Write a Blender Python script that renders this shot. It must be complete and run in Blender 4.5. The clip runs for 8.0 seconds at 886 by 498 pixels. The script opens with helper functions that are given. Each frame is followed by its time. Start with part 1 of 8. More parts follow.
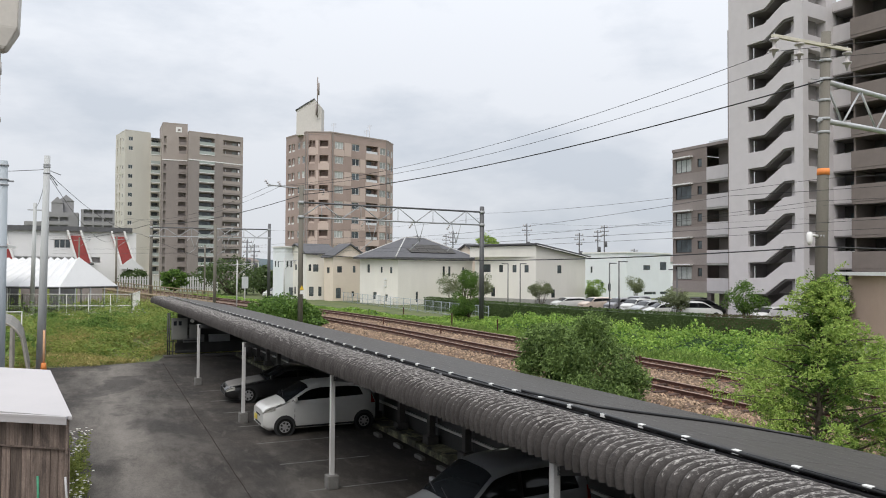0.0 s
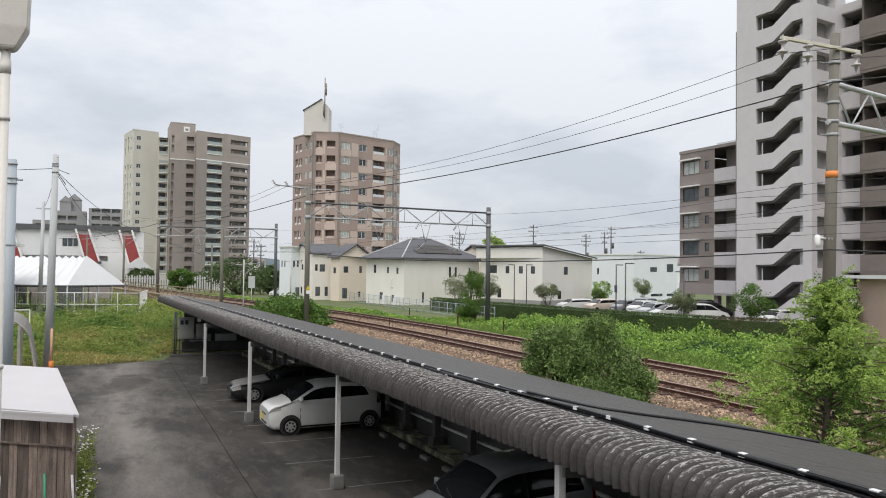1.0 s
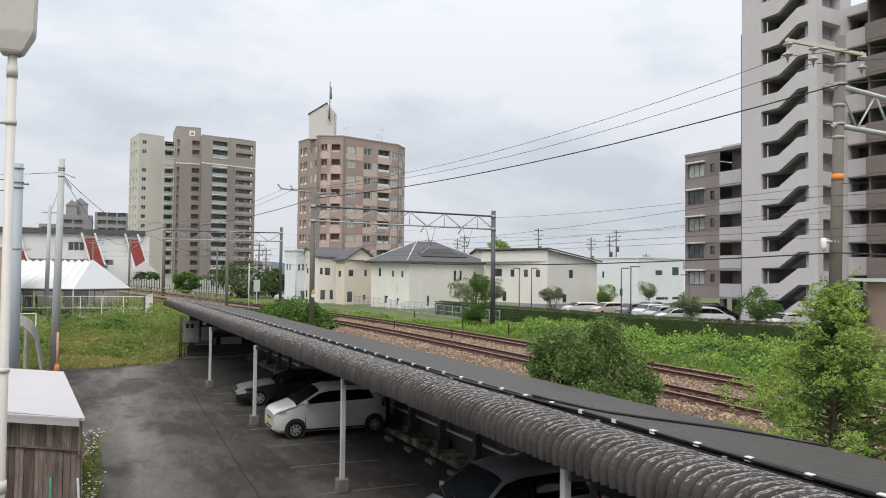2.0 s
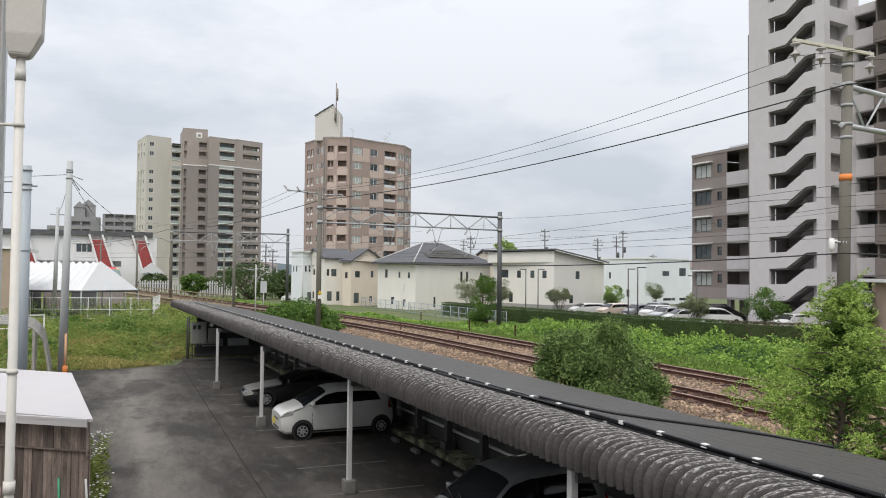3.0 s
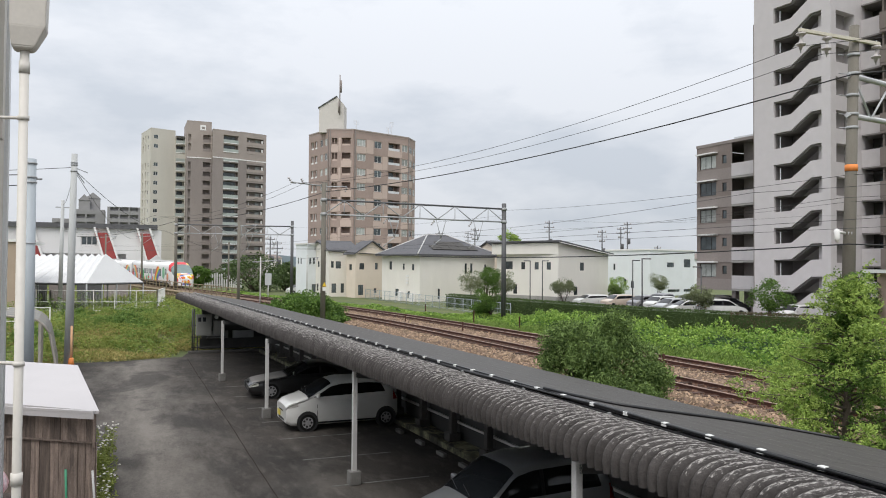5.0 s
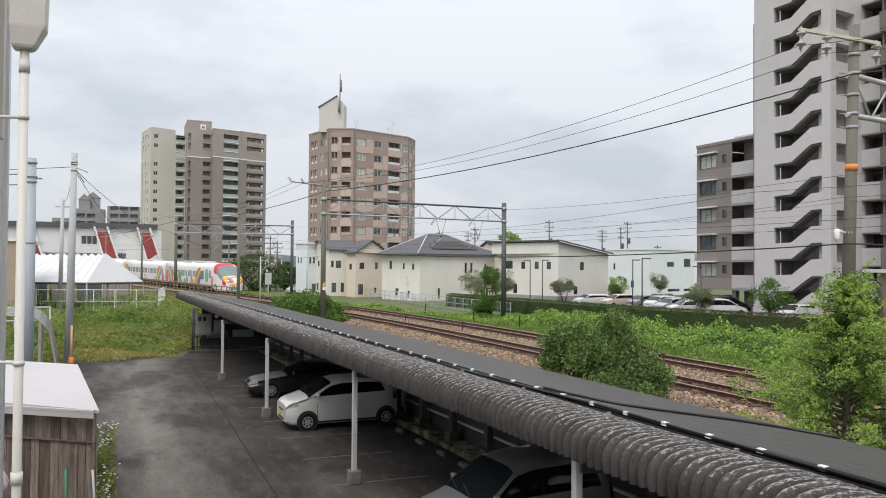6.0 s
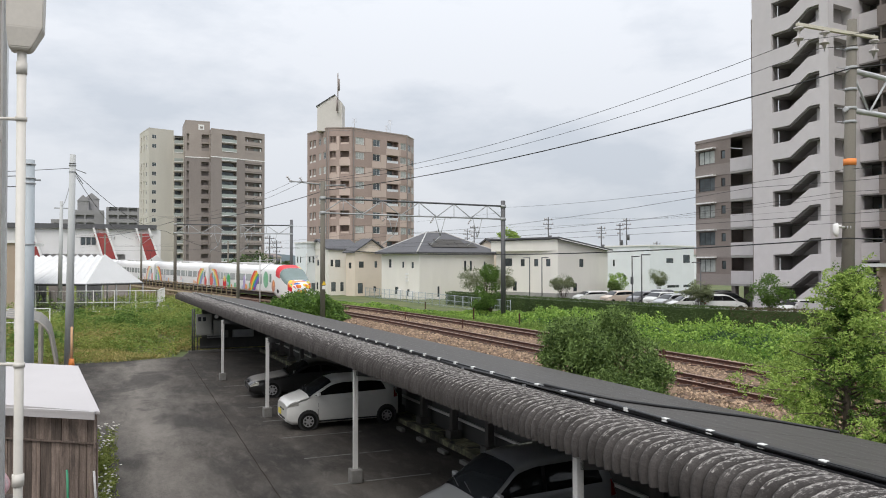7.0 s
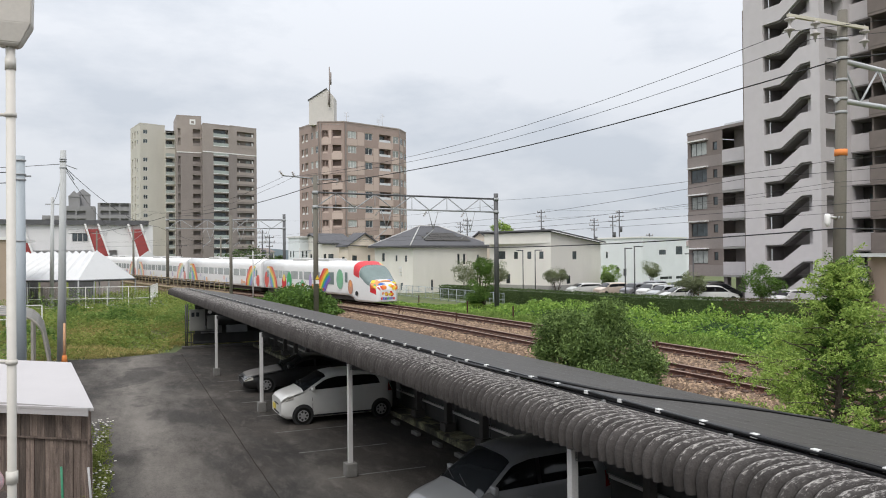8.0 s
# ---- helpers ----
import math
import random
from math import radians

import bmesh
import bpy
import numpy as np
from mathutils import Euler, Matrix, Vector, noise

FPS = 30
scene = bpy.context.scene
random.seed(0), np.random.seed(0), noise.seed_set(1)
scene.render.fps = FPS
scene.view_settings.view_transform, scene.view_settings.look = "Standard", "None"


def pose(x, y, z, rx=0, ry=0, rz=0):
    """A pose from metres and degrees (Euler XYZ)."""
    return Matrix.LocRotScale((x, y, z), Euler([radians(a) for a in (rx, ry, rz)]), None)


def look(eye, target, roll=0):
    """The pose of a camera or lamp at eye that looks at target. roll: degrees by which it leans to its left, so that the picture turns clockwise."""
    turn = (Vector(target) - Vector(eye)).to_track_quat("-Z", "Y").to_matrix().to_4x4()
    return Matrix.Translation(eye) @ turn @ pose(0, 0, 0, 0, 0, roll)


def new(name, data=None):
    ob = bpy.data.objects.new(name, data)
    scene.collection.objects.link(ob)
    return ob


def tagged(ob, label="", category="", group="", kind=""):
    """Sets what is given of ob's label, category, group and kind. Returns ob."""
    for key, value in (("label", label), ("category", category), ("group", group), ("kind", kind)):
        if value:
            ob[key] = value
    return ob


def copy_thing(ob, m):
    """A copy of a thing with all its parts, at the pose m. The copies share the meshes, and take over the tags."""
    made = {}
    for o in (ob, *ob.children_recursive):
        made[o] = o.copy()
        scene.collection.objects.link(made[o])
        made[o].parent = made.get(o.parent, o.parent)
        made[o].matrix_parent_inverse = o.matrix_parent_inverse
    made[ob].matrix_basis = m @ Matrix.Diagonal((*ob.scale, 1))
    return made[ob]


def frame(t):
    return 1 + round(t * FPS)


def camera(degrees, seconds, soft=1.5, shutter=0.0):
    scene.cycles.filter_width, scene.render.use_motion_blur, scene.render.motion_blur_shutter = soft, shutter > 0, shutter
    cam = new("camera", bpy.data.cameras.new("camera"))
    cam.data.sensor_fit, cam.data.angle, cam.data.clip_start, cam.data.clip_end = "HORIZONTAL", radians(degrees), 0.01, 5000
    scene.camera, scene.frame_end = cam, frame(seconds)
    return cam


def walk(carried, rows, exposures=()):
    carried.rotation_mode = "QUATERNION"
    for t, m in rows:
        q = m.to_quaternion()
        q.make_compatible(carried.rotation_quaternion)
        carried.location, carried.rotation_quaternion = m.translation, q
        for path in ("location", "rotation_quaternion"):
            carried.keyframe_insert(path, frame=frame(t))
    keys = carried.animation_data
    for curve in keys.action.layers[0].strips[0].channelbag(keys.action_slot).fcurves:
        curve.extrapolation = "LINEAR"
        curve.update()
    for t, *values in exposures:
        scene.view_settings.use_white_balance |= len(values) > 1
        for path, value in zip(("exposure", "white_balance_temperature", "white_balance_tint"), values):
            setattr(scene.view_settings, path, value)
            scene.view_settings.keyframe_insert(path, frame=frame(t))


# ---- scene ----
EYE = 4.85
cam = camera(60, 8.0, soft=1.0)
walk(cam, [
    (0, pose(0, 0, EYE, 91.50, -0.33, -24.09)),
    (0.5, pose(0, 0, EYE, 91.43, -0.56, -23.84)),
    (1, pose(0, 0, EYE, 91.55, -0.66, -23.62)),
    (1.5, pose(0, 0, EYE, 91.69, -0.59, -23.45)),
    (3, pose(0, 0, EYE, 91.88, -0.54, -22.77)),
    (3.5, pose(0, 0, EYE, 91.75, -0.30, -22.51)),
    (4, pose(0, 0, EYE, 91.57, -0.29, -22.42)),
    (4.5, pose(0, 0, EYE, 91.35, -0.38, -22.45)),
    (6, pose(0, 0, EYE, 91.23, -0.42, -22.45)),
    (6.5, pose(0, 0, EYE, 91.17, -0.20, -22.51)),
    (7, pose(0, 0, EYE, 91.09, 0.08, -22.49)),
    (7.5, pose(0, 0, EYE, 90.94, 0.24, -22.67)),
    (8, pose(0, 0, EYE, 90.59, 0.54, -22.99)),
])

# ---- world and light ----
# an overcast sky: a little Nishita blue behind a cloud layer that brightens towards the zenith
world = bpy.data.worlds.new("sky")
scene.world = world
world.use_nodes = True
wn = world.node_tree
WN, WL = wn.nodes.new, wn.links.new
wbg = wn.nodes["Background"]
wsky = WN("ShaderNodeTexSky")
wsky.sky_type, wsky.sun_disc = "NISHITA", False
wsky.sun_elevation, wsky.sun_rotation = radians(52), radians(215)
wco = WN("ShaderNodeTexCoord")
wsep = WN("ShaderNodeSeparateXYZ")
WL(wco.outputs["Generated"], wsep.inputs[0])
wzen = WN("ShaderNodeMapRange")
wzen.inputs[1].default_value, wzen.inputs[2].default_value = 0.0, 1.0
wzen.inputs[3].default_value, wzen.inputs[4].default_value = 7.3, 15.2
WL(wsep.outputs[2], wzen.inputs[0])
wmap = WN("ShaderNodeMapping")
wmap.inputs["Scale"].default_value = (1, 1, 2.6)
wmap.inputs["Location"].default_value = (0.3, 0.1, 0.4)
WL(wco.outputs["Generated"], wmap.inputs[0])
wnoise = WN("ShaderNodeTexNoise")
wnoise.inputs["Scale"].default_value, wnoise.inputs["Detail"].default_value, wnoise.inputs["Roughness"].default_value = 3.0, 8, 0.56
WL(wmap.outputs[0], wnoise.inputs[0])
wramp = WN("ShaderNodeValToRGB")
wramp.color_ramp.elements[0].position, wramp.color_ramp.elements[0].color = 0.34, (0.74, 0.795, 0.88, 1)
wramp.color_ramp.elements[1].position, wramp.color_ramp.elements[1].color = 0.52, (0.95, 0.985, 1.05, 1)
WL(wnoise.outputs[0], wramp.inputs[0])
wcl = WN("ShaderNodeVectorMath")
wcl.operation = "SCALE"
WL(wramp.outputs[0], wcl.inputs[0])
WL(wzen.outputs[0], wcl.inputs["Scale"])
wmix = WN("ShaderNodeMix")
wmix.data_type = "RGBA"
wmix.inputs[0].default_value = 0.95
WL(wsky.outputs[0], wmix.inputs["A"])
WL(wcl.outputs[0], wmix.inputs["B"])
WL(wmix.outputs["Result"], wbg.inputs[0])
wbg.inputs[1].default_value = 0.1
sun = new("sun", bpy.data.lights.new("sun", "SUN"))
sun.data.energy, sun.data.angle, sun.data.color = 2.15, radians(40), (1.0, 0.955, 0.9)
sun.matrix_world = look((-26, -36, 66), (0, 0, 0))

# ---- building tools ----
def part(name, bm, material, parent=None, label=""):
    me = bpy.data.meshes.new(name)
    bmesh.ops.recalc_face_normals(bm, faces=bm.faces[:])
    bm.to_mesh(me)
    bm.free()
    me.materials.append(material)
    ob = new(name, me)
    if parent:
        ob.parent = parent
    if label:
        ob["label"] = label
    return ob


def again(name, ob, parent, m):
    """The same mesh once more under parent, at the pose m."""
    o = new(name, ob.data)
    o.parent = parent
    o.matrix_basis = m
    return o


def thing(name, m, label, category, group="", kind=""):
    e = new(name)
    e.matrix_basis = m
    return tagged(e, label, category, group, kind)


def box(bm, x0, y0, z0, x1, y1, z1, bevel=0.0, m=None):
    v = [bm.verts.new(Vector(p)) for p in ((x0, y0, z0), (x1, y0, z0), (x1, y1, z0), (x0, y1, z0),
                                            (x0, y0, z1), (x1, y0, z1), (x1, y1, z1), (x0, y1, z1))]
    fs = [bm.faces.new([v[i] for i in q]) for q in ((3, 2, 1, 0), (4, 5, 6, 7), (0, 1, 5, 4), (1, 2, 6, 5), (2, 3, 7, 6), (3, 0, 4, 7))]
    if bevel:
        es = list({e for f in fs for e in f.edges})
        r = bmesh.ops.bevel(bm, geom=es, offset=bevel, segments=2, affect="EDGES", profile=0.5)
        v = list({w for f in r["faces"] for w in f.verts} | {w for w in v if w.is_valid})
    if m is not None:
        bmesh.ops.transform(bm, matrix=m, verts=v)
    return bm


def bx(*a, bevel=0.0, m=None):
    return box(bmesh.new(), *a, bevel=bevel, m=m)


def tube(bm, pts, radii, n=8, caps=True):
    """A round bar through the points, with a radius at each."""
    pts = [Vector(p) for p in pts]
    if not hasattr(radii, "__len__"):
        radii = [radii] * len(pts)
    rings = []
    for i, p in enumerate(pts):
        d = (pts[min(i + 1, len(pts) - 1)] - pts[max(i - 1, 0)]).normalized()
        a = d.orthogonal().normalized() if abs(d.z) < 0.95 else Vector((1, 0, 0))
        if abs(d.z) < 0.95:
            a = d.cross(Vector((0, 0, 1))).normalized()
        b = d.cross(a).normalized()
        rings.append([bm.verts.new(p + radii[i] * (math.cos(2 * math.pi * k / n) * a + math.sin(2 * math.pi * k / n) * b)) for k in range(n)])
    for r, s in zip(rings, rings[1:]):
        for k in range(n):
            f = bm.faces.new((r[k], r[(k + 1) % n], s[(k + 1) % n], s[k]))
            f.smooth = True
    if caps:
        bm.faces.new(rings[0][::-1])
        bm.faces.new(rings[-1])
    return bm


def extrude(bm, outline, axis, a, b, m=None):
    """A prism: outline of (u, v) pairs, pushed from a to b along x, y or z."""
    def at(u, v, w):
        return {"x": (w, u, v), "y": (u, w, v), "z": (u, v, w)}[axis]
    lo = [bm.verts.new(at(u, v, a)) for u, v in outline]
    hi = [bm.verts.new(at(u, v, b)) for u, v in outline]
    n = len(outline)
    for i in range(n):
        bm.faces.new((lo[i], lo[(i + 1) % n], hi[(i + 1) % n], hi[i]))
    bm.faces.new(lo[::-1])
    bm.faces.new(hi)
    if m is not None:
        bmesh.ops.transform(bm, matrix=m, verts=lo + hi)
    return bm


def sheet(xs, ys, height):
    """A sheet over the grid xs by ys, height(x, y) giving each corner's place."""
    bm = bmesh.new()
    g = [[bm.verts.new(height(x, y)) for y in ys] for x in xs]
    for i in range(len(xs) - 1):
        for j in range(len(ys) - 1):
            bm.faces.new((g[i][j], g[i + 1][j], g[i + 1][j + 1], g[i][j + 1])).smooth = True
    return bm


# ---- materials ----
def mat(name, colour, rough=0.8, metal=0.0, vary=0.25, scale=3.0, fine=40.0, bump=0.15, dark=None, streak=None, spec=0.5, rand=0.0, island=0.0):
    """A surface with stains (scale) and grain (fine). dark: the colour of its stains. streak: stretch of the stains along x, y, z."""
    m = bpy.data.materials.new(name)
    m.use_nodes = True
    t = m.node_tree
    N, L = t.nodes.new, t.links.new
    b = t.nodes["Principled BSDF"]
    b.inputs["Roughness"].default_value, b.inputs["Metallic"].default_value = rough, metal
    b.inputs["Specular IOR Level"].default_value = spec
    co = N("ShaderNodeTexCoord")
    mp = N("ShaderNodeMapping")
    L(co.outputs["Object"], mp.inputs[0])
    mp.inputs["Scale"].default_value = streak or (1, 1, 1)
    n1 = N("ShaderNodeTexNoise")
    n1.inputs["Scale"].default_value, n1.inputs["Detail"].default_value, n1.inputs["Roughness"].default_value = scale, 6, 0.62
    n2 = N("ShaderNodeTexNoise")
    n2.inputs["Scale"].default_value, n2.inputs["Detail"].default_value = fine, 4
    L(mp.outputs[0], n1.inputs[0])
    L(co.outputs["Object"], n2.inputs[0])
    ramp = N("ShaderNodeValToRGB")
    ramp.color_ramp.elements[0].position, ramp.color_ramp.elements[1].position = 0.32, 0.68
    L(n1.outputs[0], ramp.inputs[0])
    mix = N("ShaderNodeMix")
    mix.data_type = "RGBA"
    dk = dark or tuple(c * (1 - vary) for c in colour)
    mix.inputs["A"].default_value, mix.inputs["B"].default_value = (*dk, 1), (*colour, 1)
    L(ramp.outputs[0], mix.inputs[0])
    hsv = N("ShaderNodeHueSaturation")
    mr = N("ShaderNodeMapRange")
    mr.inputs[1].default_value, mr.inputs[2].default_value = 0.25, 0.75
    mr.inputs[3].default_value, mr.inputs[4].default_value = 1 - vary * 0.6, 1 + vary * 0.6
    L(n2.outputs[0], mr.inputs[0])
    value = mr.outputs[0]
    if rand or island:
        src = N("ShaderNodeObjectInfo").outputs["Random"] if rand else N("ShaderNodeNewGeometry").outputs["Random Per Island"]
        m2 = N("ShaderNodeMapRange")
        m2.inputs[3].default_value, m2.inputs[4].default_value = 1 - (rand or island), 1 + (rand or island)
        L(src, m2.inputs[0])
        mu = N("ShaderNodeMath")
        mu.operation = "MULTIPLY"
        L(value, mu.inputs[0])
        L(m2.outputs[0], mu.inputs[1])
        value = mu.outputs[0]
    L(value, hsv.inputs["Value"])
    L(mix.outputs["Result"], hsv.inputs["Color"])
    L(hsv.outputs[0], b.inputs["Base Color"])
    if bump:
        bp = N("ShaderNodeBump")
        bp.inputs["Strength"].default_value, bp.inputs["Distance"].default_value = bump, 0.02
        L(n2.outputs[0], bp.inputs["Height"])
        L(bp.outputs[0], b.inputs["Normal"])
    return m


ASPHALT = mat("asphalt", (0.064, 0.055, 0.048), 0.9, vary=0.3, scale=0.4, fine=55, bump=0.5, dark=(0.026, 0.0245, 0.023), spec=0.2)


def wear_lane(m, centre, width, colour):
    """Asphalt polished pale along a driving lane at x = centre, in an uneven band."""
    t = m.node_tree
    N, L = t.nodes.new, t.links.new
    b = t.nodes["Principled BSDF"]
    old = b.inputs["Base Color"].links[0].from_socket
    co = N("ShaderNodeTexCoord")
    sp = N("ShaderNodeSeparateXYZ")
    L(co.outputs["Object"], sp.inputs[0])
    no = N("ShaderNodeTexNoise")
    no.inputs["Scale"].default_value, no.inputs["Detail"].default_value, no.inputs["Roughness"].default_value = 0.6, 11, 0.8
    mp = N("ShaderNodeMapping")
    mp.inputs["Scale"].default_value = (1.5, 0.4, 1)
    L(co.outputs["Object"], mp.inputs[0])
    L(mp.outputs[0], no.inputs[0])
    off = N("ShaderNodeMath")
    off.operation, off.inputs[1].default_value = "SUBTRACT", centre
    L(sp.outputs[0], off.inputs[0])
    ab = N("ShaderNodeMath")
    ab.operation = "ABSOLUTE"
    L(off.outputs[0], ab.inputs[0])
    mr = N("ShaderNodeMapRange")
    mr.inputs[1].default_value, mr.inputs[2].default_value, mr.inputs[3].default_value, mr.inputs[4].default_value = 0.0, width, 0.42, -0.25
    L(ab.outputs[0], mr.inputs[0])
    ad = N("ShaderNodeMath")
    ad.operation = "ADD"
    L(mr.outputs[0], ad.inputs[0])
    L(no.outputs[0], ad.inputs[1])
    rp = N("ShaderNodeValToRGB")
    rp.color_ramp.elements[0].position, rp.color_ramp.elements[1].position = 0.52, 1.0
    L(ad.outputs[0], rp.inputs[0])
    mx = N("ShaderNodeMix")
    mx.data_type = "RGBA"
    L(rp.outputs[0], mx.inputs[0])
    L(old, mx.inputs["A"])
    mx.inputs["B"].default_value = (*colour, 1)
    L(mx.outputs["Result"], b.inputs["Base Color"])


# Wear ends before the bays; their darker colour holds part of the carport's shade.
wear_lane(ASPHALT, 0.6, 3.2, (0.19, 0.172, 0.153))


def patches(m, colour, scale, lo, hi, amount, stretch=(1, 1, 1), rough=0.7):
    """Irregular patches of another colour over a surface."""
    t = m.node_tree
    N, L = t.nodes.new, t.links.new
    b = t.nodes["Principled BSDF"]
    old = b.inputs["Base Color"].links[0].from_socket
    co, mp, no, rp, mx = N("ShaderNodeTexCoord"), N("ShaderNodeMapping"), N("ShaderNodeTexNoise"), N("ShaderNodeValToRGB"), N("ShaderNodeMix")
    mp.inputs["Scale"].default_value = stretch
    L(co.outputs["Object"], mp.inputs[0])
    L(mp.outputs[0], no.inputs[0])
    no.inputs["Scale"].default_value, no.inputs["Detail"].default_value, no.inputs["Roughness"].default_value = scale, 9, rough
    no.inputs["Distortion"].default_value = 0.4
    e = rp.color_ramp.elements
    e[0].position, e[1].position = lo, hi
    e[1].color = (amount, amount, amount, 1)
    L(no.outputs[0], rp.inputs[0])
    mx.data_type = "RGBA"
    L(rp.outputs[0], mx.inputs[0])
    L(old, mx.inputs["A"])
    mx.inputs["B"].default_value = (*colour, 1)
    L(mx.outputs["Result"], b.inputs["Base Color"])


# damp dark patches, pale scuffs and the grit of the worn lot
patches(ASPHALT, (0.036, 0.031, 0.027), 0.9, 0.52, 0.7, 0.6, (1.3, 0.45, 1))
patches(ASPHALT, (0.155, 0.14, 0.124), 2.6, 0.52, 0.72, 0.45, (1.3, 0.4, 1))
patches(ASPHALT, (0.19, 0.175, 0.155), 0.33, 0.5, 0.66, 0.3, (1, 0.6, 1), 0.62)
patches(ASPHALT, (0.034, 0.031, 0.029), 0.42, 0.53, 0.6, 0.7, (1, 0.55, 1), 0.55)
patches(ASPHALT, (0.03, 0.029, 0.027), 12, 0.5, 0.68, 0.35)
patches(ASPHALT, (0.19, 0.18, 0.165), 14, 0.58, 0.72, 0.35)


def lichen(m, colour, amount):
    """Pale lichen in small flecks, thickest on faces that look up."""
    t = m.node_tree
    N, L = t.nodes.new, t.links.new
    b = t.nodes["Principled BSDF"]
    old = b.inputs["Base Color"].links[0].from_socket
    co = N("ShaderNodeTexCoord")
    no = N("ShaderNodeTexNoise")
    no.inputs["Scale"].default_value, no.inputs["Detail"].default_value, no.inputs["Roughness"].default_value = 36, 9, 0.72
    mp = N("ShaderNodeMapping")
    mp.inputs["Scale"].default_value = (0.4, 1.7, 0.6)
    L(co.outputs["Object"], mp.inputs[0])
    L(mp.outputs[0], no.inputs[0])
    g = N("ShaderNodeNewGeometry")
    sp = N("ShaderNodeSeparateXYZ")
    L(g.outputs["Normal"], sp.inputs[0])
    up = N("ShaderNodeMapRange")
    up.inputs[1].default_value, up.inputs[2].default_value, up.inputs[3].default_value, up.inputs[4].default_value = 0.05, 0.95, -0.24, amount
    L(sp.outputs[2], up.inputs[0])
    ad = N("ShaderNodeMath")
    ad.operation = "ADD"
    L(no.outputs[0], ad.inputs[0])
    L(up.outputs[0], ad.inputs[1])
    rp = N("ShaderNodeValToRGB")
    rp.color_ramp.elements[0].position, rp.color_ramp.elements[1].position = 0.52, 0.64
    L(ad.outputs[0], rp.inputs[0])
    mx = N("ShaderNodeMix")
    mx.data_type = "RGBA"
    L(rp.outputs[0], mx.inputs[0])
    L(old, mx.inputs["A"])
    mx.inputs["B"].default_value = (*colour, 1)
    L(mx.outputs["Result"], b.inputs["Base Color"])


EARTH = mat("earth", (0.13, 0.14, 0.05), 0.95, vary=0.3, scale=0.4, fine=9, bump=0.6, dark=(0.06, 0.09, 0.025))
BALLAST = mat("ballast", (0.23, 0.15, 0.095), 0.95, vary=0.9, scale=1.4, fine=9, bump=1.0, dark=(0.075, 0.045, 0.033))
patches(BALLAST, (0.05, 0.032, 0.025), 7, 0.5, 0.66, 0.7)
patches(BALLAST, (0.4, 0.29, 0.18), 11, 0.6, 0.72, 0.6)
RUST = mat("rusty_rail", (0.085, 0.032, 0.02), 0.85, 0.0, vary=0.4, scale=3)
RAILTOP = mat("rail_head", (0.36, 0.25, 0.2), 0.5, 0.3, vary=0.2)
SLEEPER = mat("sleeper", (0.07, 0.04, 0.03), 0.95, vary=0.4, scale=5, rand=0.3)
CEMENT = mat("weathered_cement", (0.066, 0.059, 0.056), 0.95, vary=0.35, scale=3.0, fine=60, bump=0.5, dark=(0.03, 0.026, 0.024), streak=(1, 1.5, 0.5))
patches(CEMENT, (0.018, 0.016, 0.015), 9, 0.52, 0.66, 0.55, (1, 1, 0.3))
lichen(CEMENT, (0.36, 0.34, 0.32), 0.06)
PANEL = mat("solar_panel", (0.056, 0.05, 0.043), 0.58, vary=0.35, scale=1.3, fine=8, bump=0.02, streak=(3, 0.5, 1))
BLACK = mat("black_frame", (0.012, 0.012, 0.013), 0.4, vary=0.2)
ALU = mat("aluminium", (0.7, 0.71, 0.72), 0.4, 0.5, vary=0.1)
POSTGREY = mat("galvanised_post", (0.56, 0.55, 0.54), 0.55, 0.1, vary=0.15, scale=2)
OLDCON = mat("dirty_concrete", (0.17, 0.165, 0.155), 0.92, vary=0.3, scale=3)
CONCRETE = mat("concrete", (0.36, 0.35, 0.33), 0.9, vary=0.2, scale=1.2, streak=(1, 1, 0.3))
POLECON = mat("pole_concrete", (0.185, 0.17, 0.142), 0.9, vary=0.2, scale=1.5, streak=(2, 2, 0.2))
STEEL_MOUNT = mat("mount_steel", (0.4, 0.4, 0.4), 0.5, 0.5, vary=0.15)
WHITE = mat("white_paint", (0.78, 0.77, 0.75), 0.5, vary=0.06, scale=1)
GLASS = mat("dark_glass", (0.03, 0.035, 0.04), 0.08, vary=0.15, scale=0.5, bump=0)

# ---- ground and tracks ----
TRACK = [(-120, 21.6), (-40, 21.6), (0, 21.5), (20, 21.4), (40, 21.1), (55, 20.2), (66, 18.5), (77, 15.9), (86, 13.6), (95, 11.3), (130, 2.6), (170, -7.4), (230, -22.4), (330, -47)]


def track_x(y):
    for (y0, x0), (y1, x1), k in zip(TRACK, TRACK[1:], range(99)):
        if y <= y1:
            break
    def slope(i):
        i = min(max(i, 1), len(TRACK) - 2)
        return (TRACK[i + 1][1] - TRACK[i - 1][1]) / (TRACK[i + 1][0] - TRACK[i - 1][0])
    d = y1 - y0
    u = (y - y0) / d
    a, b = slope(k) * d, slope(k + 1) * d
    return (2 * u ** 3 - 3 * u * u + 1) * x0 + (u ** 3 - 2 * u * u + u) * a + (3 * u * u - 2 * u ** 3) * x1 + (u ** 3 - u * u) * b


RAIL = 1.02


def rise(y):
    """The line climbs a little towards the station."""
    d = max(0.0, min(y, 330) - 52)
    return 0.012 * d * d / (d + 12) if d else 0.0



def heading(y):
    return math.atan2(track_x(y + 0.5) - track_x(y - 0.5), 1.0)


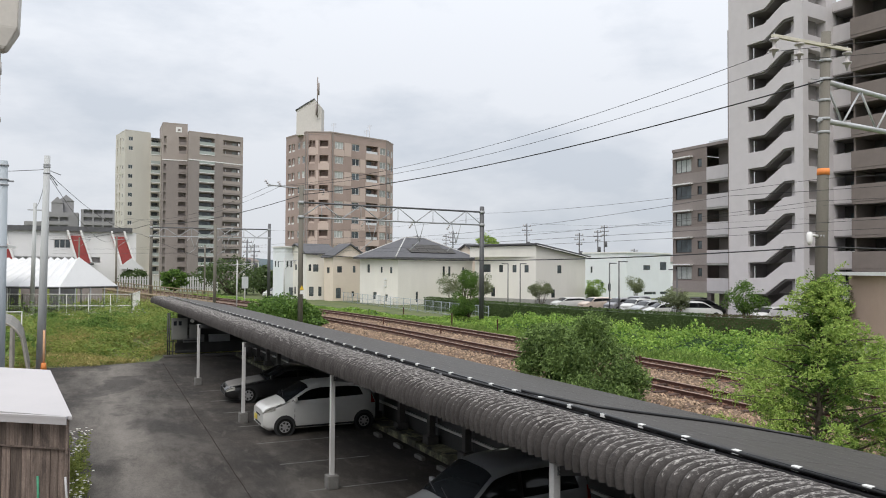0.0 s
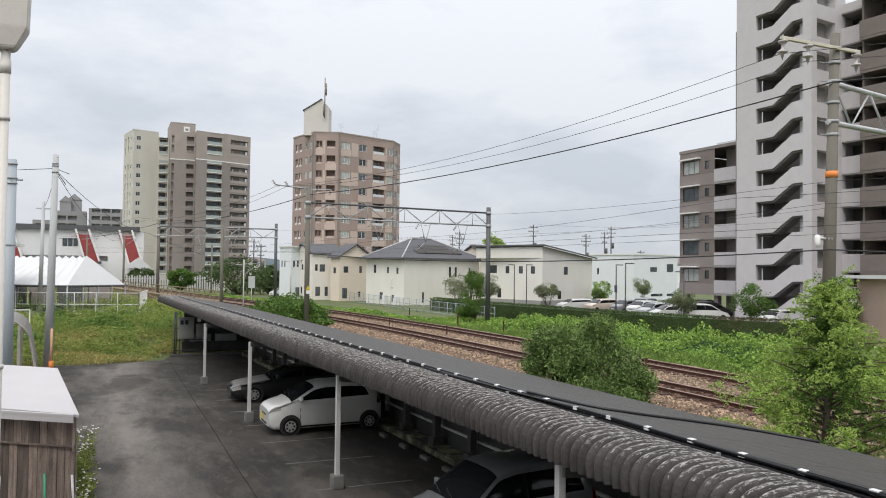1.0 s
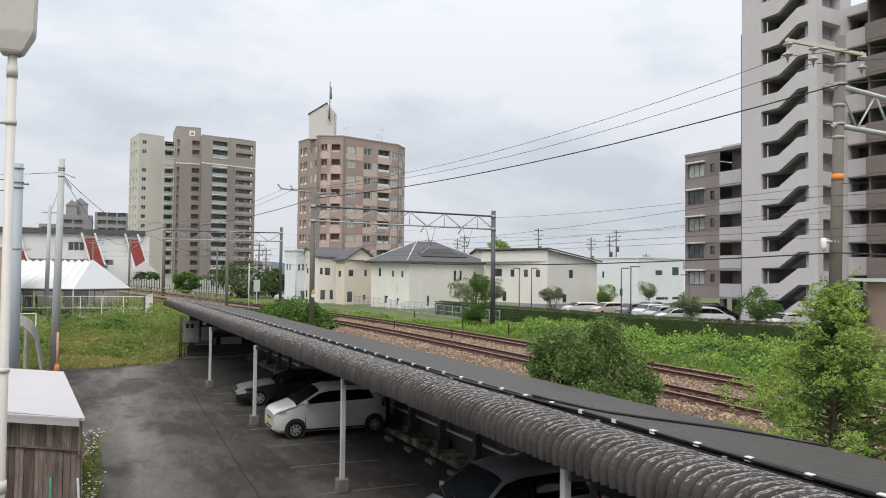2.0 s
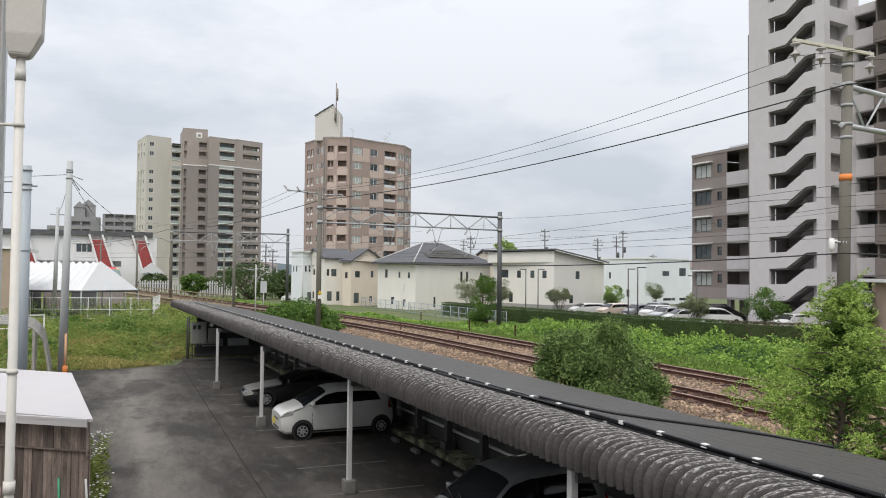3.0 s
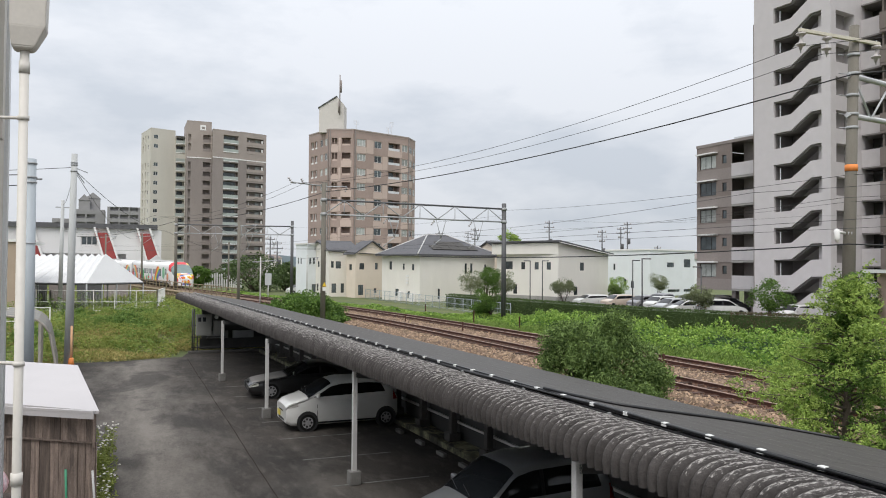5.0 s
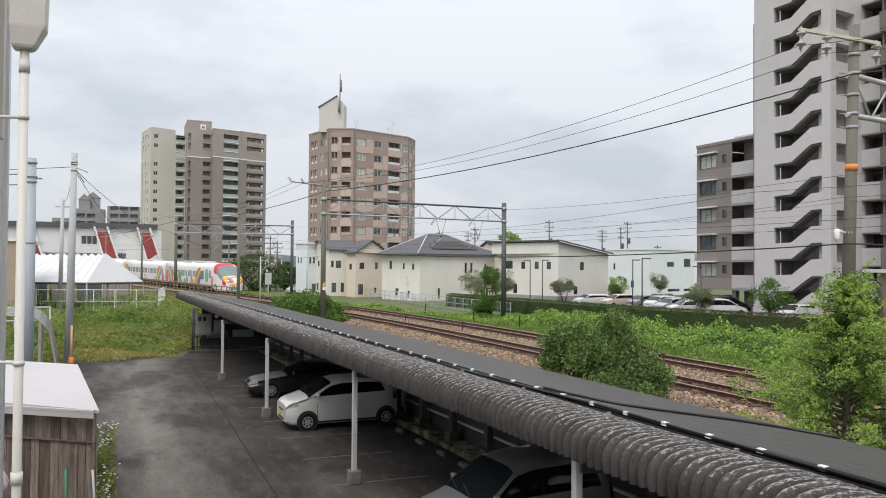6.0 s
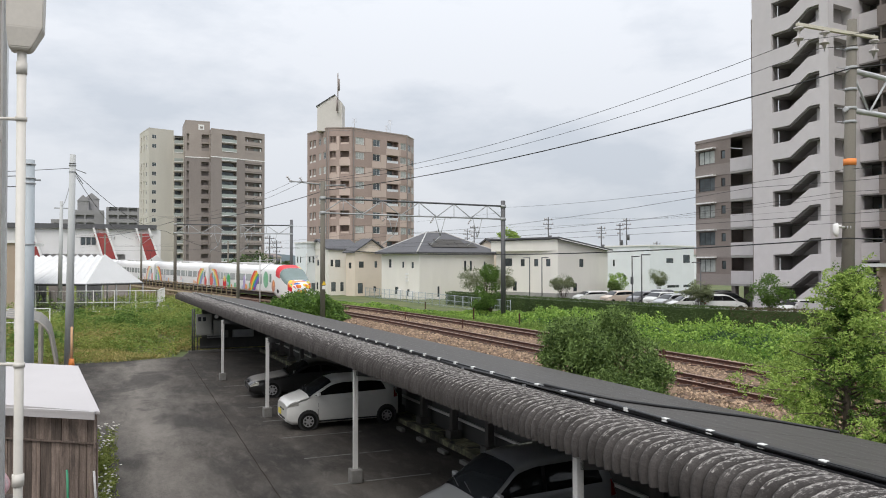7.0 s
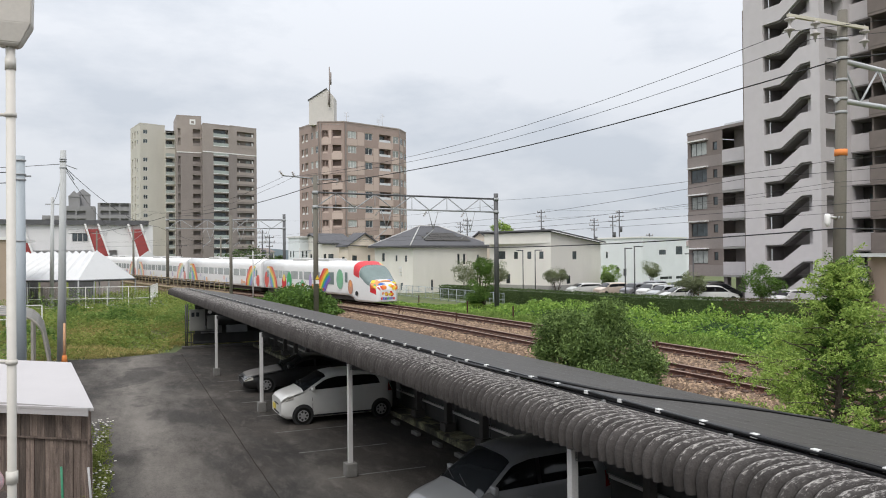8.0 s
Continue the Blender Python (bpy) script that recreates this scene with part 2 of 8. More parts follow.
def ground_z(s, y=0.0):
    """The ground's height s metres beside the far track; the plot beyond the car park climbs to the railway's level."""
    up = 0.7 * min(1.0, max(0.0, (y - 54) / 17))
    side = 1.0 if -11 < s < 6 else max(0.0, 1 - (s - 6) / 10 if s > 0 else 1 + (s + 11) / 3)
    return max(up, track_z(s) + rise(y) * side) if s < -5.9 else track_z(s) + rise(y) * side


def track_z(s):
    prof = [(-12.5, 0.0), (-9.5, 0.3), (-6.6, 0.62), (-5.9, 0.7), (2.1, 0.7), (3.2, 0.5), (5, 0.42), (60, 0.42)]
    if s <= prof[0][0]:
        return 0.0
    for (a, za), (b, zb) in zip(prof, prof[1:]):
        if s <= b:
            return za + (zb - za) * (s - a) / (b - a)
    return prof[-1][1]


def on_ground(x, y):
    return ground_z(x - track_x(min(y, 330)), y)


S_STEPS = [-2500, -400, -100, -40, -25, -18, -15, -12.5, -11, -9.5, -8, -6.6, -5.9, -3, 0, 2.1, 3.2, 5, 8, 14, 25, 40, 60, 100, 400, 2500]
Y_STEPS = [-300, -100, -40, -20, -10] + [k * 4 for k in range(0, 40)] + [170, 200, 250, 330, 600, 1500, 4000]
ground = part("ground", sheet(S_STEPS, Y_STEPS, lambda s, y: (track_x(min(y, 330)) + s, y, ground_z(s, y) - 0.02)), EARTH)
tagged(ground, "weedy green and brown earth beside the railway", "ground", kind="structure")

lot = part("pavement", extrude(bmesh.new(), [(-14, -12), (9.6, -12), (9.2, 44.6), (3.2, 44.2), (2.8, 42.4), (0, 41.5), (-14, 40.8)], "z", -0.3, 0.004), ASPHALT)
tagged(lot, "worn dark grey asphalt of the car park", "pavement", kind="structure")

# ballast beds, rails, sleepers
bed = part("track_bed", sheet([-6.6, -5.7, -4.45, -4.35, -3.25, -3.15, -2.4, -1.9, -1.4, -0.65, -0.55, 0.55, 0.65, 1.4, 2.3], [-60 + 3 * k for k in range(0, 110)],
           lambda s, y: (track_x(y) + s, y, {-6.6: 0.6, -4.35: 0.77, -3.25: 0.77, -1.9: 0.88, -0.55: 0.77, 0.55: 0.77, 2.3: 0.5}.get(s, 0.86) + rise(y))), BALLAST)
tagged(bed, "rusty brown crushed stone ballast under the tracks", "ballast", kind="structure")


def rail_run(offset, bm_foot, bm_head):
    ys = [-50 + 2.5 * k for k in range(0, 125)]
    for bm, prof in ((bm_foot, [(-0.075, 0.84), (0.075, 0.84), (0.02, 0.88), (0.02, RAIL - 0.05), (0.04, RAIL - 0.04), (0.04, RAIL - 0.014), (-0.04, RAIL - 0.014), (-0.04, RAIL - 0.04), (-0.02, RAIL - 0.05), (-0.02, 0.88)]),
                     (bm_head, [(-0.04, RAIL - 0.014), (0.04, RAIL - 0.014), (0.034, RAIL), (-0.034, RAIL)])):
        rings = []
        for y in ys:
            c, h = track_x(y), heading(y)
            rings.append([bm.verts.new((c + (offset + u) * math.cos(h), y - (offset + u) * math.sin(h), z + rise(y))) for u, z in prof])
        for r, q in zip(rings, rings[1:]):
            for k in range(len(prof)):
                bm.faces.new((r[k], r[(k + 1) % len(prof)], q[(k + 1) % len(prof)], q[k]))


for centre, label in ((0.0, "far"), (-3.8, "near")):
    track = thing("railway_track", pose(0, 0, 0), "rusty narrow-gauge railway track with worn bright rail tops", "track", "tracks")
    for side in (-0.535, 0.535):
        foot, head = bmesh.new(), bmesh.new()
        rail_run(centre + side, foot, head)
        r = part("rail", foot, RUST, track, "rust-brown steel rail")
        part("rail_head", head, RAILTOP, r, "worn shiny rail top")

sleeper_mesh = None
for centre in (0.0, -3.8):
    for k in range(150):
        y = 9.0 + 0.62 * k
        h = heading(y)
        m = pose(track_x(y) + centre * math.cos(h), y - centre * math.sin(h), rise(y), 0, 0, -math.degrees(h))
        if sleeper_mesh is None:
            sleeper_mesh = part("sleeper", bx(-1.05, -0.1, 0.74, 1.05, 0.1, 0.9, bevel=0.01), SLEEPER, bed)
            sleeper_mesh.matrix_basis = m
        else:
            again("sleeper", sleeper_mesh, bed, m)


def stones():
    r = np.random.RandomState(3)
    v, f = ([], []), ([], [])
    for k in range(34000):
        y = 10 + 55 * r.uniform() ** 1.4
        s = r.uniform(-6.5, 2.2)
        size = r.uniform(0.03, 0.075)
        z = 0.86 if -5.7 < s < 1.4 else (0.86 - (s - 1.4) * 0.4 if s >= 1.4 else 0.86 + (s + 5.7) * 0.29)
        c = np.array([track_x(y) + s, y, z + 0.005 + rise(y)])
        o = r.normal(size=(6, 3)) * 0.25
        base = np.array([(1, 0, 0), (-1, 0, 0), (0, 1, 0), (0, -1, 0), (0, 0, 0.8), (0, 0, -0.8)]) + o
        q = 1 if min(abs(s), abs(s + 3.8)) < 0.95 else 0
        n = len(v[q])
        v[q].extend((c + base * size).tolist())
        f[q].extend((n + a, n + b, n + e) for a, b, e in ((0, 2, 4), (2, 1, 4), (1, 3, 4), (3, 0, 4), (2, 0, 5), (1, 2, 5), (3, 1, 5), (0, 3, 5)))
    for q, mt, label in ((0, STONE, "loose brown and grey ballast stones"), (1, STAINED, "rust-stained ballast stones between the rails")):
        me = bpy.data.meshes.new("ballast_stones")
        me.from_pydata(v[q], [], f[q])
        me.materials.append(mt)
        tagged(new("ballast_stones", me), label, "ballast", kind="stuff")


STONE = mat("ballast_stone", (0.32, 0.228, 0.155), 0.95, vary=0.3, scale=2, fine=20, bump=0.2, island=0.65)
STAINED = mat("rust_stained_stone", (0.15, 0.085, 0.058), 0.95, vary=0.3, scale=2, fine=20, bump=0.2, island=0.6)
stones()

# ---- carport ----
LEAN = math.atan(0.04)          # the carport turns a little to the left of the y axis
CP = pose(0, 0, 0, 0, 0, math.degrees(LEAN))
carport = thing("carport", CP, "long weathered corrugated cement carport with solar panels on its roof", "carport")
CY0, CY1 = 1.0, 53.0
PITCH, STEPS = 0.15, 12
# the curved eave sheet, from its lower lip up and over to the roof
EAVE = [(5.2, 2.6), (5.19, 2.66), (5.185, 2.72), (5.19, 2.78), (5.21, 2.835), (5.25, 2.885), (5.31, 2.925), (5.39, 2.95), (5.53, 2.968), (5.74, 2.965), (6.0, 2.925), (6.2, 2.87)]


def eave_sheet(first, last):
    """One sheet of corrugated cement, slightly out of line with its neighbours."""
    rr = random.Random(first)
    dz, du = rr.uniform(-0.006, 0.006), rr.uniform(-0.006, 0.006)

    def at(k, j):
        u, z = EAVE[k]
        u2, z2 = EAVE[min(k + 1, len(EAVE) - 1)]
        u1, z1 = EAVE[max(k - 1, 0)]
        nx, nz = -(z2 - z1), (u2 - u1)
        l = math.hypot(nx, nz)
        t = 2 * (j % STEPS) / STEPS - 1
        w = 0.125 * (1 - t * t) ** 0.5 - 0.07
        y = CY0 + (first + j / STEPS) * PITCH
        w += 0.008 * noise.noise((u * 5, (first + j // STEPS) * 3.7, 3.0)) - (0.012 if j == 0 else 0)
        if k == 0:
            z += 0.022 * noise.noise((0.0, (first + j // STEPS) * 5.3, 7.0))
        return (u + du + w * nx / l, y, z + dz + w * nz / l)

    bm = sheet(range(len(EAVE)), range((last - first) * STEPS + 1), at)
    for f in bm.faces:
        f.smooth = False
    return part("eave_sheet", bm, CEMENT, carport, "mossy grey corrugated eave sheet")


TOTAL = int((CY1 - CY0) / PITCH)
for k in range(0, TOTAL, 6):
    eave_sheet(k, min(k + 6, TOTAL))


def roof_z(u):
    return 2.86 - (u - 6.1) * 0.172


part("roof_sheet", extrude(bmesh.new(), [(6.12, 2.83), (9.8, roof_z(9.8) - 0.06), (9.8, roof_z(9.8) - 0.1), (6.12, 2.79)], "y", CY0, CY1), CEMENT, carport)
PURLIN = mat("dark_steel_purlin", (0.07, 0.07, 0.072), 0.7, 0.2, vary=0.2)
for u in (5.6, 7.3, 8.9):
    z = min(2.68, roof_z(u) - 0.14)
    part("purlin", bx(u - 0.04, CY0, z - 0.1, u + 0.04, CY1, z), PURLIN, carport)
for py, pu in ((7.8, 5.4), (16.35, 5.4), (24.5, 5.17), (33.0, 5.1)):
    p = part("post", bx(pu - 0.05, py - 0.05, 0.0, pu + 0.05, py + 0.05, 2.5, bevel=0.008), POSTGREY, carport, "grey painted steel post")
    part("footing", bx(pu - 0.13, py - 0.135, 0, pu + 0.13, py + 0.135, 0.31, bevel=0.025), OLDCON, p, "concrete footing")
    part("rafter", extrude(bmesh.new(), [(pu, 2.5), (9.5, 2.02), (9.5, 1.9), (pu, 2.36)], "y", py - 0.05, py + 0.05), PURLIN, carport)
OLDPOST = mat("dark_timber_post", (0.09, 0.085, 0.08), 0.85, vary=0.25, scale=3)
for k in range(20):
    py = 2.5 + k * 2.05
    p = part("back_post", bx(8.95, py - 0.09, 0, 9.13, py + 0.09, 2.15, bevel=0.01), OLDPOST, carport, "dark weathered back post")
    part("footing", bx(8.86, py - 0.17, 0, 9.2, py + 0.17, 0.34, bevel=0.02), OLDPOST, p)
# front edge of the solar array
part("edge_rail", bx(6.20, CY0, 2.90, 6.25, CY1, 2.945, bevel=0.006), BLACK, carport)
part("edge_rail", bx(6.235, CY0, 2.955, 6.29, CY1, 3.005, bevel=0.006), BLACK, carport)
CLAMPWHITE = mat("white_clamp", (0.7, 0.7, 0.68), 0.5, vary=0.06)
clamp = foot = None
for k in range(int((CY1 - CY0) / 0.72)):
    y0 = CY0 + 0.45 + k * 0.72
    if clamp is None:
        clamp = part("clamp", bx(-0.03, -0.042, -0.02, 0.03, 0.042, 0.026, bevel=0.004), CLAMPWHITE, carport, "white panel clamp")
        clamp.matrix_basis = Matrix.Translation((6.245, y0, 2.985))
    else:
        again("clamp", clamp, carport, Matrix.Translation((6.245, y0, 2.985)))
    if k % 3 == 0:
        if foot is None:
            foot = part("mount_foot", box(bx(-0.05, -0.035, 0, 0.05, 0.035, 0.05, bevel=0.006), -0.02, -0.02, 0.05, 0.02, 0.02, 0.09), STEEL_MOUNT, carport, "steel mounting foot")
            foot.matrix_basis = Matrix.Translation((6.16, y0 + 0.25, 2.875))
        else:
            again("mount_foot", foot, carport, Matrix.Translation((6.16, y0 + 0.25, 2.875)))
PANELLINE = mat("panel_busbar", (0.13, 0.125, 0.115), 0.45, vary=0.1)
TILT = Matrix.Rotation(math.atan(0.172), 4, "Y")
cell = None
for j in range(int((CY1 - CY0) / 1.44)):
    y0 = CY0 + 0.05 + j * 1.44
    for i in range(4):
        m = Matrix.Translation((6.29, y0, 2.965)) @ TILT @ Matrix.Translation((i * 0.905, 0, 0))
        if cell is None:
            cell = part("solar_panel", bx(0.004, 0.006, 0, 0.901, 1.434, 0.035, bevel=0.004), PANEL, carport, "dark grey solar panel")
            cell.matrix_basis = m
            bars = bmesh.new()
            for q in range(2):
                box(bars, 0.22 + q * 0.45, 0.01, 0.0352, 0.232 + q * 0.45, 1.43, 0.0362)
            line = part("busbar", bars, PANELLINE, cell)
        else:
            again("busbar", line, again("solar_panel", cell, carport, m), Matrix())
# a black cable that crosses the panels
cab = [(u, y, 2.985 - (u - 6.29) * 0.172) for u, y in ((6.25, 9.9), (6.34, 9.3), (6.49, 8.98), (6.73, 8.68), (7.25, 8.55), (7.95, 8.53), (8.71, 8.48), (9.31, 8.28), (9.75, 7.94), (9.88, 7.72))]
part("cable", tube(bmesh.new(), [(u, y, z + 0.035) for u, y, z in cab], 0.022, 8), BLACK, carport, "thick black cable over the panels")
for d in (0.03, -0.03, 0.06):
    part("cable", tube(bmesh.new(), [(6.2 + d * 0.3, 13 + d * 9, 2.96), (6.24 + d, 9.4, 2.985), (6.25 + d * 0.5, 8.5, 3.0), (6.22, 5.0, 2.985), (6.2, 2, 2.98)], 0.016, 6), BLACK, carport)

# fence behind the cars, kerb, wheel stops, parking lines
PANELDARK = mat("dark_fence_sheet", (0.05, 0.05, 0.048), 0.7, vary=0.3, scale=1.5, streak=(1, 1, 0.3))
MOSS = mat("mossy_kerb", (0.4, 0.39, 0.24), 0.95, vary=0.6, scale=1.4, fine=20, bump=0.6, dark=(0.09, 0.09, 0.04))
patches(MOSS, (0.045, 0.042, 0.035), 1.7, 0.4, 0.55, 0.95)
bf = thing("back_fence", CP, "dark sheet fence at the back of the carport", "fence")
for k in range(22):
    part("fence_sheet", bx(9.3, 1 + k * 2.0, 0.02, 9.34, 2.97 + k * 2.0, 1.75), PANELDARK, bf)
for z in (0.55, 1.1):
    part("rail", bx(9.22, 1, z, 9.28, 44.9, z + 0.06), POSTGREY, bf)
kb = thing("kerb", CP, "mossy concrete kerb along the back of the bays", "kerb")
for k in range(21):
    part("kerb_stone", bx(8.62, 1 + k * 2.0, 0.0, 8.8, 2.98 + k * 2.0, 0.17 + 0.03 * math.sin(k * 2.3), bevel=0.02), MOSS, kb)
part("soil", bx(8.8, 1, 0.0, 9.3, 43, 0.12), MOSS, kb)
stop = None
for k, y in enumerate((13.6, 15.1, 16.6, 17.9, 19.3, 20.8, 23.9, 25.4, 27.5, 29.6)):
    m = CP @ Matrix.Translation((8.25, y, 0.004))
    if stop is None:
        stop = tagged(part("wheel_stop", box(bx(-0.06, -0.22, 0, 0.06, 0.22, 0.1, bevel=0.015), -0.062, -0.15, 0.035, 0.062, 0.15, 0.065), OLDCON), "short grey concrete wheel stop", "wheel stop", "wheel stops")
        stop.matrix_basis = m
    else:
        copy_thing(stop, m)
LINE = mat("worn_white_line", (0.17, 0.17, 0.16), 0.85, vary=0.5, scale=3, fine=40, bump=0.1, dark=(0.055, 0.055, 0.053))
for k in range(9):
    y = 11.6 + k * 2.48
    tagged(part("parking_line", bx(4.9 - 0.04 * y, y - 0.032, 0.0045, 7.2 - 0.04 * y, y + 0.032, 0.008), LINE), "worn white parking line on asphalt", "line", kind="structure")
tagged(part("drain_joint", extrude(bmesh.new(), [(2.975 + 0.006 * math.sin(k * 0.4) + 0.006 * math.sin(k * 1.7), 6 + k * 0.5) for k in range(72)] + [(2.997 + 0.006 * math.sin(k * 0.4) + 0.006 * math.sin(k * 1.9 + 1), 6 + k * 0.5) for k in range(71, -1, -1)], "z", 0.0045, 0.0075), mat("tar_joint", (0.05, 0.044, 0.038), 1.0, vary=0.3, spec=0.0)), "dark tar joint in the asphalt", "joint", kind="structure")

# storage corner at the far end
METERBOX = mat("grey_cabinet", (0.22, 0.22, 0.205), 0.6, vary=0.12, scale=1)
ew = thing("end_wall", CP, "dark sheet wall closing the far end of the carport", "wall")
part("sheet", bx(5.75, 44.6, 0.2, 9.3, 44.68, 2.3), PANELDARK, ew)
part("sill", bx(4.95, 43.6, 0.0, 9.3, 43.9, 0.13, bevel=0.02), OLDPOST, ew)
part("low_sheet", bx(5.6, 44.2, 0.16, 9.3, 44.24, 0.75), PANELDARK, ew)
for y0, y1 in ((6.0, 7.1), (7.35, 8.5)):
    part("shelf_box", bx(y0, 43.95, 0.75, y1, 44.2, 1.15, bevel=0.01), mat("pale_crate", (0.28, 0.29, 0.3), 0.6), ew)
mc = thing("meter_cabinet", CP @ Matrix.Translation((5.1, 43.6, 0)), "grey metal switch cabinet on a rack", "cabinet")
cabx = part("body", bx(0.25, 0, 0.95, 1.05, 0.35, 2.1, bevel=0.01), METERBOX, mc)
part("door", bx(0.29, -0.02, 1.0, 0.66, 0.0, 2.05, bevel=0.004), METERBOX, cabx)
part("door", bx(0.68, -0.02, 1.0, 1.02, 0.0, 2.05, bevel=0.004), METERBOX, cabx)
for u in (0.33, 0.58):
    part("meter_window", bx(u, -0.03, 1.72, u + 0.16, -0.021, 1.95), GLASS, cabx)
part("body", bx(1.15, 0, 1.0, 1.75, 0.3, 1.75, bevel=0.01), METERBOX, mc)
part("meter", tube(bmesh.new(), [(1.3, 0.1, 1.95), (1.3, -0.05, 1.95)], 0.1, 14), CLAMPWHITE, mc, "round white meter")
for u in (0.05, 0.14):
    part("conduit", tube(bmesh.new(), [(u, 0.1, 0), (u, 0.1, 2.4)], 0.035, 8), PURLIN, mc)
for z in (0.3, 0.85, 1.5):
    part("rack_bar", bx(0, 0.08, z, 1.8, 0.12, z + 0.05), PURLIN, mc)
for u in (0.3, 1.7):
    part("rack_leg", bx(u, 0.1, 0, u + 0.05, 0.15, 1.2), PURLIN, mc)

# ---- buildings ----
TILE_BROWN = mat("brown_tile", (0.36, 0.275, 0.24), 0.75, vary=0.14, scale=0.35, fine=6, bump=0.1, streak=(1, 1, 0.25))
TILE_PALE = mat("pale_tile", (0.54, 0.43, 0.375), 0.75, vary=0.1, scale=0.35, fine=6, bump=0.1, streak=(1, 1, 0.25))
TAUPE = mat("taupe_tile", (0.275, 0.238, 0.222), 0.8, vary=0.14, scale=0.3, fine=5, bump=0.1, streak=(1, 1, 0.25))
TAUPE_PALE = mat("pale_taupe_tile", (0.36, 0.31, 0.28), 0.8, vary=0.12, scale=0.3, fine=5, bump=0.1)
CREAM = mat("cream_tile", (0.58, 0.55, 0.49), 0.8, vary=0.1, scale=0.3, fine=5, bump=0.1, streak=(1, 1, 0.25))
GREYTILE = mat("lilac_grey_tile", (0.55, 0.52, 0.525), 0.8, vary=0.06, scale=0.35, fine=1.5, bump=0.02, streak=(1, 1, 0.3))
# Darker grey than the tiles, for stair interiors and slab undersides.
SOFFIT = mat("soffit_grey", (0.26, 0.24, 0.235), 0.9, vary=0.15, scale=0.6)
BROWNLOW = mat("umber_tile", (0.215, 0.178, 0.16), 0.8, vary=0.12, scale=0.5, fine=6, bump=0.1)
STUCCO = mat("ivory_stucco", (0.78, 0.75, 0.69), 0.85, vary=0.07, scale=0.6, fine=25, bump=0.2, streak=(1, 1, 0.3))
STUCCO_WARM = mat("buff_stucco", (0.74, 0.645, 0.54), 0.85, vary=0.07, scale=0.6, fine=25, bump=0.2)
STUCCO_WHITE = mat("white_stucco", (0.74, 0.77, 0.785), 0.85, vary=0.06, scale=0.5, fine=25, bump=0.2)
ROOFTILE = mat("slate_roof", (0.1, 0.1, 0.108), 0.7, vary=0.2, scale=1.5, fine=12, bump=0.3)
BALGREEN = mat("green_balcony_glass", (0.37, 0.41, 0.385), 0.4, vary=0.12, scale=0.5)
WINDOW = mat("window_glass", (0.09, 0.11, 0.12), 0.12, vary=0.5, scale=0.5, fine=1, bump=0, rand=0.6)
CURTAIN = mat("curtained_glass", (0.42, 0.44, 0.42), 0.25, vary=0.3, scale=0.9, fine=3, bump=0, rand=0.3)
PINK = mat("salmon_wall", (0.46, 0.33, 0.26), 0.85, vary=0.1, scale=0.6)
REDPAINT = mat("faded_red", (0.34, 0.06, 0.055), 0.7, vary=0.2, scale=0.8)


def frame_of(p0, p1, z=0.0):
    """A wall's own space: x along it from p0 to p1, z up, y inwards; and its length."""
    d = Vector((p1[0] - p0[0], p1[1] - p0[1], 0))
    return pose(p0[0], p0[1], z, 0, 0, math.degrees(math.atan2(d.y, d.x))), d.length


def panel_wall(bm, m, w, h, holes):
    """A wall w by h with openings (u0, v0, u1, v1, depth), each a niche of that depth."""
    us = sorted({0.0, w} | {round(v, 4) for q in holes for v in (q[0], q[2])})
    vs = sorted({0.0, h} | {round(v, 4) for q in holes for v in (q[1], q[3])})
    verts = {}

    def vert(u, v, y=0.0):
        k = (round(u, 4), round(v, 4), round(y, 4))
        if k not in verts:
            verts[k] = bm.verts.new(m @ Vector(k[:1] + (k[2], k[1])))
        return verts[k]

    for i in range(len(us) - 1):
        for j in range(len(vs) - 1):
            cu, cv = (us[i] + us[i + 1]) / 2, (vs[j] + vs[j + 1]) / 2
            if any(q[0] < cu < q[2] and q[1] < cv < q[3] for q in holes):
                continue
            bm.faces.new((vert(us[i], vs[j]), vert(us[i + 1], vs[j]), vert(us[i + 1], vs[j + 1]), vert(us[i], vs[j + 1])))
    for u0, v0, u1, v1, d in holes:
        c = [(u0, v0), (u1, v0), (u1, v1), (u0, v1)]
        o = [bm.verts.new(m @ Vector((u, 0, v))) for u, v in c]
        b = [bm.verts.new(m @ Vector((u, d, v))) for u, v in c]
        for k in range(4):
            bm.faces.new((o[k], o[(k + 1) % 4], b[(k + 1) % 4], b[k]))
        bm.faces.new(b)
    bmesh.ops.remove_doubles(bm, verts=bm.verts[:], dist=0.0005)
    return bm


WINDOWS = {}


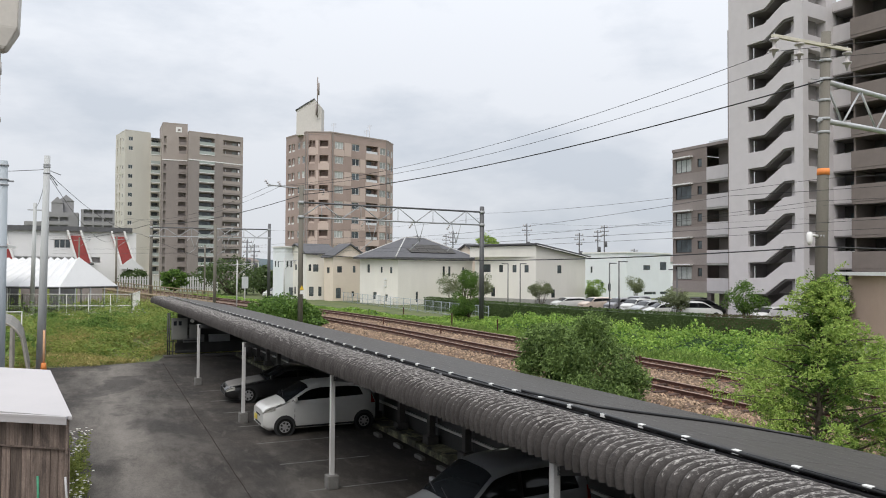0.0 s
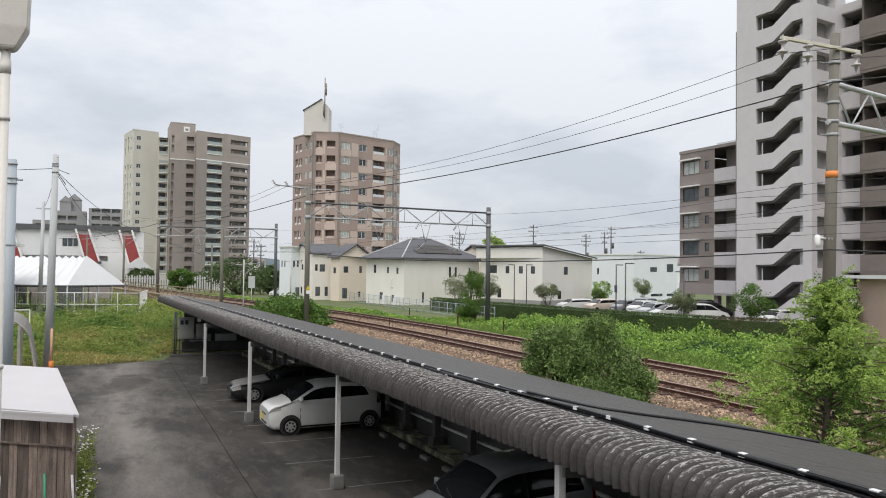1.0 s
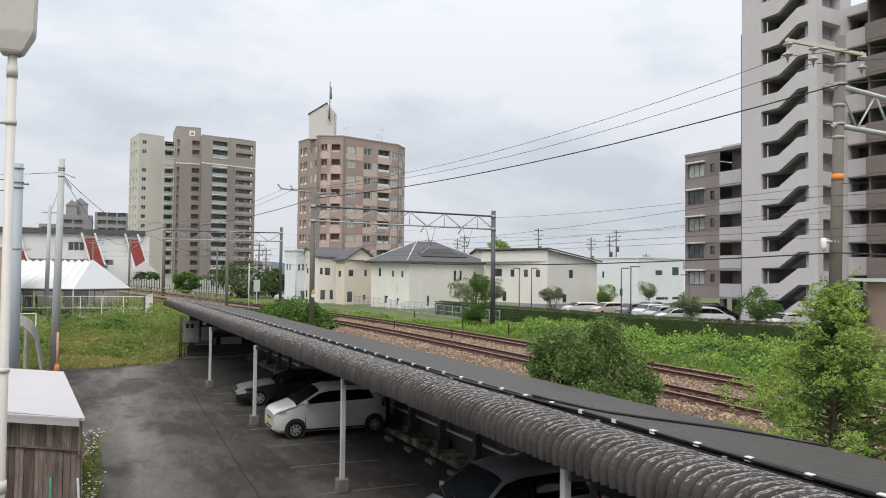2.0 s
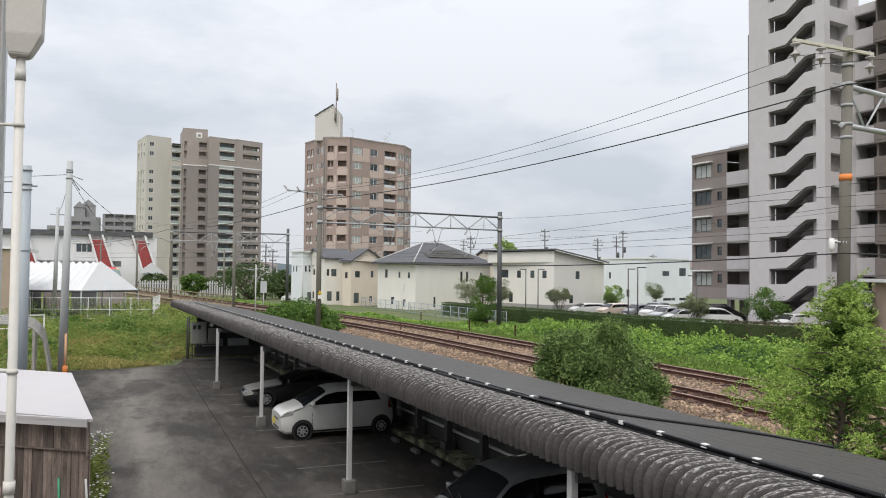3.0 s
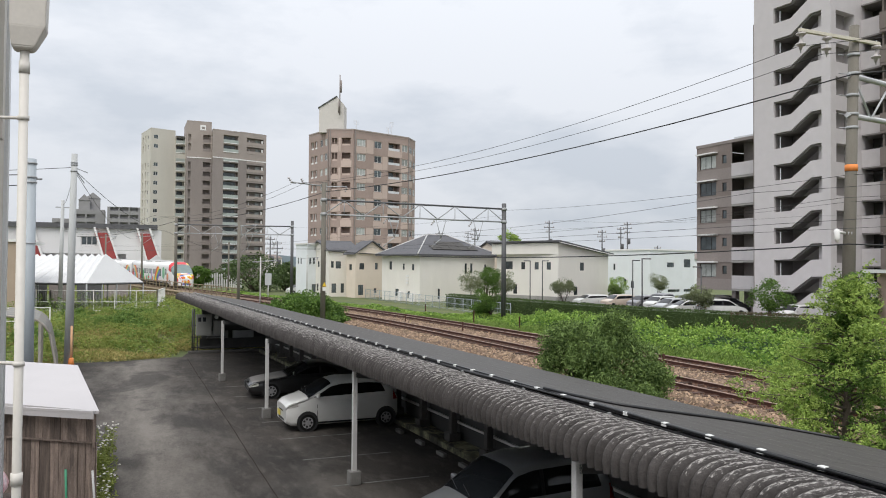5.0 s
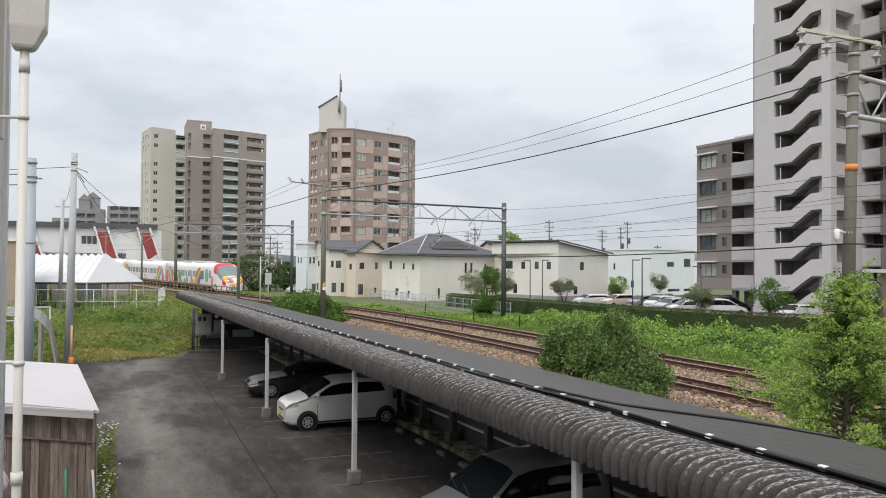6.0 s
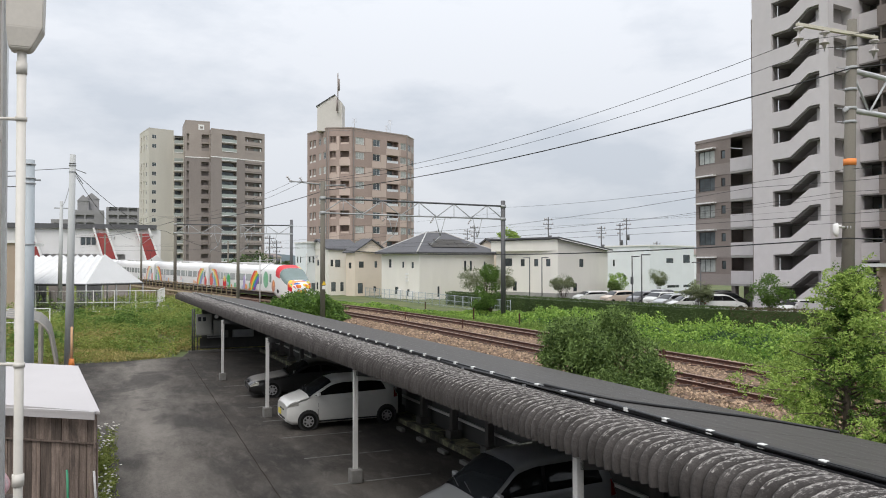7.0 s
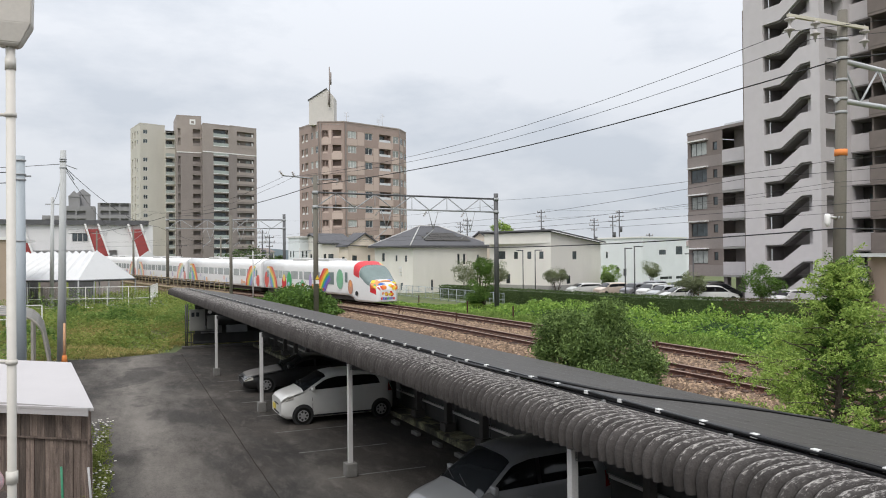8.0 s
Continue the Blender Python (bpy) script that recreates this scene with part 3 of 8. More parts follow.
def window(parent, m, u, v, w, h, depth=0.12, bars=1, frame_mat=None, glass=None):
    """A framed window with its pane, its lower corner at (u, v) of a wall's space m."""
    frame_mat, glass = frame_mat or ALU, glass or WINDOW
    key = (round(w, 2), round(h, 2), bars, frame_mat.name, glass.name)
    place = m @ Matrix.Translation((u, depth - 0.05, v))
    if key not in WINDOWS:
        bm = bmesh.new()
        t = 0.06
        box(bm, 0, 0, 0, w, 0.045, t)
        box(bm, 0, 0, h - t, w, 0.045, h)
        box(bm, 0, 0, t, t, 0.045, h - t)
        box(bm, w - t, 0, t, w, 0.045, h - t)
        bmesh.ops.remove_doubles(bm, verts=bm.verts[:], dist=0.0005)
        wd = part("window", bm, frame_mat, parent)
        sash = [part("glazing_bar", bx(w * (k + 1) / (bars + 1) - 0.03, 0.002, t, w * (k + 1) / (bars + 1) + 0.03, 0.043, h - t), frame_mat, wd) for k in range(bars)]
        pn = part("pane", bx(t - 0.02, 0.018, t - 0.02, w - t + 0.02, 0.03, h - t + 0.02), glass, wd)
        WINDOWS[key] = (wd, pn, sash)
        wd.matrix_basis = place
        return wd
    wd, pn, sash = WINDOWS[key]
    o = again("window", wd, parent, place)
    again("pane", pn, o, Matrix())
    for b in sash:
        again("glazing_bar", b, o, Matrix())
    return o


RAILS = {}


def plate(parent, name, material, m, u, v, w, h, y0, y1):
    """A flat panel in a wall's space."""
    key = (name, round(w, 2), round(h, 2), round(y1 - y0, 3), material.name)
    place = m @ Matrix.Translation((u, y0, v))
    if key not in RAILS:
        RAILS[key] = part(name, bx(0, 0, 0, w, y1 - y0, h), material, parent)
        RAILS[key].matrix_basis = place
        return RAILS[key]
    return again(name, RAILS[key], parent, place)


def roof_slab(corners, z0, z1):
    bm = bmesh.new()
    return extrude(bm, corners, "z", z0, z1)


# pink-brown apartment tower with a pent tower and a mast
def brown_tower():
    H, FL = 31.5, 2.93
    c = [(34.5, 156.3), (36.6, 147.6), (41.0, 145.8), (54.2, 150.6), (57.2, 154.6), (52, 166), (38, 166)]
    tower = thing("apartment_tower", pose(0, 0, 0), "pink-brown tiled apartment tower with paler chequered panels", "apartment building")
    plans = {0: [(1.0, 2.2, "n"), (2.6, 3.8, "n"), (5.2, 6.2, "w"), (7.1, 8.2, "w")], 1: [(0.5, 1.6, "n"), (2.5, 4.2, "b")],
             2: [(0.9, 3.0, "w"), (5.2, 7.0, "w"), (8.8, 11.8, "b"), (12.3, 13.9, "w")], 3: [(0.8, 2.6, "w"), (3.4, 4.8, "w")]}
    for k in range(len(c)):
        p0, p1 = c[k], c[(k + 1) % len(c)]
        m, w = frame_of(p0, p1)
        holes, wins = [], []
        for f in range(10):
            z = H - 3.0 - f * FL
            for u0, u1, kind in plans.get(k, []):
                if u1 > w - 0.1:
                    continue
                if kind == "w":
                    holes.append((u0, z, u1, z + 1.35, 0.15))
                    wins.append((u0, z, u1 - u0, 1.35))
                elif kind == "n":
                    holes.append((u0, z - 0.2, u1, z + 1.4, 0.8))
                else:
                    holes.append((u0, z - 0.1, u1, z + 1.45, 1.3))
        bm = panel_wall(bmesh.new(), m, w, H, holes)
        part("wall", bm, TILE_BROWN, tower)
        for i, (u, v, ww, hh) in enumerate(wins):
            window(tower, m, u, v, ww, hh, 0.13, 2 if ww > 1.8 else 1, WHITE, CURTAIN if (i * 7 + k) % 3 else WINDOW)
        for f in range(10):
            z = H - 3.0 - f * FL
            for i, (u0, u1, kind) in enumerate(plans.get(k, [])):
                if u1 > w - 0.1:
                    continue
                if kind == "n":
                    plate(tower, "balcony_rail", WHITE if k == 0 else TILE_PALE, m, u0 + 0.03, z - 0.18, u1 - u0 - 0.06, 0.34, 0.1, 0.16)
                    plate(tower, "niche_post", WHITE if k == 0 else TILE_BROWN, m, (u0 + u1) / 2 - 0.06, z + 0.16, 0.12, 1.2, 0.1, 0.16)
                if kind == "b" and u1 - u0 <= 2:
                    plate(tower, "balcony_rail", TILE_PALE, m, u0 + 0.03, z - 0.08, u1 - u0 - 0.06, 0.35, 0.08, 0.12)
                if kind == "b" and u1 - u0 > 2:
                    plate(tower, "balcony_rail", ALU, m, u0 + 0.05, z - 0.1, u1 - u0 - 0.1, 0.5, 0.06, 0.1)
                    plate(tower, "balcony_door", WINDOW, m, u0 + 0.6, z - 0.05, 1.6, 1.4, 1.2, 1.28)
                if (f + i) % 2 == 0 and k in (1, 2, 3):
                    plate(tower, "tile_panel", TILE_PALE, m, u0 - 0.2, z - 1.42, u1 - u0 + 0.4, 1.3, -0.03, 0.02)
                elif k in (1, 2) and i:
                    g = plans[k][i - 1][1]
                    plate(tower, "tile_panel", TILE_PALE, m, g + 0.25, z - 1.3, max(0.3, u0 - g - 0.5), 2.7, -0.025, 0.02)
    part("roof", roof_slab(c, H - 0.5, H - 0.42), CONCRETE, tower)
    for k, u in ((1, 0.1), (2, 0.25), (2, 14.0), (0, 8.6)):
        m, w = frame_of(c[k], c[k + 1])
        plate(tower, "rain_pipe", TAUPE, m, u, 0.5, 0.22, H - 0.6, -0.16, -0.02)
    for k in range(len(c)):
        m, w = frame_of(c[k], c[(k + 1) % len(c)])
        plate(tower, "coping", TAUPE_PALE, m, 0, H - 0.02, w, 0.22, -0.08, 0.25)
    mm, _ = frame_of((34.9, 149.2), (39.6, 147.2))
    pent = part("pent_tower", extrude(bmesh.new(), [(0, 0), (4.9, 0), (4.9, 5.6), (3.5, 7.1), (0, 4.9)], "y", 0, 4.0, mm @ Matrix.Translation((0, 0, H - 0.42))), mat("pale_render", (0.6, 0.57, 0.53), 0.85, vary=0.08), tower)
    part("pent_roof", extrude(bmesh.new(), [(-0.2, 4.8), (3.5, 7.12), (3.5, 7.3), (-0.2, 4.97)], "y", -0.2, 4.2, mm @ Matrix.Translation((0, 0, H - 0.42))), ROOFTILE, pent)
    part("mast", tube(tube(tube(bmesh.new(), [(38.5, 147.0, H + 3.0), (38.5, 147.0, H + 10.9)], 0.11), [(38.75, 147.0, H + 7.4), (38.75, 147.0, H + 9.8)], 0.16), [(38.3, 147.0, H + 3.4), (38.3, 147.0, H + 5.6)], 0.15), TAUPE, tower, "grey steel antenna mast")
    for ax, ay, ah in ((50.5, 150.5, 3.0), (50.0, 151.2, 2.0), (42.3, 148.5, 2.4)):
        a = tube(bmesh.new(), [(ax, ay, H - 0.42), (ax, ay, H + ah)], 0.045, 6)
        for q in range(4):
            tube(a, [(ax - 0.5, ay, H + ah - 0.25 * q), (ax + 0.5, ay, H + ah - 0.25 * q)], 0.02, 4)
        part("antenna", a, POSTGREY, tower)


brown_tower()


# taupe and cream tower of sixteen storeys, far off
def taupe_tower():
    FL = 2.98
    tower = thing("apartment_tower", pose(0, 0, 0), "tall taupe and cream apartment tower with green balconies", "apartment building")
    blocks = [
        ([(4.2, 276), (6.8, 262.4), (14.4, 265.2), (14.4, 276)], 48.6, CREAM,
         {0: [(2.0, 3.4, "n"), (6, 7.4, "n"), (9.6, 11.0, "w")], 1: [(1.0, 2.4, "w")]}),
        ([(14.4, 264.6), (17.6, 264.9), (17.6, 276), (14.4, 276)], 46.6, CREAM, {0: [(0.2, 3.0, "g")]}),
        ([(17.6, 258.9), (25.2, 259.0), (25.2, 273), (17.6, 273)], 51.2, TAUPE, {0: [(0.4, 1.2, "n"), (5.0, 7.3, "b")], 3: [(3, 4.5, "w")]}),
        ([(25.2, 254.9), (34.0, 257.6), (34.0, 273), (25.2, 273)], 48.4, TAUPE, {0: [(3.6, 8.7, "g")], 3: [(14.2, 16.2, "b")]}),
        ([(34.0, 257.9), (43.2, 261.4), (41.5, 273), (34.0, 273)], 48.6, TAUPE, {0: [(2.6, 8.9, "p")]}),
    ]
    for c, H, material, plans in blocks:
        for k in range(4):
            m, w = frame_of(c[k], c[(k + 1) % 4])
            holes, doors, wins, rails = [], [], [], []
            for f in range(15):
                z = 47.6 - 2.4 - f * FL
                for u0, u1, kind in plans.get(k, []):
                    u1 = min(u1, w - 0.15)
                    if kind == "w":
                        holes.append((u0, z, u1, z + 1.3, 0.15))
                        wins.append((u0, z, u1 - u0, 1.3))
                    else:
                        holes.append((u0, z - 0.75, u1, z + 1.65, {"n": 0.6, "g": 1.5, "b": 1.2, "p": 1.5}[kind]))
                        rails.append((u0, z - 0.75, u1 - u0, kind))
            low = panel_wall(bmesh.new(), m, w, 39.3, [q for q in holes if q[3] < 39.0])
            part("wall", low, material, tower)
            high = panel_wall(bmesh.new(), m @ Matrix.Translation((0, 0, 39.3)), w, H - 39.3, [(a, b - 39.3, cc, d - 39.3, e) for a, b, cc, d, e in holes if b > 39.3])
            part("wall", high, TAUPE_PALE if material == TAUPE else material, tower)
            for u, v, ww, hh in wins:
                window(tower, m, u, v, ww, hh, 0.13, 1, WHITE)
            for u, v, ww, kind in rails:
                if kind == "g":
                    plate(tower, "balcony_panel", BALGREEN, m, u, v, ww, 0.95, -0.05, 0.03)
                    plate(tower, "balcony_slab", WHITE, m, u, v - 0.22, ww, 0.2, -0.15, 0.05)
                    plate(tower, "balcony_door", WINDOW, m, u + 0.5, v + 0.1, ww - 1.0, 2.1, 1.35, 1.45)
                elif kind == "p":
                    plate(tower, "balcony_rail", TAUPE_PALE, m, u, v, ww, 0.95, -0.04, 0.08)
                    plate(tower, "balcony_door", CURTAIN, m, u + 3.9, v + 0.1, 1.7, 2.0, 1.35, 1.45)
                    plate(tower, "partition", WHITE, m, u + ww - 0.75, v + 0.96, 0.6, 1.0, 0.3, 0.36)
                    plate(tower, "partition", WHITE, m, u + 1.2, v + 0.96, 0.3, 0.9, 1.0, 1.06)
                elif kind == "b":
                    plate(tower, "balcony_rail", TAUPE, m, u, v, ww, 0.9, -0.02, 0.08)
        part("roof", roof_slab(c, H - 0.4, H - 0.3), CONCRETE, tower)
        if material == TAUPE:
            m, w = frame_of(c[0], c[1])
            plate(tower, "string_course", WHITE, m, 0, 39.15, w, 0.3, -0.1, 0.05)
    m, w = frame_of((17.6, 258.9), (25.2, 259.0))
    plate(tower, "rooftop_emblem", WHITE, m, 4.0, 48.3, 1.8, 1.7, -0.06, 0.0)
    plate(tower, "emblem_inset", TAUPE, m, 4.5, 48.7, 0.9, 0.7, -0.1, -0.06)


taupe_tower()


# grey stair tower and the gallery block behind it
def stair_tower():
    FL, W = 2.80, 7.4
    tower = thing("stair_tower", pose(0, 0, 0), "lilac-grey tiled stair tower with zigzag open flights", "apartment building")
    m, w = frame_of((52.75, 53.6), (53.75, 46.42))
    H = 37.0
    base = 0.42
    part("wall", extrude(bmesh.new(), [(0, 0), (2.02, 0), (2.02, 0.25), (0, 0.25)], "z", base, H, m), GREYTILE, tower)
    part("wall", extrude(bmesh.new(), [(6.58, 0), (W, 0), (W, 0.25), (6.58, 0.25)], "z", base, H, m), GREYTILE, tower)
    for f in range(-1, 12):
        z = 2.79 + f * FL
        lo = [(2.02, z), (3.72, z + 0.06), (5.58, z + 1.37), (6.58, z + 1.41)]
        hi = [(u, v + 1.42) for u, v in lo]
        p = [(u, max(v, base)) for u, v in lo + hi[::-1]]
        if f < 0:
            p = [(2.02, base), (6.58, base), *hi[:0:-1], (2.02, hi[0][1])]
        part("parapet", extrude(bmesh.new(), p, "y", 0.0, 0.2, m), GREYTILE, tower, "zigzag tiled parapet")
        flight = [(2.05, z - 0.1), (3.72, z - 0.08), (5.58, z + 1.22), (6.55, z + 1.25), (6.55, z + 1.45), (5.58, z + 1.42), (3.72, z + 0.12), (2.05, z + 0.1)]
        if z > 0.6:
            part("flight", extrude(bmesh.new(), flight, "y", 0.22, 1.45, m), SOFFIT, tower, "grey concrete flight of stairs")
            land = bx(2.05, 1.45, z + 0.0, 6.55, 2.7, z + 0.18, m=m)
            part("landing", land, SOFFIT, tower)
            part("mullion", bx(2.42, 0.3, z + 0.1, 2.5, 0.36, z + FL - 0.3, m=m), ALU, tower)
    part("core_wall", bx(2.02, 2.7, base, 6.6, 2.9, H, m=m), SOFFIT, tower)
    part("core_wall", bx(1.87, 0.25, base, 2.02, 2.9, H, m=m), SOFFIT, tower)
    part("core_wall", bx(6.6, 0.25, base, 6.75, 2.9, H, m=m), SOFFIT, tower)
    # the return, with a row of openings
    m2, w2 = frame_of((53.77, 46.27), (58.6, 46.9))
    holes = [(0.75, 2.55 + f * FL, 3.35, 4.1 + f * FL, 1.6) for f in range(0, 12)]
    part("wall", panel_wall(bmesh.new(), m2 @ Matrix.Translation((0, 0.002, base)), w2, H - base, [(a, b - base, c, d - base, e) for a, b, c, d, e in holes]), GREYTILE, tower)
    m3, w3 = frame_of((58.0, 54.3), (52.75, 53.6))
    part("wall", bx(0, 0, base, w3, 0.25, H, m=m3), GREYTILE, tower)
    part("wall", bx(0.25, 4.2, base, 7.0, 4.45, H, m=m), GREYTILE, tower)
    part("roof", bx(0, 0, H, W, 4.2, H + 0.2, m=m), CONCRETE, tower)
    # Dark brown strip set back beside the tower's left edge.
    part("duct", bx(-1.1, 1.3, base, -0.02, 2.3, 27.6, m=m), TAUPE, tower, "dark brown vertical strip")


stair_tower()


def gallery_block():
    FL = 2.8
    b = thing("apartment_block", pose(0, 0, 0), "grey apartment block with open access galleries and dark balconies", "apartment building")
    m, w = frame_of((58.0, 47.0), (59.6, 30.0))
    front = mat("dark_taupe_front", (0.2, 0.168, 0.152), 0.8, vary=0.12, scale=0.4, fine=2, bump=0.03)
    for f in range(0, 10):
        z = 2.3 + f * FL
        plate(b, "gallery_parapet", GREYTILE, m, -0.2, z, 2.55, 1.48 if f < 9 else 0.75, 0.0, 0.18)
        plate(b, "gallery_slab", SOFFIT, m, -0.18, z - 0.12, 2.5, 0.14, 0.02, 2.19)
        if f < 9:
            plate(b, "balcony_parapet", front, m, 2.37, z - 0.02, 14.4, 1.42, -0.9, -0.72)
            plate(b, "balcony_slab", front, m, 2.37, z - 0.26, 14.4, 0.22, -0.88, 2.0)
            for u in (3.4, 7.2, 11.0):
                plate(b, "balcony_door", WINDOW, m, u, z, 2.4, 2.1, 2.1, 2.18)
            plate(b, "gallery_door", WINDOW, m, 0.4, z + 0.05, 0.9, 2.0, 2.12, 2.18)
            plate(b, "balcony_divider", front, m, 6.6, z + 0.02, 0.12, 2.4, -0.7, 2.1)
    plate(b, "pier", front, m, 2.36, 0.42, 0.16, 27.6, -0.5, 2.2)
    # Deep shade of the galleries is put into this near-black wall colour.
    part("wall", bx(-0.2, 2.2, 0.42, 17, 10, 28.1, m=m), mat("shade_dark_gallery_wall", (0.09, 0.083, 0.08), 0.6, vary=0.2, scale=0.5), b)
    part("roof", bx(2.36, -1.2, 28.1, 17.2, 10.2, 28.5, m=m), front, b, "dark overhanging roof slab")
    part("wall", bx(-0.5, 1.0, 0.42, -0.2, 2.2, 28.1, m=m), GREYTILE, b)


gallery_block()


def umber_block():
    """The five-storey block with canopied windows and open balconies."""
    FL = 2.82
    b = thing("apartment_block", pose(0, 0, 0), "five-storey umber apartment block with white window canopies", "apartment building")
    m, w = frame_of((56.13, 65.12), (56.31, 60.17))
    H, base = 17.5, 0.42
    holes, wins = [], []
    for f in range(5):
        z = 3.9 + f * FL
        holes += [(0.45, z, 2.75, z + 1.38, 0.16), (3.6, z + 0.35, 4.2, z + 1.2, 0.16)]
        wins += [(0.45, z, 2.3, 1.38, 2), (3.6, z + 0.35, 0.6, 0.85, 0)]
    part("wall", panel_wall(bmesh.new(), m @ Matrix.Translation((0, 0, 3.0)), w, H - 3.0, [(a, p - 3.0, c, q - 3.0, e) for a, p, c, q, e in holes]), BROWNLOW, b)
    for k, (u, v, ww, hh, n) in enumerate(wins):
        window(b, m, u, v, ww, hh, 0.14, n, BLACK, CURTAIN if k % 4 == 0 else WINDOW)
        if n:
            plate(b, "window_canopy", WHITE, m, u - 0.2, v + hh + 0.12, ww + 0.45, 0.13, -0.45, 0.0)
            plate(b, "spandrel", TAUPE, m, 0.0, v - 1.3, 4.9, 1.15, -0.04, 0.02)
    mb, wb = frame_of((56.31, 60.17), (56.49, 54.98))
    for f in range(5):
        z = 2.7 + f * FL
        plate(b, "balcony_parapet", GREYTILE, mb, 0.02, z + 0.1, 5.2, 1.3, -0.12, 0.08)
        plate(b, "balcony_slab", CONCRETE, mb, 0.0, z - 0.12, 5.2, 0.2, -0.1, 1.6)
        plate(b, "balcony_door", WINDOW, mb, 2.0, z + 0.1, 2.6, 2.0, 1.5, 1.58)
    part("wall", bx(0, 1.6, 3.0, wb, 7, H, m=mb), TAUPE, b)
    part("wall", bx(0, 1.6, base, wb, 1.9, 3.0, m=mb), TAUPE, b)
    part("wall", bx(0.0, 0.5, 3.0, 0.25, 9, H - 0.1, m=m), BROWNLOW, b)
    part("wall", bx(0.3, 8.7, 0.42, 6, 9, H - 0.1, m=m), BROWNLOW, b)
    part("floor_slab", bx(0.0, 0.1, 2.7, 5.2, 9, 3.0, m=m), SOFFIT, b)
    for u, v in ((0.2, 0.3), (4.6, 0.3), (2.4, 5)):
        part("pillar", bx(u, v, base, u + 0.5, v + 0.5, 2.7, m=m), TAUPE, b)
    part("roof", bx(-0.05, -0.05, H, 12, 9, H + 0.3, m=m), TAUPE, b)
    part("roof_rail", bx(4.9, 0.3, H + 0.3, 10, 0.34, H + 0.55, m=m), ALU, b)


umber_block()

# ---- houses beyond the railway ----
def hip_house():
    h = thing("house", pose(0, 0, 0), "two-storey ivory house with a hipped slate roof and roof panels", "house", "houses beyond the tracks")
    c = [(30.9, 95.6), (33.35, 88.1), (45.5, 92.1), (43.0, 99.6)]
    base, H = 0.42, 6.35
    plans = {0: [(1.6, 4.35, 0.55, 1.05), (4.4, 4.35, 0.4, 0.75), (6.3, 4.3, 0.45, 0.75), (2.9, 1.0, 0.7, 0.9), (5.4, 0.75, 0.5, 0.9)],
             1: [(7.4, 3.9, 0.4, 1.3), (8.4, 3.9, 0.4, 1.3), (10.9, 4.0, 0.35, 1.1), (2.9, 0.7, 0.35, 1.3)], 2: [], 3: []}
    for k in range(4):
        m, w = frame_of(c[k], c[(k + 1) % 4])
        part("wall", panel_wall(bmesh.new(), m @ Matrix.Translation((0, 0, base)), w, H - base, [(u, v - base, u + a, v + b - base, 0.12) for u, v, a, b in plans[k]]), STUCCO, h)
        for u, v, a, b in plans[k]:
            window(h, m, u, v, a, b, 0.1, 0, BLACK)
    mx, my = sum(p[0] for p in c) / 4, sum(p[1] for p in c) / 4
    e = [(mx + (x - mx) * 1.12, my + (y - my) * 1.12, H - 0.05) for x, y in c]
    d = Vector((c[2][0] - c[1][0], c[2][1] - c[1][1], 0)).normalized()
    r0, r1 = Vector((mx, my, 8.95)) - d * 2.0, Vector((mx, my, 8.95)) + d * 1.2
    bm = bmesh.new()
    v = [bm.verts.new(p) for p in e] + [bm.verts.new(r0), bm.verts.new(r1)] + [bm.verts.new((x, y, z - 0.18)) for x, y, z in e]
    for q in ((0, 1, 4), (1, 2, 5, 4), (2, 3, 5), (3, 0, 4, 5), (0, 6, 7, 1), (1, 7, 8, 2), (2, 8, 9, 3), (3, 9, 6, 0), (6, 9, 8, 7)):
        bm.faces.new([v[i] for i in q])
    roof = part("roof", bm, ROOFTILE, h, "dark slate hipped roof")
    hip = tube(bmesh.new(), [e[1], r0], 0.09, 6)
    tube(hip, [r0, r1], 0.09, 6)
    tube(hip, [r1, e[2]], 0.09, 6)
    tube(hip, [e[0], r0], 0.09, 6)
    part("hip_cap", hip, POSTGREY, roof)
    n = (Vector(e[2]) - Vector(e[1])).cross(r0 - Vector(e[1])).normalized()
    u = (Vector(e[2]) - Vector(e[1])).normalized()
    up = n.cross(u).normalized()
    o = Vector(e[1]) + n * 0.06
    for i in range(5):
        for j in range(2):
            a = o + u * (3.2 + i * 1.55) + up * (1.1 + j * 1.05)
            if j and i in (0, 4):
                continue
            bm = bmesh.new()
            q = [bm.verts.new(p) for p in (a, a + u * 1.5, a + u * 1.5 + up, a + up, a + n * 0.05, a + u * 1.5 + n * 0.05, a + u * 1.5 + up + n * 0.05, a + up + n * 0.05)]
            for f in ((0, 1, 2, 3), (4, 5, 6, 7), (0, 1, 5, 4), (1, 2, 6, 5), (2, 3, 7, 6), (3, 0, 4, 7)):
                bm.faces.new([q[i2] for i2 in f])
            part("roof_panel", bm, PANEL, roof)
    m, w = frame_of(c[0], c[1])
    for k in range(3):
        part("vent_hood", bx(5.2, -0.1, 2.6 + 0.42 * k, 5.7, 0, 2.85 + 0.42 * k, m=m), WHITE, h)
    part("outdoor_unit", bx(6.3, -0.5, 0.42, 7.1, -0.1, 1.3, bevel=0.02, m=m), WHITE, h)
    part("outdoor_unit", bx(4.0, -0.45, 0.42, 4.6, -0.1, 1.6, bevel=0.02, m=m), WHITE, h)


hip_house()


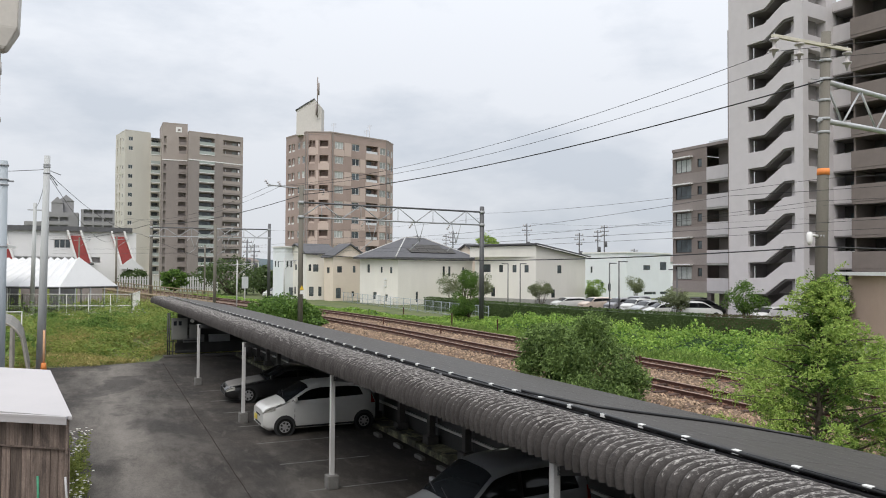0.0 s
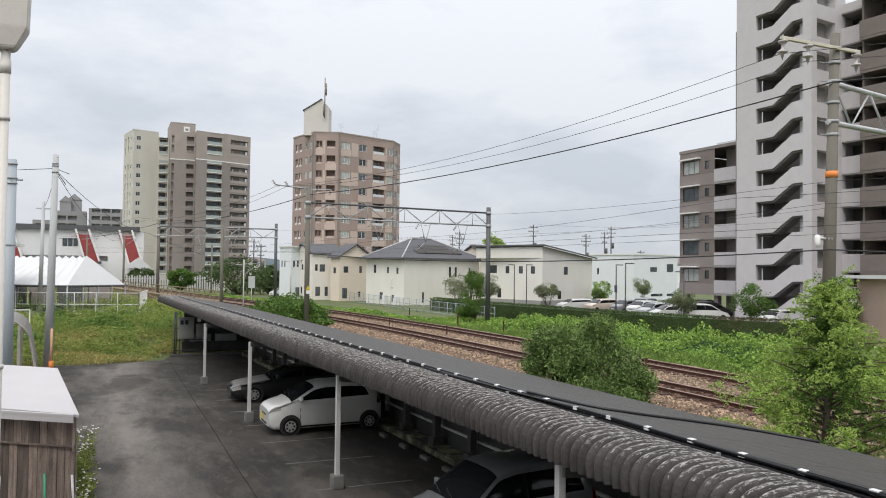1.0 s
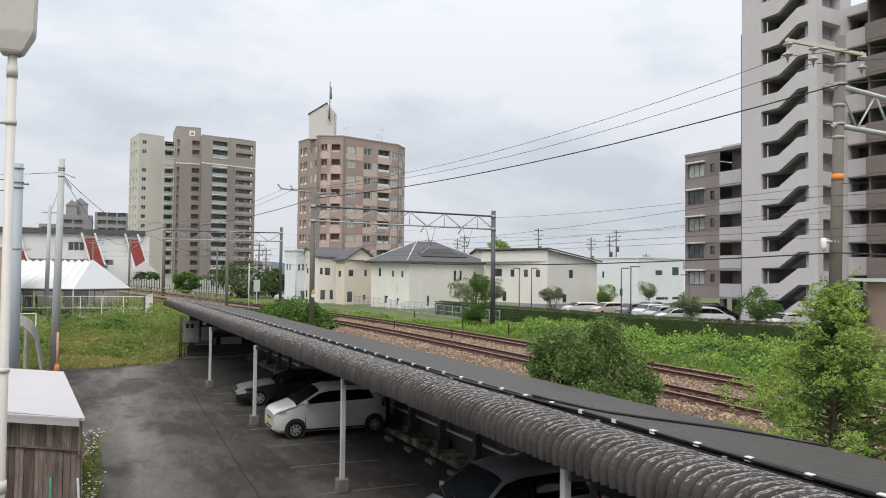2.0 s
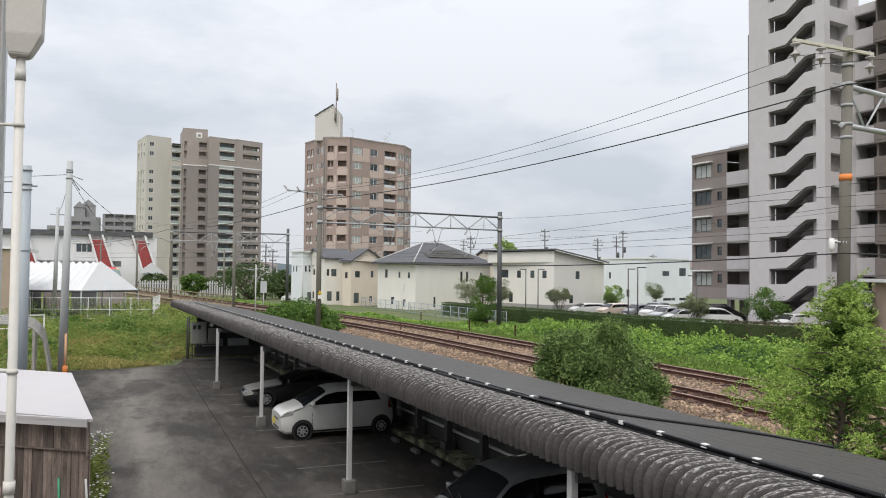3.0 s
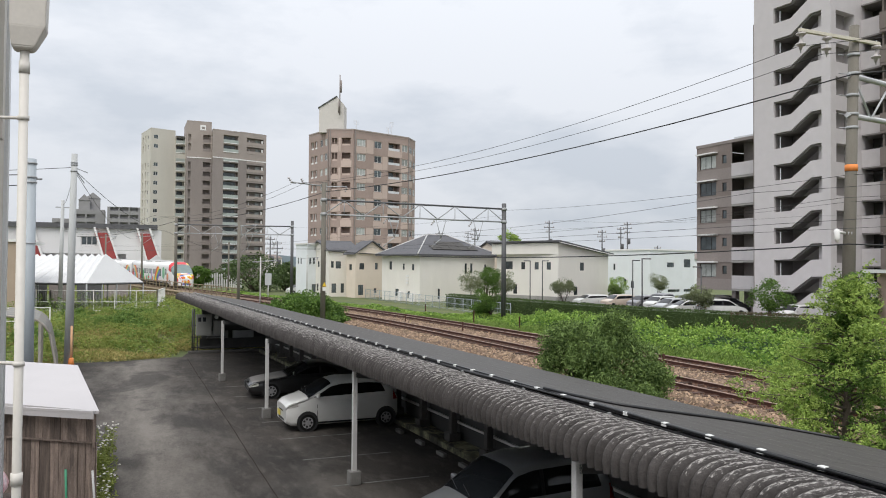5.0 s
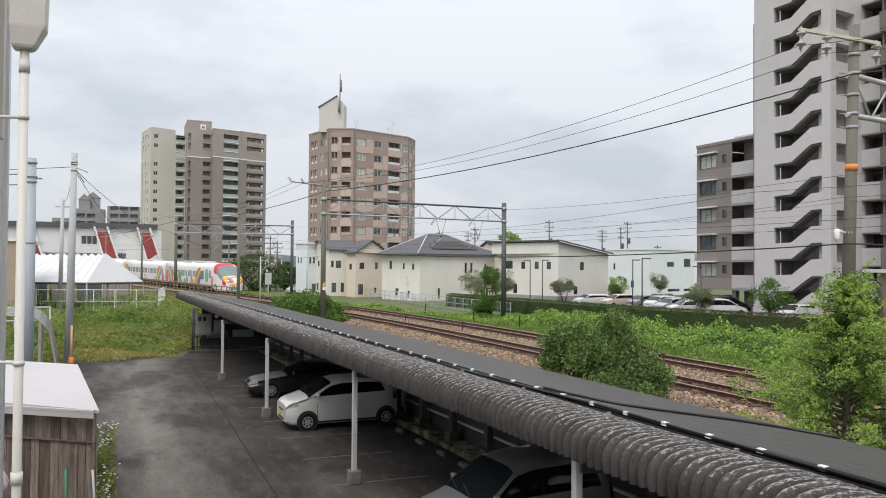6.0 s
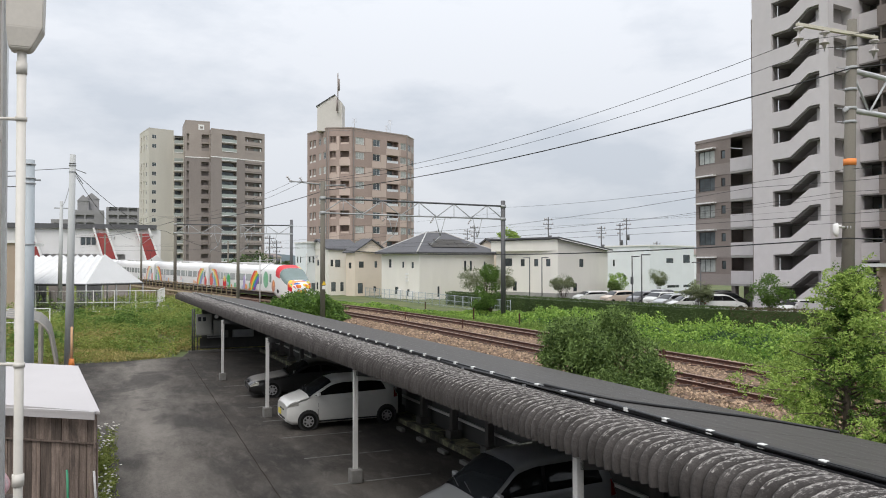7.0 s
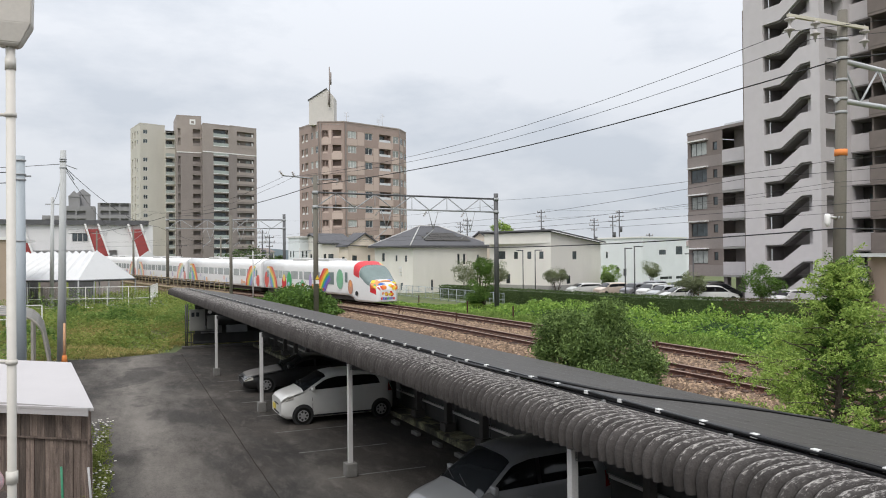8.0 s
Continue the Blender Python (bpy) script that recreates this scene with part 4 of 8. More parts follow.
def gable_house(c, H, ridge, wall_mat, plans, label, ridge_along=0, over=0.35, flat=True):
    """A house with a gable roof whose ridge runs along its side ridge_along."""
    h = thing("house", pose(0, 0, 0), label, "house", "houses beyond the tracks")
    base = 0.42
    for k in range(4):
        m, w = frame_of(c[k], c[(k + 1) % 4])
        pl = plans.get(k, [])
        part("wall", panel_wall(bmesh.new(), m @ Matrix.Translation((0, 0, base)), w, H - base, [(u, v - base, u + a, v + b - base, 0.12) for u, v, a, b in pl]), wall_mat, h)
        for u, v, a, b in pl:
            window(h, m, u, v, a, b, 0.1, 1 if a > 0.8 else 0, BLACK)
    m, w = frame_of(c[ridge_along], c[(ridge_along + 1) % 4])
    _, dep = frame_of(c[(ridge_along + 1) % 4], c[(ridge_along + 2) % 4])
    if ridge > H:
        part("gable", extrude(bmesh.new(), [(0, H), (dep, H), (dep / 2, ridge)], "x", 0.0, w, m), wall_mat, h)
        for a, b in ((-over, dep / 2), (dep + over, dep / 2)):
            s = (ridge - H) / (dep / 2)
            za = H - over * s
            part("roof", extrude(bmesh.new(), [(a, za + 0.03), (b, ridge + 0.03), (b, ridge + 0.2), (a, za + 0.2)], "x", -over, w + over, m), ROOFTILE, h)
    elif flat:
        part("roof", bx(-0.15, -0.15, H, w + 0.15, dep + 0.15, H + 0.22, m=m), WHITE, h)
    return h, m


gable_house([(25.0, 111.5), (26.1, 104.6), (30.6, 105.4), (29.5, 112.4)], 6.9, 8.2, STUCCO,
            {0: [(0.6, 4.6, 0.4, 0.8), (1.5, 4.6, 0.4, 0.8), (2.8, 4.6, 0.7, 0.8), (0.7, 1.2, 0.7, 1.0), (2.6, 1.2, 0.6, 1.0)],
             1: [(0.3, 4.5, 0.4, 0.9), (1.0, 4.4, 0.8, 1.0), (0.4, 1.0, 0.7, 1.3), (1.8, 1.0, 0.5, 1.3)]},
            "ivory two-storey house with a dark gabled roof", 1)
gable_house([(28.2, 103.2), (28.75, 100.6), (33.3, 102.6), (31.5, 109.0)], 6.5, 8.1, STUCCO_WARM,
            {0: [(0.8, 4.2, 0.8, 0.8)], 1: [(0.7, 4.3, 0.85, 0.85), (3.5, 4.3, 0.5, 0.9), (0.5, 0.8, 0.9, 1.4), (3.3, 1.0, 0.5, 0.7)]},
            "buff two-storey house with white barge boards", 0)
gable_house([(23.0, 112.0), (23.9, 108.6), (27.5, 110.5), (26.5, 114)], 7.8, 0, STUCCO_WHITE,
            {0: [(0.5, 5.0, 0.4, 0.9), (1.4, 5.0, 0.4, 0.9)], 1: [(0.4, 5.0, 0.35, 0.9), (1.1, 5.0, 0.35, 0.9), (0.9, 0.9, 0.8, 1.2)]}, "white flat-roofed house with small windows")
def pitched_house(c, H, drop, wall_mat, plans, label):
    """A house whose one roof plane falls along its second side."""
    h, _ = gable_house(c, H - drop, 0, wall_mat, plans, label, flat=False)
    m, w = frame_of(c[1], c[2])
    _, dep = frame_of(c[0], c[1])
    part("gable", extrude(bmesh.new(), [(0.0, H - drop), (w, H - drop), (w, H - drop + 0.03), (0.0, H)], "y", 0.0, dep, m), wall_mat, h)
    f = drop / w
    part("roof", extrude(bmesh.new(), [(-0.35, H + 0.12), (w + 0.6, H - drop - 0.6 * f + 0.14), (w + 0.6, H - drop - 0.6 * f + 0.32), (-0.35, H + 0.3)], "y", -0.45, dep + 0.4, m), ROOFTILE, h, "dark single-pitch roof")
    part("eaves_board", extrude(bmesh.new(), [(-0.35, H + 0.02), (w + 0.6, H - drop - 0.6 * f + 0.04), (w + 0.6, H - drop - 0.6 * f + 0.14), (-0.35, H + 0.12)], "y", -0.48, -0.4, m), WHITE, h)
    for k in (0, 1):
        mk, wk = frame_of(c[k], c[k + 1])
        part("plinth", bx(0, -0.12, 0.42, wk, -0.02, 1.25, m=mk), CONCRETE, h)


pitched_house([(44.8, 90.0), (48.0, 79.9), (58.0, 84.1), (54.8, 94.2)], 7.75, 1.35, STUCCO,
              {0: [(1.6, 4.5, 1.3, 1.0), (4.4, 4.5, 0.7, 0.9), (6.7, 4.5, 0.7, 0.9), (8.7, 4.5, 0.7, 0.9), (3, 1.4, 0.7, 1.2)], 1: [(4.5, 4.4, 0.9, 1.0), (3.2, 1.4, 0.8, 1.0)]},
              "long ivory two-storey house with a single-pitch dark roof")
gable_house([(46.3, 99.0), (47.6, 94.9), (53.0, 97.0), (51.6, 101)], 7.0, 8.2, STUCCO_WARM,
            {1: [(0.4, 4.6, 1.8, 1.0), (3, 4.6, 0.8, 1.0)], 0: [(1.5, 4.6, 1.8, 1.0)]}, "buff house half hidden behind its neighbours", 1)
gable_house([(72.3, 105.4), (74.6, 97.0), (85.7, 100.0), (83.2, 108.4)], 7.5, 0, STUCCO_WHITE,
            {0: [(1.5, 4.4, 0.4, 1.0), (5.0, 1.6, 0.6, 1.1), (3.6, 2.0, 0.5, 1.0)], 1: [(4.2, 4.9, 1.8, 0.75), (8.6, 4.9, 1.8, 1.3), (4.4, 1.0, 2.2, 0.4), (6.6, 1.0, 0.9, 0.4), (8.6, 1.0, 2.0, 0.4)]}, "plain white flat-roofed house with slit windows")
gable_house([(60, 112), (61, 108), (72, 111), (71, 115)], 7.3, 0, STUCCO, {}, "cream house behind the others")
# salmon wall with small square windows behind the tree
gable_house([(40.5, 28.5), (44.4, 26.2), (50.0, 33), (46, 36)], 4.6, 0, PINK, {0: [(0.9, 3.0, 0.4, 0.4), (2.3, 3.0, 0.4, 0.4)]}, "low salmon-coloured building with small square windows")


# ---- railway masts and wires ----
STEEL = mat("galvanised_steel", (0.4, 0.41, 0.42), 0.6, 0.1, vary=0.15, scale=2)
DARKSTEEL = mat("weathered_steel_mast", (0.12, 0.12, 0.125), 0.6, 0.3, vary=0.2, scale=2, streak=(1, 1, 0.2))
PORCELAIN = mat("grey_porcelain", (0.48, 0.45, 0.44), 0.3, vary=0.1)
WIRE = mat("wire", (0.03, 0.03, 0.032), 0.6, vary=0.1, bump=0)
ORANGE = mat("orange_band", (0.8, 0.26, 0.06), 0.6, vary=0.12, scale=4)
YELLOW = mat("yellow_sign", (0.75, 0.5, 0.04), 0.5, vary=0.1)


def beam(bm, p, q, r=0.03, n=4):
    return tube(bm, [p, q], r, n)


def gantry(a, b, z, top_a, top_b, label):
    """A portal of two posts and a truss beam over the tracks from a to b."""
    g = thing("catenary_gantry", pose(0, 0, 0), label, "gantry", "catenary gantries")
    for (x, y), top, material, r in ((a, top_a, POLECON, 0.19), (b, top_b, DARKSTEEL, 0.2)):
        p = part("post", tube(bmesh.new(), [(x, y, on_ground(x, y) - 0.1), (x, y, top)], [r, r * 0.9], 12), material, g)
        for zc in (z - 0.12, z - 1.15):
            part("clamp", tube(bmesh.new(), [(x, y, zc), (x, y, zc + 0.22)], r * 1.12, 12), STEEL, p)
    A, B = Vector((*a, z)), Vector((*b, z))
    n = max(8, int((B - A).length / 1.45))
    lo = Vector((0, 0, -1.05))
    part("top_chord", beam(bmesh.new(), A, B, 0.07), DARKSTEEL, g)
    part("bottom_chord", beam(bmesh.new(), A + lo, B + lo, 0.06), STEEL, g)
    for i in range(n):
        p, q = A.lerp(B, i / n), A.lerp(B, (i + 1) / n)
        part("brace", beam(bmesh.new(), *((p, q + lo) if i % 2 else (p + lo, q)), 0.04), STEEL, g)
        if i % 2:
            part("strut", beam(bmesh.new(), p, p + lo, 0.03), STEEL, g)
    return g, A, B


def insulator(parent, p, q, n=4, r=0.1):
    """Stacked discs between p and q."""
    p, q = Vector(p), Vector(q)
    pts, rad = [], []
    for k in range(n):
        for f, rr in ((0.02, 0.28), (0.26, 0.34), (0.34, 0.9), (0.42, 1.0), (0.5, 0.92), (0.56, 0.4), (0.95, 0.26)):
            pts.append(p.lerp(q, (k + f) / n))
            rad.append(r * rr)
    return part("insulator", tube(bmesh.new(), pts, rad, 10), PORCELAIN, parent)


g1, A1, B1 = gantry((12.9, 53.4), (28.3, 55.6), 9.5, 10.7, 9.95, "grey steel portal gantry carrying the overhead line")
g2, A2, B2 = gantry((5.5, 97.0), (19.0, 95.0), 9.6, 10.4, 10.3, "far grey portal gantry over the curved tracks")
for g, A, B in ((g1, A1, B1), (g2, A2, B2)):
    d = (B - A).normalized()
    for f in (0.36, 0.62, 0.84):
        c = A.lerp(B, f) + Vector((0, 0, -1.05))
        part("drop_bracket", beam(beam(beam(bmesh.new(), c - d * 0.45, c + Vector((0, 0, -1.5)), 0.03), c + d * 0.45, c + Vector((0, 0, -1.5)), 0.03), c + Vector((0, 0, -1.5)), c + Vector((0, 0, -2.2)) - d * 0.9, 0.03), STEEL, g)
        insulator(g, c + Vector((0, 0, -0.1)) - d * 0.6, c + Vector((0, 0, -0.5)) - d * 0.9, 3, 0.09)
arm = beam(beam(bmesh.new(), (12.9, 53.4, 10.45), (10.6, 53.2, 10.6), 0.045), (12.9, 53.4, 10.4), (14.6, 53.6, 10.5), 0.045)
part("cross_arm", arm, STEEL, g1)
insulator(g1, (10.6, 53.2, 10.55), (10.3, 53.2, 10.95), 3, 0.13)
insulator(g1, (11.4, 53.2, 10.55), (11.2, 53.2, 10.9), 3, 0.13)
insulator(g1, (14.6, 53.6, 10.45), (14.5, 53.6, 10.1), 3, 0.1)
part("warning_sign", extrude(bmesh.new(), [(12.78, 3.35), (13.08, 3.35), (12.93, 3.65)], "y", 53.1, 53.16), YELLOW, g1)
part("name_plate", bx(12.8, 53.1, 3.05, 13.05, 53.14, 3.3), WHITE, g1)

# the near mast
PALEARM = mat("pale_arm_paint", (0.6, 0.56, 0.46), 0.6, vary=0.15, scale=4)
mast = thing("catenary_mast", pose(24.3, 20.3, 0), "tall concrete line mast with insulators and an orange band", "utility pole")
part("pole", tube(bmesh.new(), [(0, 0, 0.4), (0.51, 0.0, 13.85)], [0.25, 0.17], 16), POLECON, mast)
part("orange_band", tube(bmesh.new(), [(0.31, 0, 8.44), (0.32, 0, 8.68)], 0.222, 16), ORANGE, mast, "orange reflective band")
for z in (6.1, 10.0, 10.5, 11.2, 12.0, 12.7):
    part("pole_band", tube(bmesh.new(), [(0.038 * z - 0.015, 0, z), (0.038 * z - 0.015, 0, z + 0.1)], 0.215, 12), STEEL, mast)
    part("step_bolt", beam(bmesh.new(), (0.3, 0.1, z + 0.05), (-0.12, 0.15, z + 0.05), 0.018), STEEL, mast)
part("cross_arm", bx(-2.9, -0.06, -0.06, 1.1, 0.06, 0.06, bevel=0.01, m=Matrix.Translation((0.45, -0.2, 13.25)) @ Matrix.Rotation(radians(0.5), 4, "Y")), PALEARM, mast, "pale painted cross arm")
for x in (-2.35, -1.1, 1.4):
    z = 13.25 - (x - 0.45) * 0.009
    insulator(mast, (x, -0.2, z + 0.02), (x - 0.04, -0.2, z - 0.72), 2, 0.18)
    part("insulator_pin", beam(bmesh.new(), (x, -0.2, z + 0.12), (x - 0.03, -0.2, z - 0.8), 0.02, 6), STEEL, mast)
truss = [((0.2, 0, 12.0), (7, 1.2, 11.95)), ((0.1, 0, 10.5), (7, 1.2, 10.6))]
BRACKET = mat("galvanised_bracket", (0.5, 0.51, 0.52), 0.55, 0.1, vary=0.12, scale=2)
for p, q in truss:
    part("bracket_chord", beam(bmesh.new(), p, q, 0.11), BRACKET, mast, "galvanised truss chord")
for i in range(5):
    p = Vector(truss[i % 2][0]).lerp(Vector(truss[i % 2][1]), 0.05 + i / 5.5)
    q = Vector(truss[1 - i % 2][0]).lerp(Vector(truss[1 - i % 2][1]), 0.05 + (i + 1) / 5.5)
    part("bracket_brace", beam(bmesh.new(), p, q, 0.05), BRACKET, mast)
cctv = part("camera_arm", beam(bmesh.new(), (0, 0, 6.15), (-0.6, -0.15, 6.2), 0.05), WHITE, mast)
part("dome_camera", tube(bmesh.new(), [(-0.6, -0.15, 6.3), (-0.6, -0.15, 6.2), (-0.62, -0.17, 5.95), (-0.63, -0.18, 5.8)], [0.06, 0.11, 0.1, 0.04], 12), WHITE, mast, "white dome camera")

# smaller masts along the line
for k, (x, y, top, r, material) in enumerate([(9.2, 69.5, 8.7, 0.15, POLECON), (13.2, 110.0, 8.0, 0.13, POLECON), (-3.0, 133, 9.5, 0.14, POLECON), (22.0, 100.0, 6.2, 0.1, POSTGREY), (2.0, 112.0, 9.0, 0.15, POLECON), (-12.5, 160, 9.5, 0.15, POLECON), (12.3, 77.0, 5.6, 0.07, POSTGREY)]):
    p = thing("line_mast", pose(x, y, 0), "slim grey line mast beside the tracks", "utility pole", "line masts")
    part("pole", tube(bmesh.new(), [(0, 0, 0.0), (0, 0, top)], [r, r * 0.8], 10), material, p)
    part("cross_arm", beam(beam(bmesh.new(), (-0.8, 0, top - 0.5), (1.6, 0, top - 0.3), 0.04), (0, 0, top - 1.5), (1.5, 0, top - 0.35), 0.03), STEEL, p)
    insulator(p, (1.4, 0, top - 0.35), (1.4, 0, top - 0.75), 3, 0.1)


def wire(pts, sag=0.0, r=0.012, label="thin black overhead wire"):
    """An overhead wire from place to place, hanging by sag in each span."""
    run = []
    for p, q in zip(pts, pts[1:]):
        p, q = Vector(p), Vector(q)
        for k in range(14):
            f = k / 14
            c = p.lerp(q, f)
            c.z -= sag * 4 * f * (1 - f)
            run.append(c)
    run.append(Vector(pts[-1]))
    o = part("overhead_wire", tube(bmesh.new(), run, r, 5, caps=False), WIRE)
    return tagged(o, label, "wire", "overhead wires")


wire([(36.0, -14.0, 13.0), (22.0, 20.25, 12.75), (10.6, 53.2, 10.5), (3.0, 97.0, 10.6), (-10, 150, 10.5)], 0.95, 0.011)
wire([(37.5, -14.0, 12.4), (23.15, 20.25, 12.6), (11.4, 53.2, 10.55), (4.2, 97.0, 10.4), (-9, 150, 10.2)], 1.0, 0.011)
wire([(38.0, -14.0, 12.1), (24.4, 20.1, 11.95), (13.0, 53.3, 10.05), (5.5, 96.9, 10.0), (-8, 150, 9.6)], 0.6, 0.027, "thick black feeder cable")
wire([(30.0, -14, 5.7), (24.2, 20.1, 5.75), (12.9, 53.4, 5.9)], 0.5, 0.026, "black communication cable sagging between masts")
wire([(28.3, 55.6, 9.4), (24.5, 20.3, 8.3), (30, -14, 8)], 0.25, 0.009)
for off in (-3.8, 0.0):
    for z, r in ((6.15, 0.007), (7.15, 0.007)):
        wire([(track_x(y) + off, y, z + rise(y)) for y in (-25, 18, 55, 97, 140, 180)], 0.0 if z < 7 else 0.45, r, "thin contact line over the tracks")
wire([(32.0, 54, 8.6), (40, 36, 8.2), (52, 10, 8.0)], 0.3, 0.006)
wire([(28.3, 55.6, 7.8), (24.4, 20.3, 7.3), (30, -14, 7.3)], 0.3, 0.006)
wire([(19, 95, 9.5), (28.3, 55.6, 9.0)], 0.4, 0.007)

# distant poles and rooftops
DARKPOLE = mat("dark_pole", (0.11, 0.11, 0.115), 0.8, vary=0.2)
for k, (x, y, top) in enumerate([(69, 118, 13.0), (76, 112, 11.3), (61, 150, 12), (70, 155, 12.5), (87, 122, 12.5), (88.5, 122, 13.5), (94, 120, 9), (55.5, 120, 11.5), (22, 128, 9.5), (24.6, 136, 9.0)]):
    p = thing("utility_pole", pose(x, y, 0), "distant utility pole with cross arms", "utility pole", "distant poles")
    part("pole", tube(bmesh.new(), [(0, 0, 0.3), (0, 0, top)], [0.14, 0.1], 8), DARKPOLE, p)
    for z, w in ((top - 0.5, 0.8), (top - 1.3, 1.0), (top - 2.1, 0.6)):
        part("cross_arm", bx(-w, -0.05, z, w, 0.05, z + 0.1), DARKPOLE, p)
        for q in (-w + 0.1, -w * 0.4, w - 0.1):
            part("pin_insulator", bx(q - 0.06, -0.06, z + 0.1, q + 0.06, 0.06, z + 0.32), PORCELAIN, p)
    part("transformer", tube(bmesh.new(), [(0.35, 0, top - 4.2), (0.35, 0, top - 3.2)], 0.28, 10), DARKPOLE, p)
# Haze of distance is put into this blue-grey of far walls and roofs.
HAZE = mat("haze_tinted_town", (0.3, 0.33, 0.36), 0.9, vary=0.3, scale=0.05, fine=0.5, bump=0)
rng = random.Random(5)
for k in range(46):
    b = -0.15 + 1.15 * k / 46 + rng.uniform(-0.01, 0.01)
    d = rng.uniform(190, 330)
    w, h = rng.uniform(9, 20), rng.uniform(4.8, 8.5)
    x, y = d * math.sin(b), d * math.cos(b)
    if abs(x - track_x(min(y, 330))) < 30 and y < 330 or (0 < x < 60 and y < 300):
        continue
    t = thing("far_house", pose(x, y, 0, 0, 0, rng.uniform(-40, 40)), "distant low house with a grey roof", "house", "distant houses")
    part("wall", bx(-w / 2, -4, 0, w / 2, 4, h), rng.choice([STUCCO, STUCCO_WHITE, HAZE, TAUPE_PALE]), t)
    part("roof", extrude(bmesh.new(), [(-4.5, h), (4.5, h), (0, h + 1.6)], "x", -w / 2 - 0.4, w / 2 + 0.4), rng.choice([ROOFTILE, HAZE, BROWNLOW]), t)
# The hills carry their haze in the blue colour.
hills = sheet([math.radians(a) for a in range(-40, 100, 2)], [0, 1], lambda a, j: (1900 * math.sin(a), 1900 * math.cos(a), j * (26 + 20 * noise.noise((a * 5, 1, 0)) + 9 * noise.noise((a * 17, 2, 0)))))
tagged(part("backdrop", hills, mat("haze_blue_hills", (0.22, 0.27, 0.31), 1.0, vary=0.15, scale=0.01, fine=0.05, bump=0)), "hazy blue hills on the horizon", "hills", kind="structure")

# ---- plants ----
def leafmat(name, a, b, rough=0.55, patch_scale=0.9):
    """Leaves between the colours a and b, letting some light through."""
    m = bpy.data.materials.new(name)
    m.use_nodes = True
    t = m.node_tree
    N, L = t.nodes.new, t.links.new
    p = t.nodes["Principled BSDF"]
    p.inputs["Roughness"].default_value = rough
    p.inputs["Specular IOR Level"].default_value = 0.22
    g = N("ShaderNodeNewGeometry")
    r = N("ShaderNodeValToRGB")
    r.color_ramp.elements[0].color, r.color_ramp.elements[1].color = (*a, 1), (*b, 1)
    no = N("ShaderNodeTexNoise")
    no.inputs["Scale"].default_value, no.inputs["Detail"].default_value = patch_scale, 3
    co = N("ShaderNodeTexCoord")
    L(co.outputs["Object"], no.inputs[0])
    ad = N("ShaderNodeMath")
    ad.operation = "MULTIPLY_ADD"
    ad.inputs[1].default_value, ad.inputs[2].default_value = 0.7, -0.18
    L(g.outputs["Random Per Island"], ad.inputs[0])
    ad2 = N("ShaderNodeMath")
    ad2.operation = "MULTIPLY_ADD"
    ad2.inputs[1].default_value = 0.55
    L(no.outputs[0], ad2.inputs[0])
    L(ad.outputs[0], ad2.inputs[2])
    L(ad2.outputs[0], r.inputs[0])
    L(r.outputs[0], p.inputs["Base Color"])
    tr = N("ShaderNodeBsdfTranslucent")
    L(r.outputs[0], tr.inputs[0])
    mx = N("ShaderNodeMixShader")
    mx.inputs[0].default_value = 0.28
    L(p.outputs[0], mx.inputs[1])
    L(tr.outputs[0], mx.inputs[2])
    L(mx.outputs[0], t.nodes["Material Output"].inputs[0])
    return m


LEAF_DARK = leafmat("dark_leaves", (0.018, 0.045, 0.012), (0.3, 0.42, 0.13), 0.6, 1.6)
LEAF_LIME = leafmat("lime_leaves", (0.13, 0.23, 0.04), (0.5, 0.62, 0.16))
LEAF_KUDZU = leafmat("vine_leaves", (0.07, 0.17, 0.03), (0.44, 0.6, 0.13))
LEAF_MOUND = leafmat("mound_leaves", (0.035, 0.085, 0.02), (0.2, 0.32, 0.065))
LEAF_HEDGE = leafmat("hedge_leaves", (0.035, 0.06, 0.022), (0.14, 0.2, 0.07))
LEAF_RED = leafmat("reddish_hedge_leaves", (0.07, 0.055, 0.035), (0.15, 0.12, 0.07))
LEAF_PALE = leafmat("pale_leaves", (0.1, 0.13, 0.06), (0.3, 0.33, 0.18))
GRASS = leafmat("dry_grass", (0.2, 0.2, 0.06), (0.6, 0.5, 0.22), 0.8, 0.3)
GRASS_GREEN = leafmat("green_grass", (0.13, 0.175, 0.04), (0.42, 0.46, 0.13), 0.8, 0.35)
GRASS_LUSH = leafmat("lush_grass", (0.09, 0.16, 0.035), (0.3, 0.4, 0.11), 0.8)
BARK = mat("bark", (0.1, 0.08, 0.06), 0.95, vary=0.3, scale=5, fine=30, bump=0.6)
PETAL = mat("white_petals", (0.8, 0.78, 0.7), 0.7, vary=0.1, bump=0)


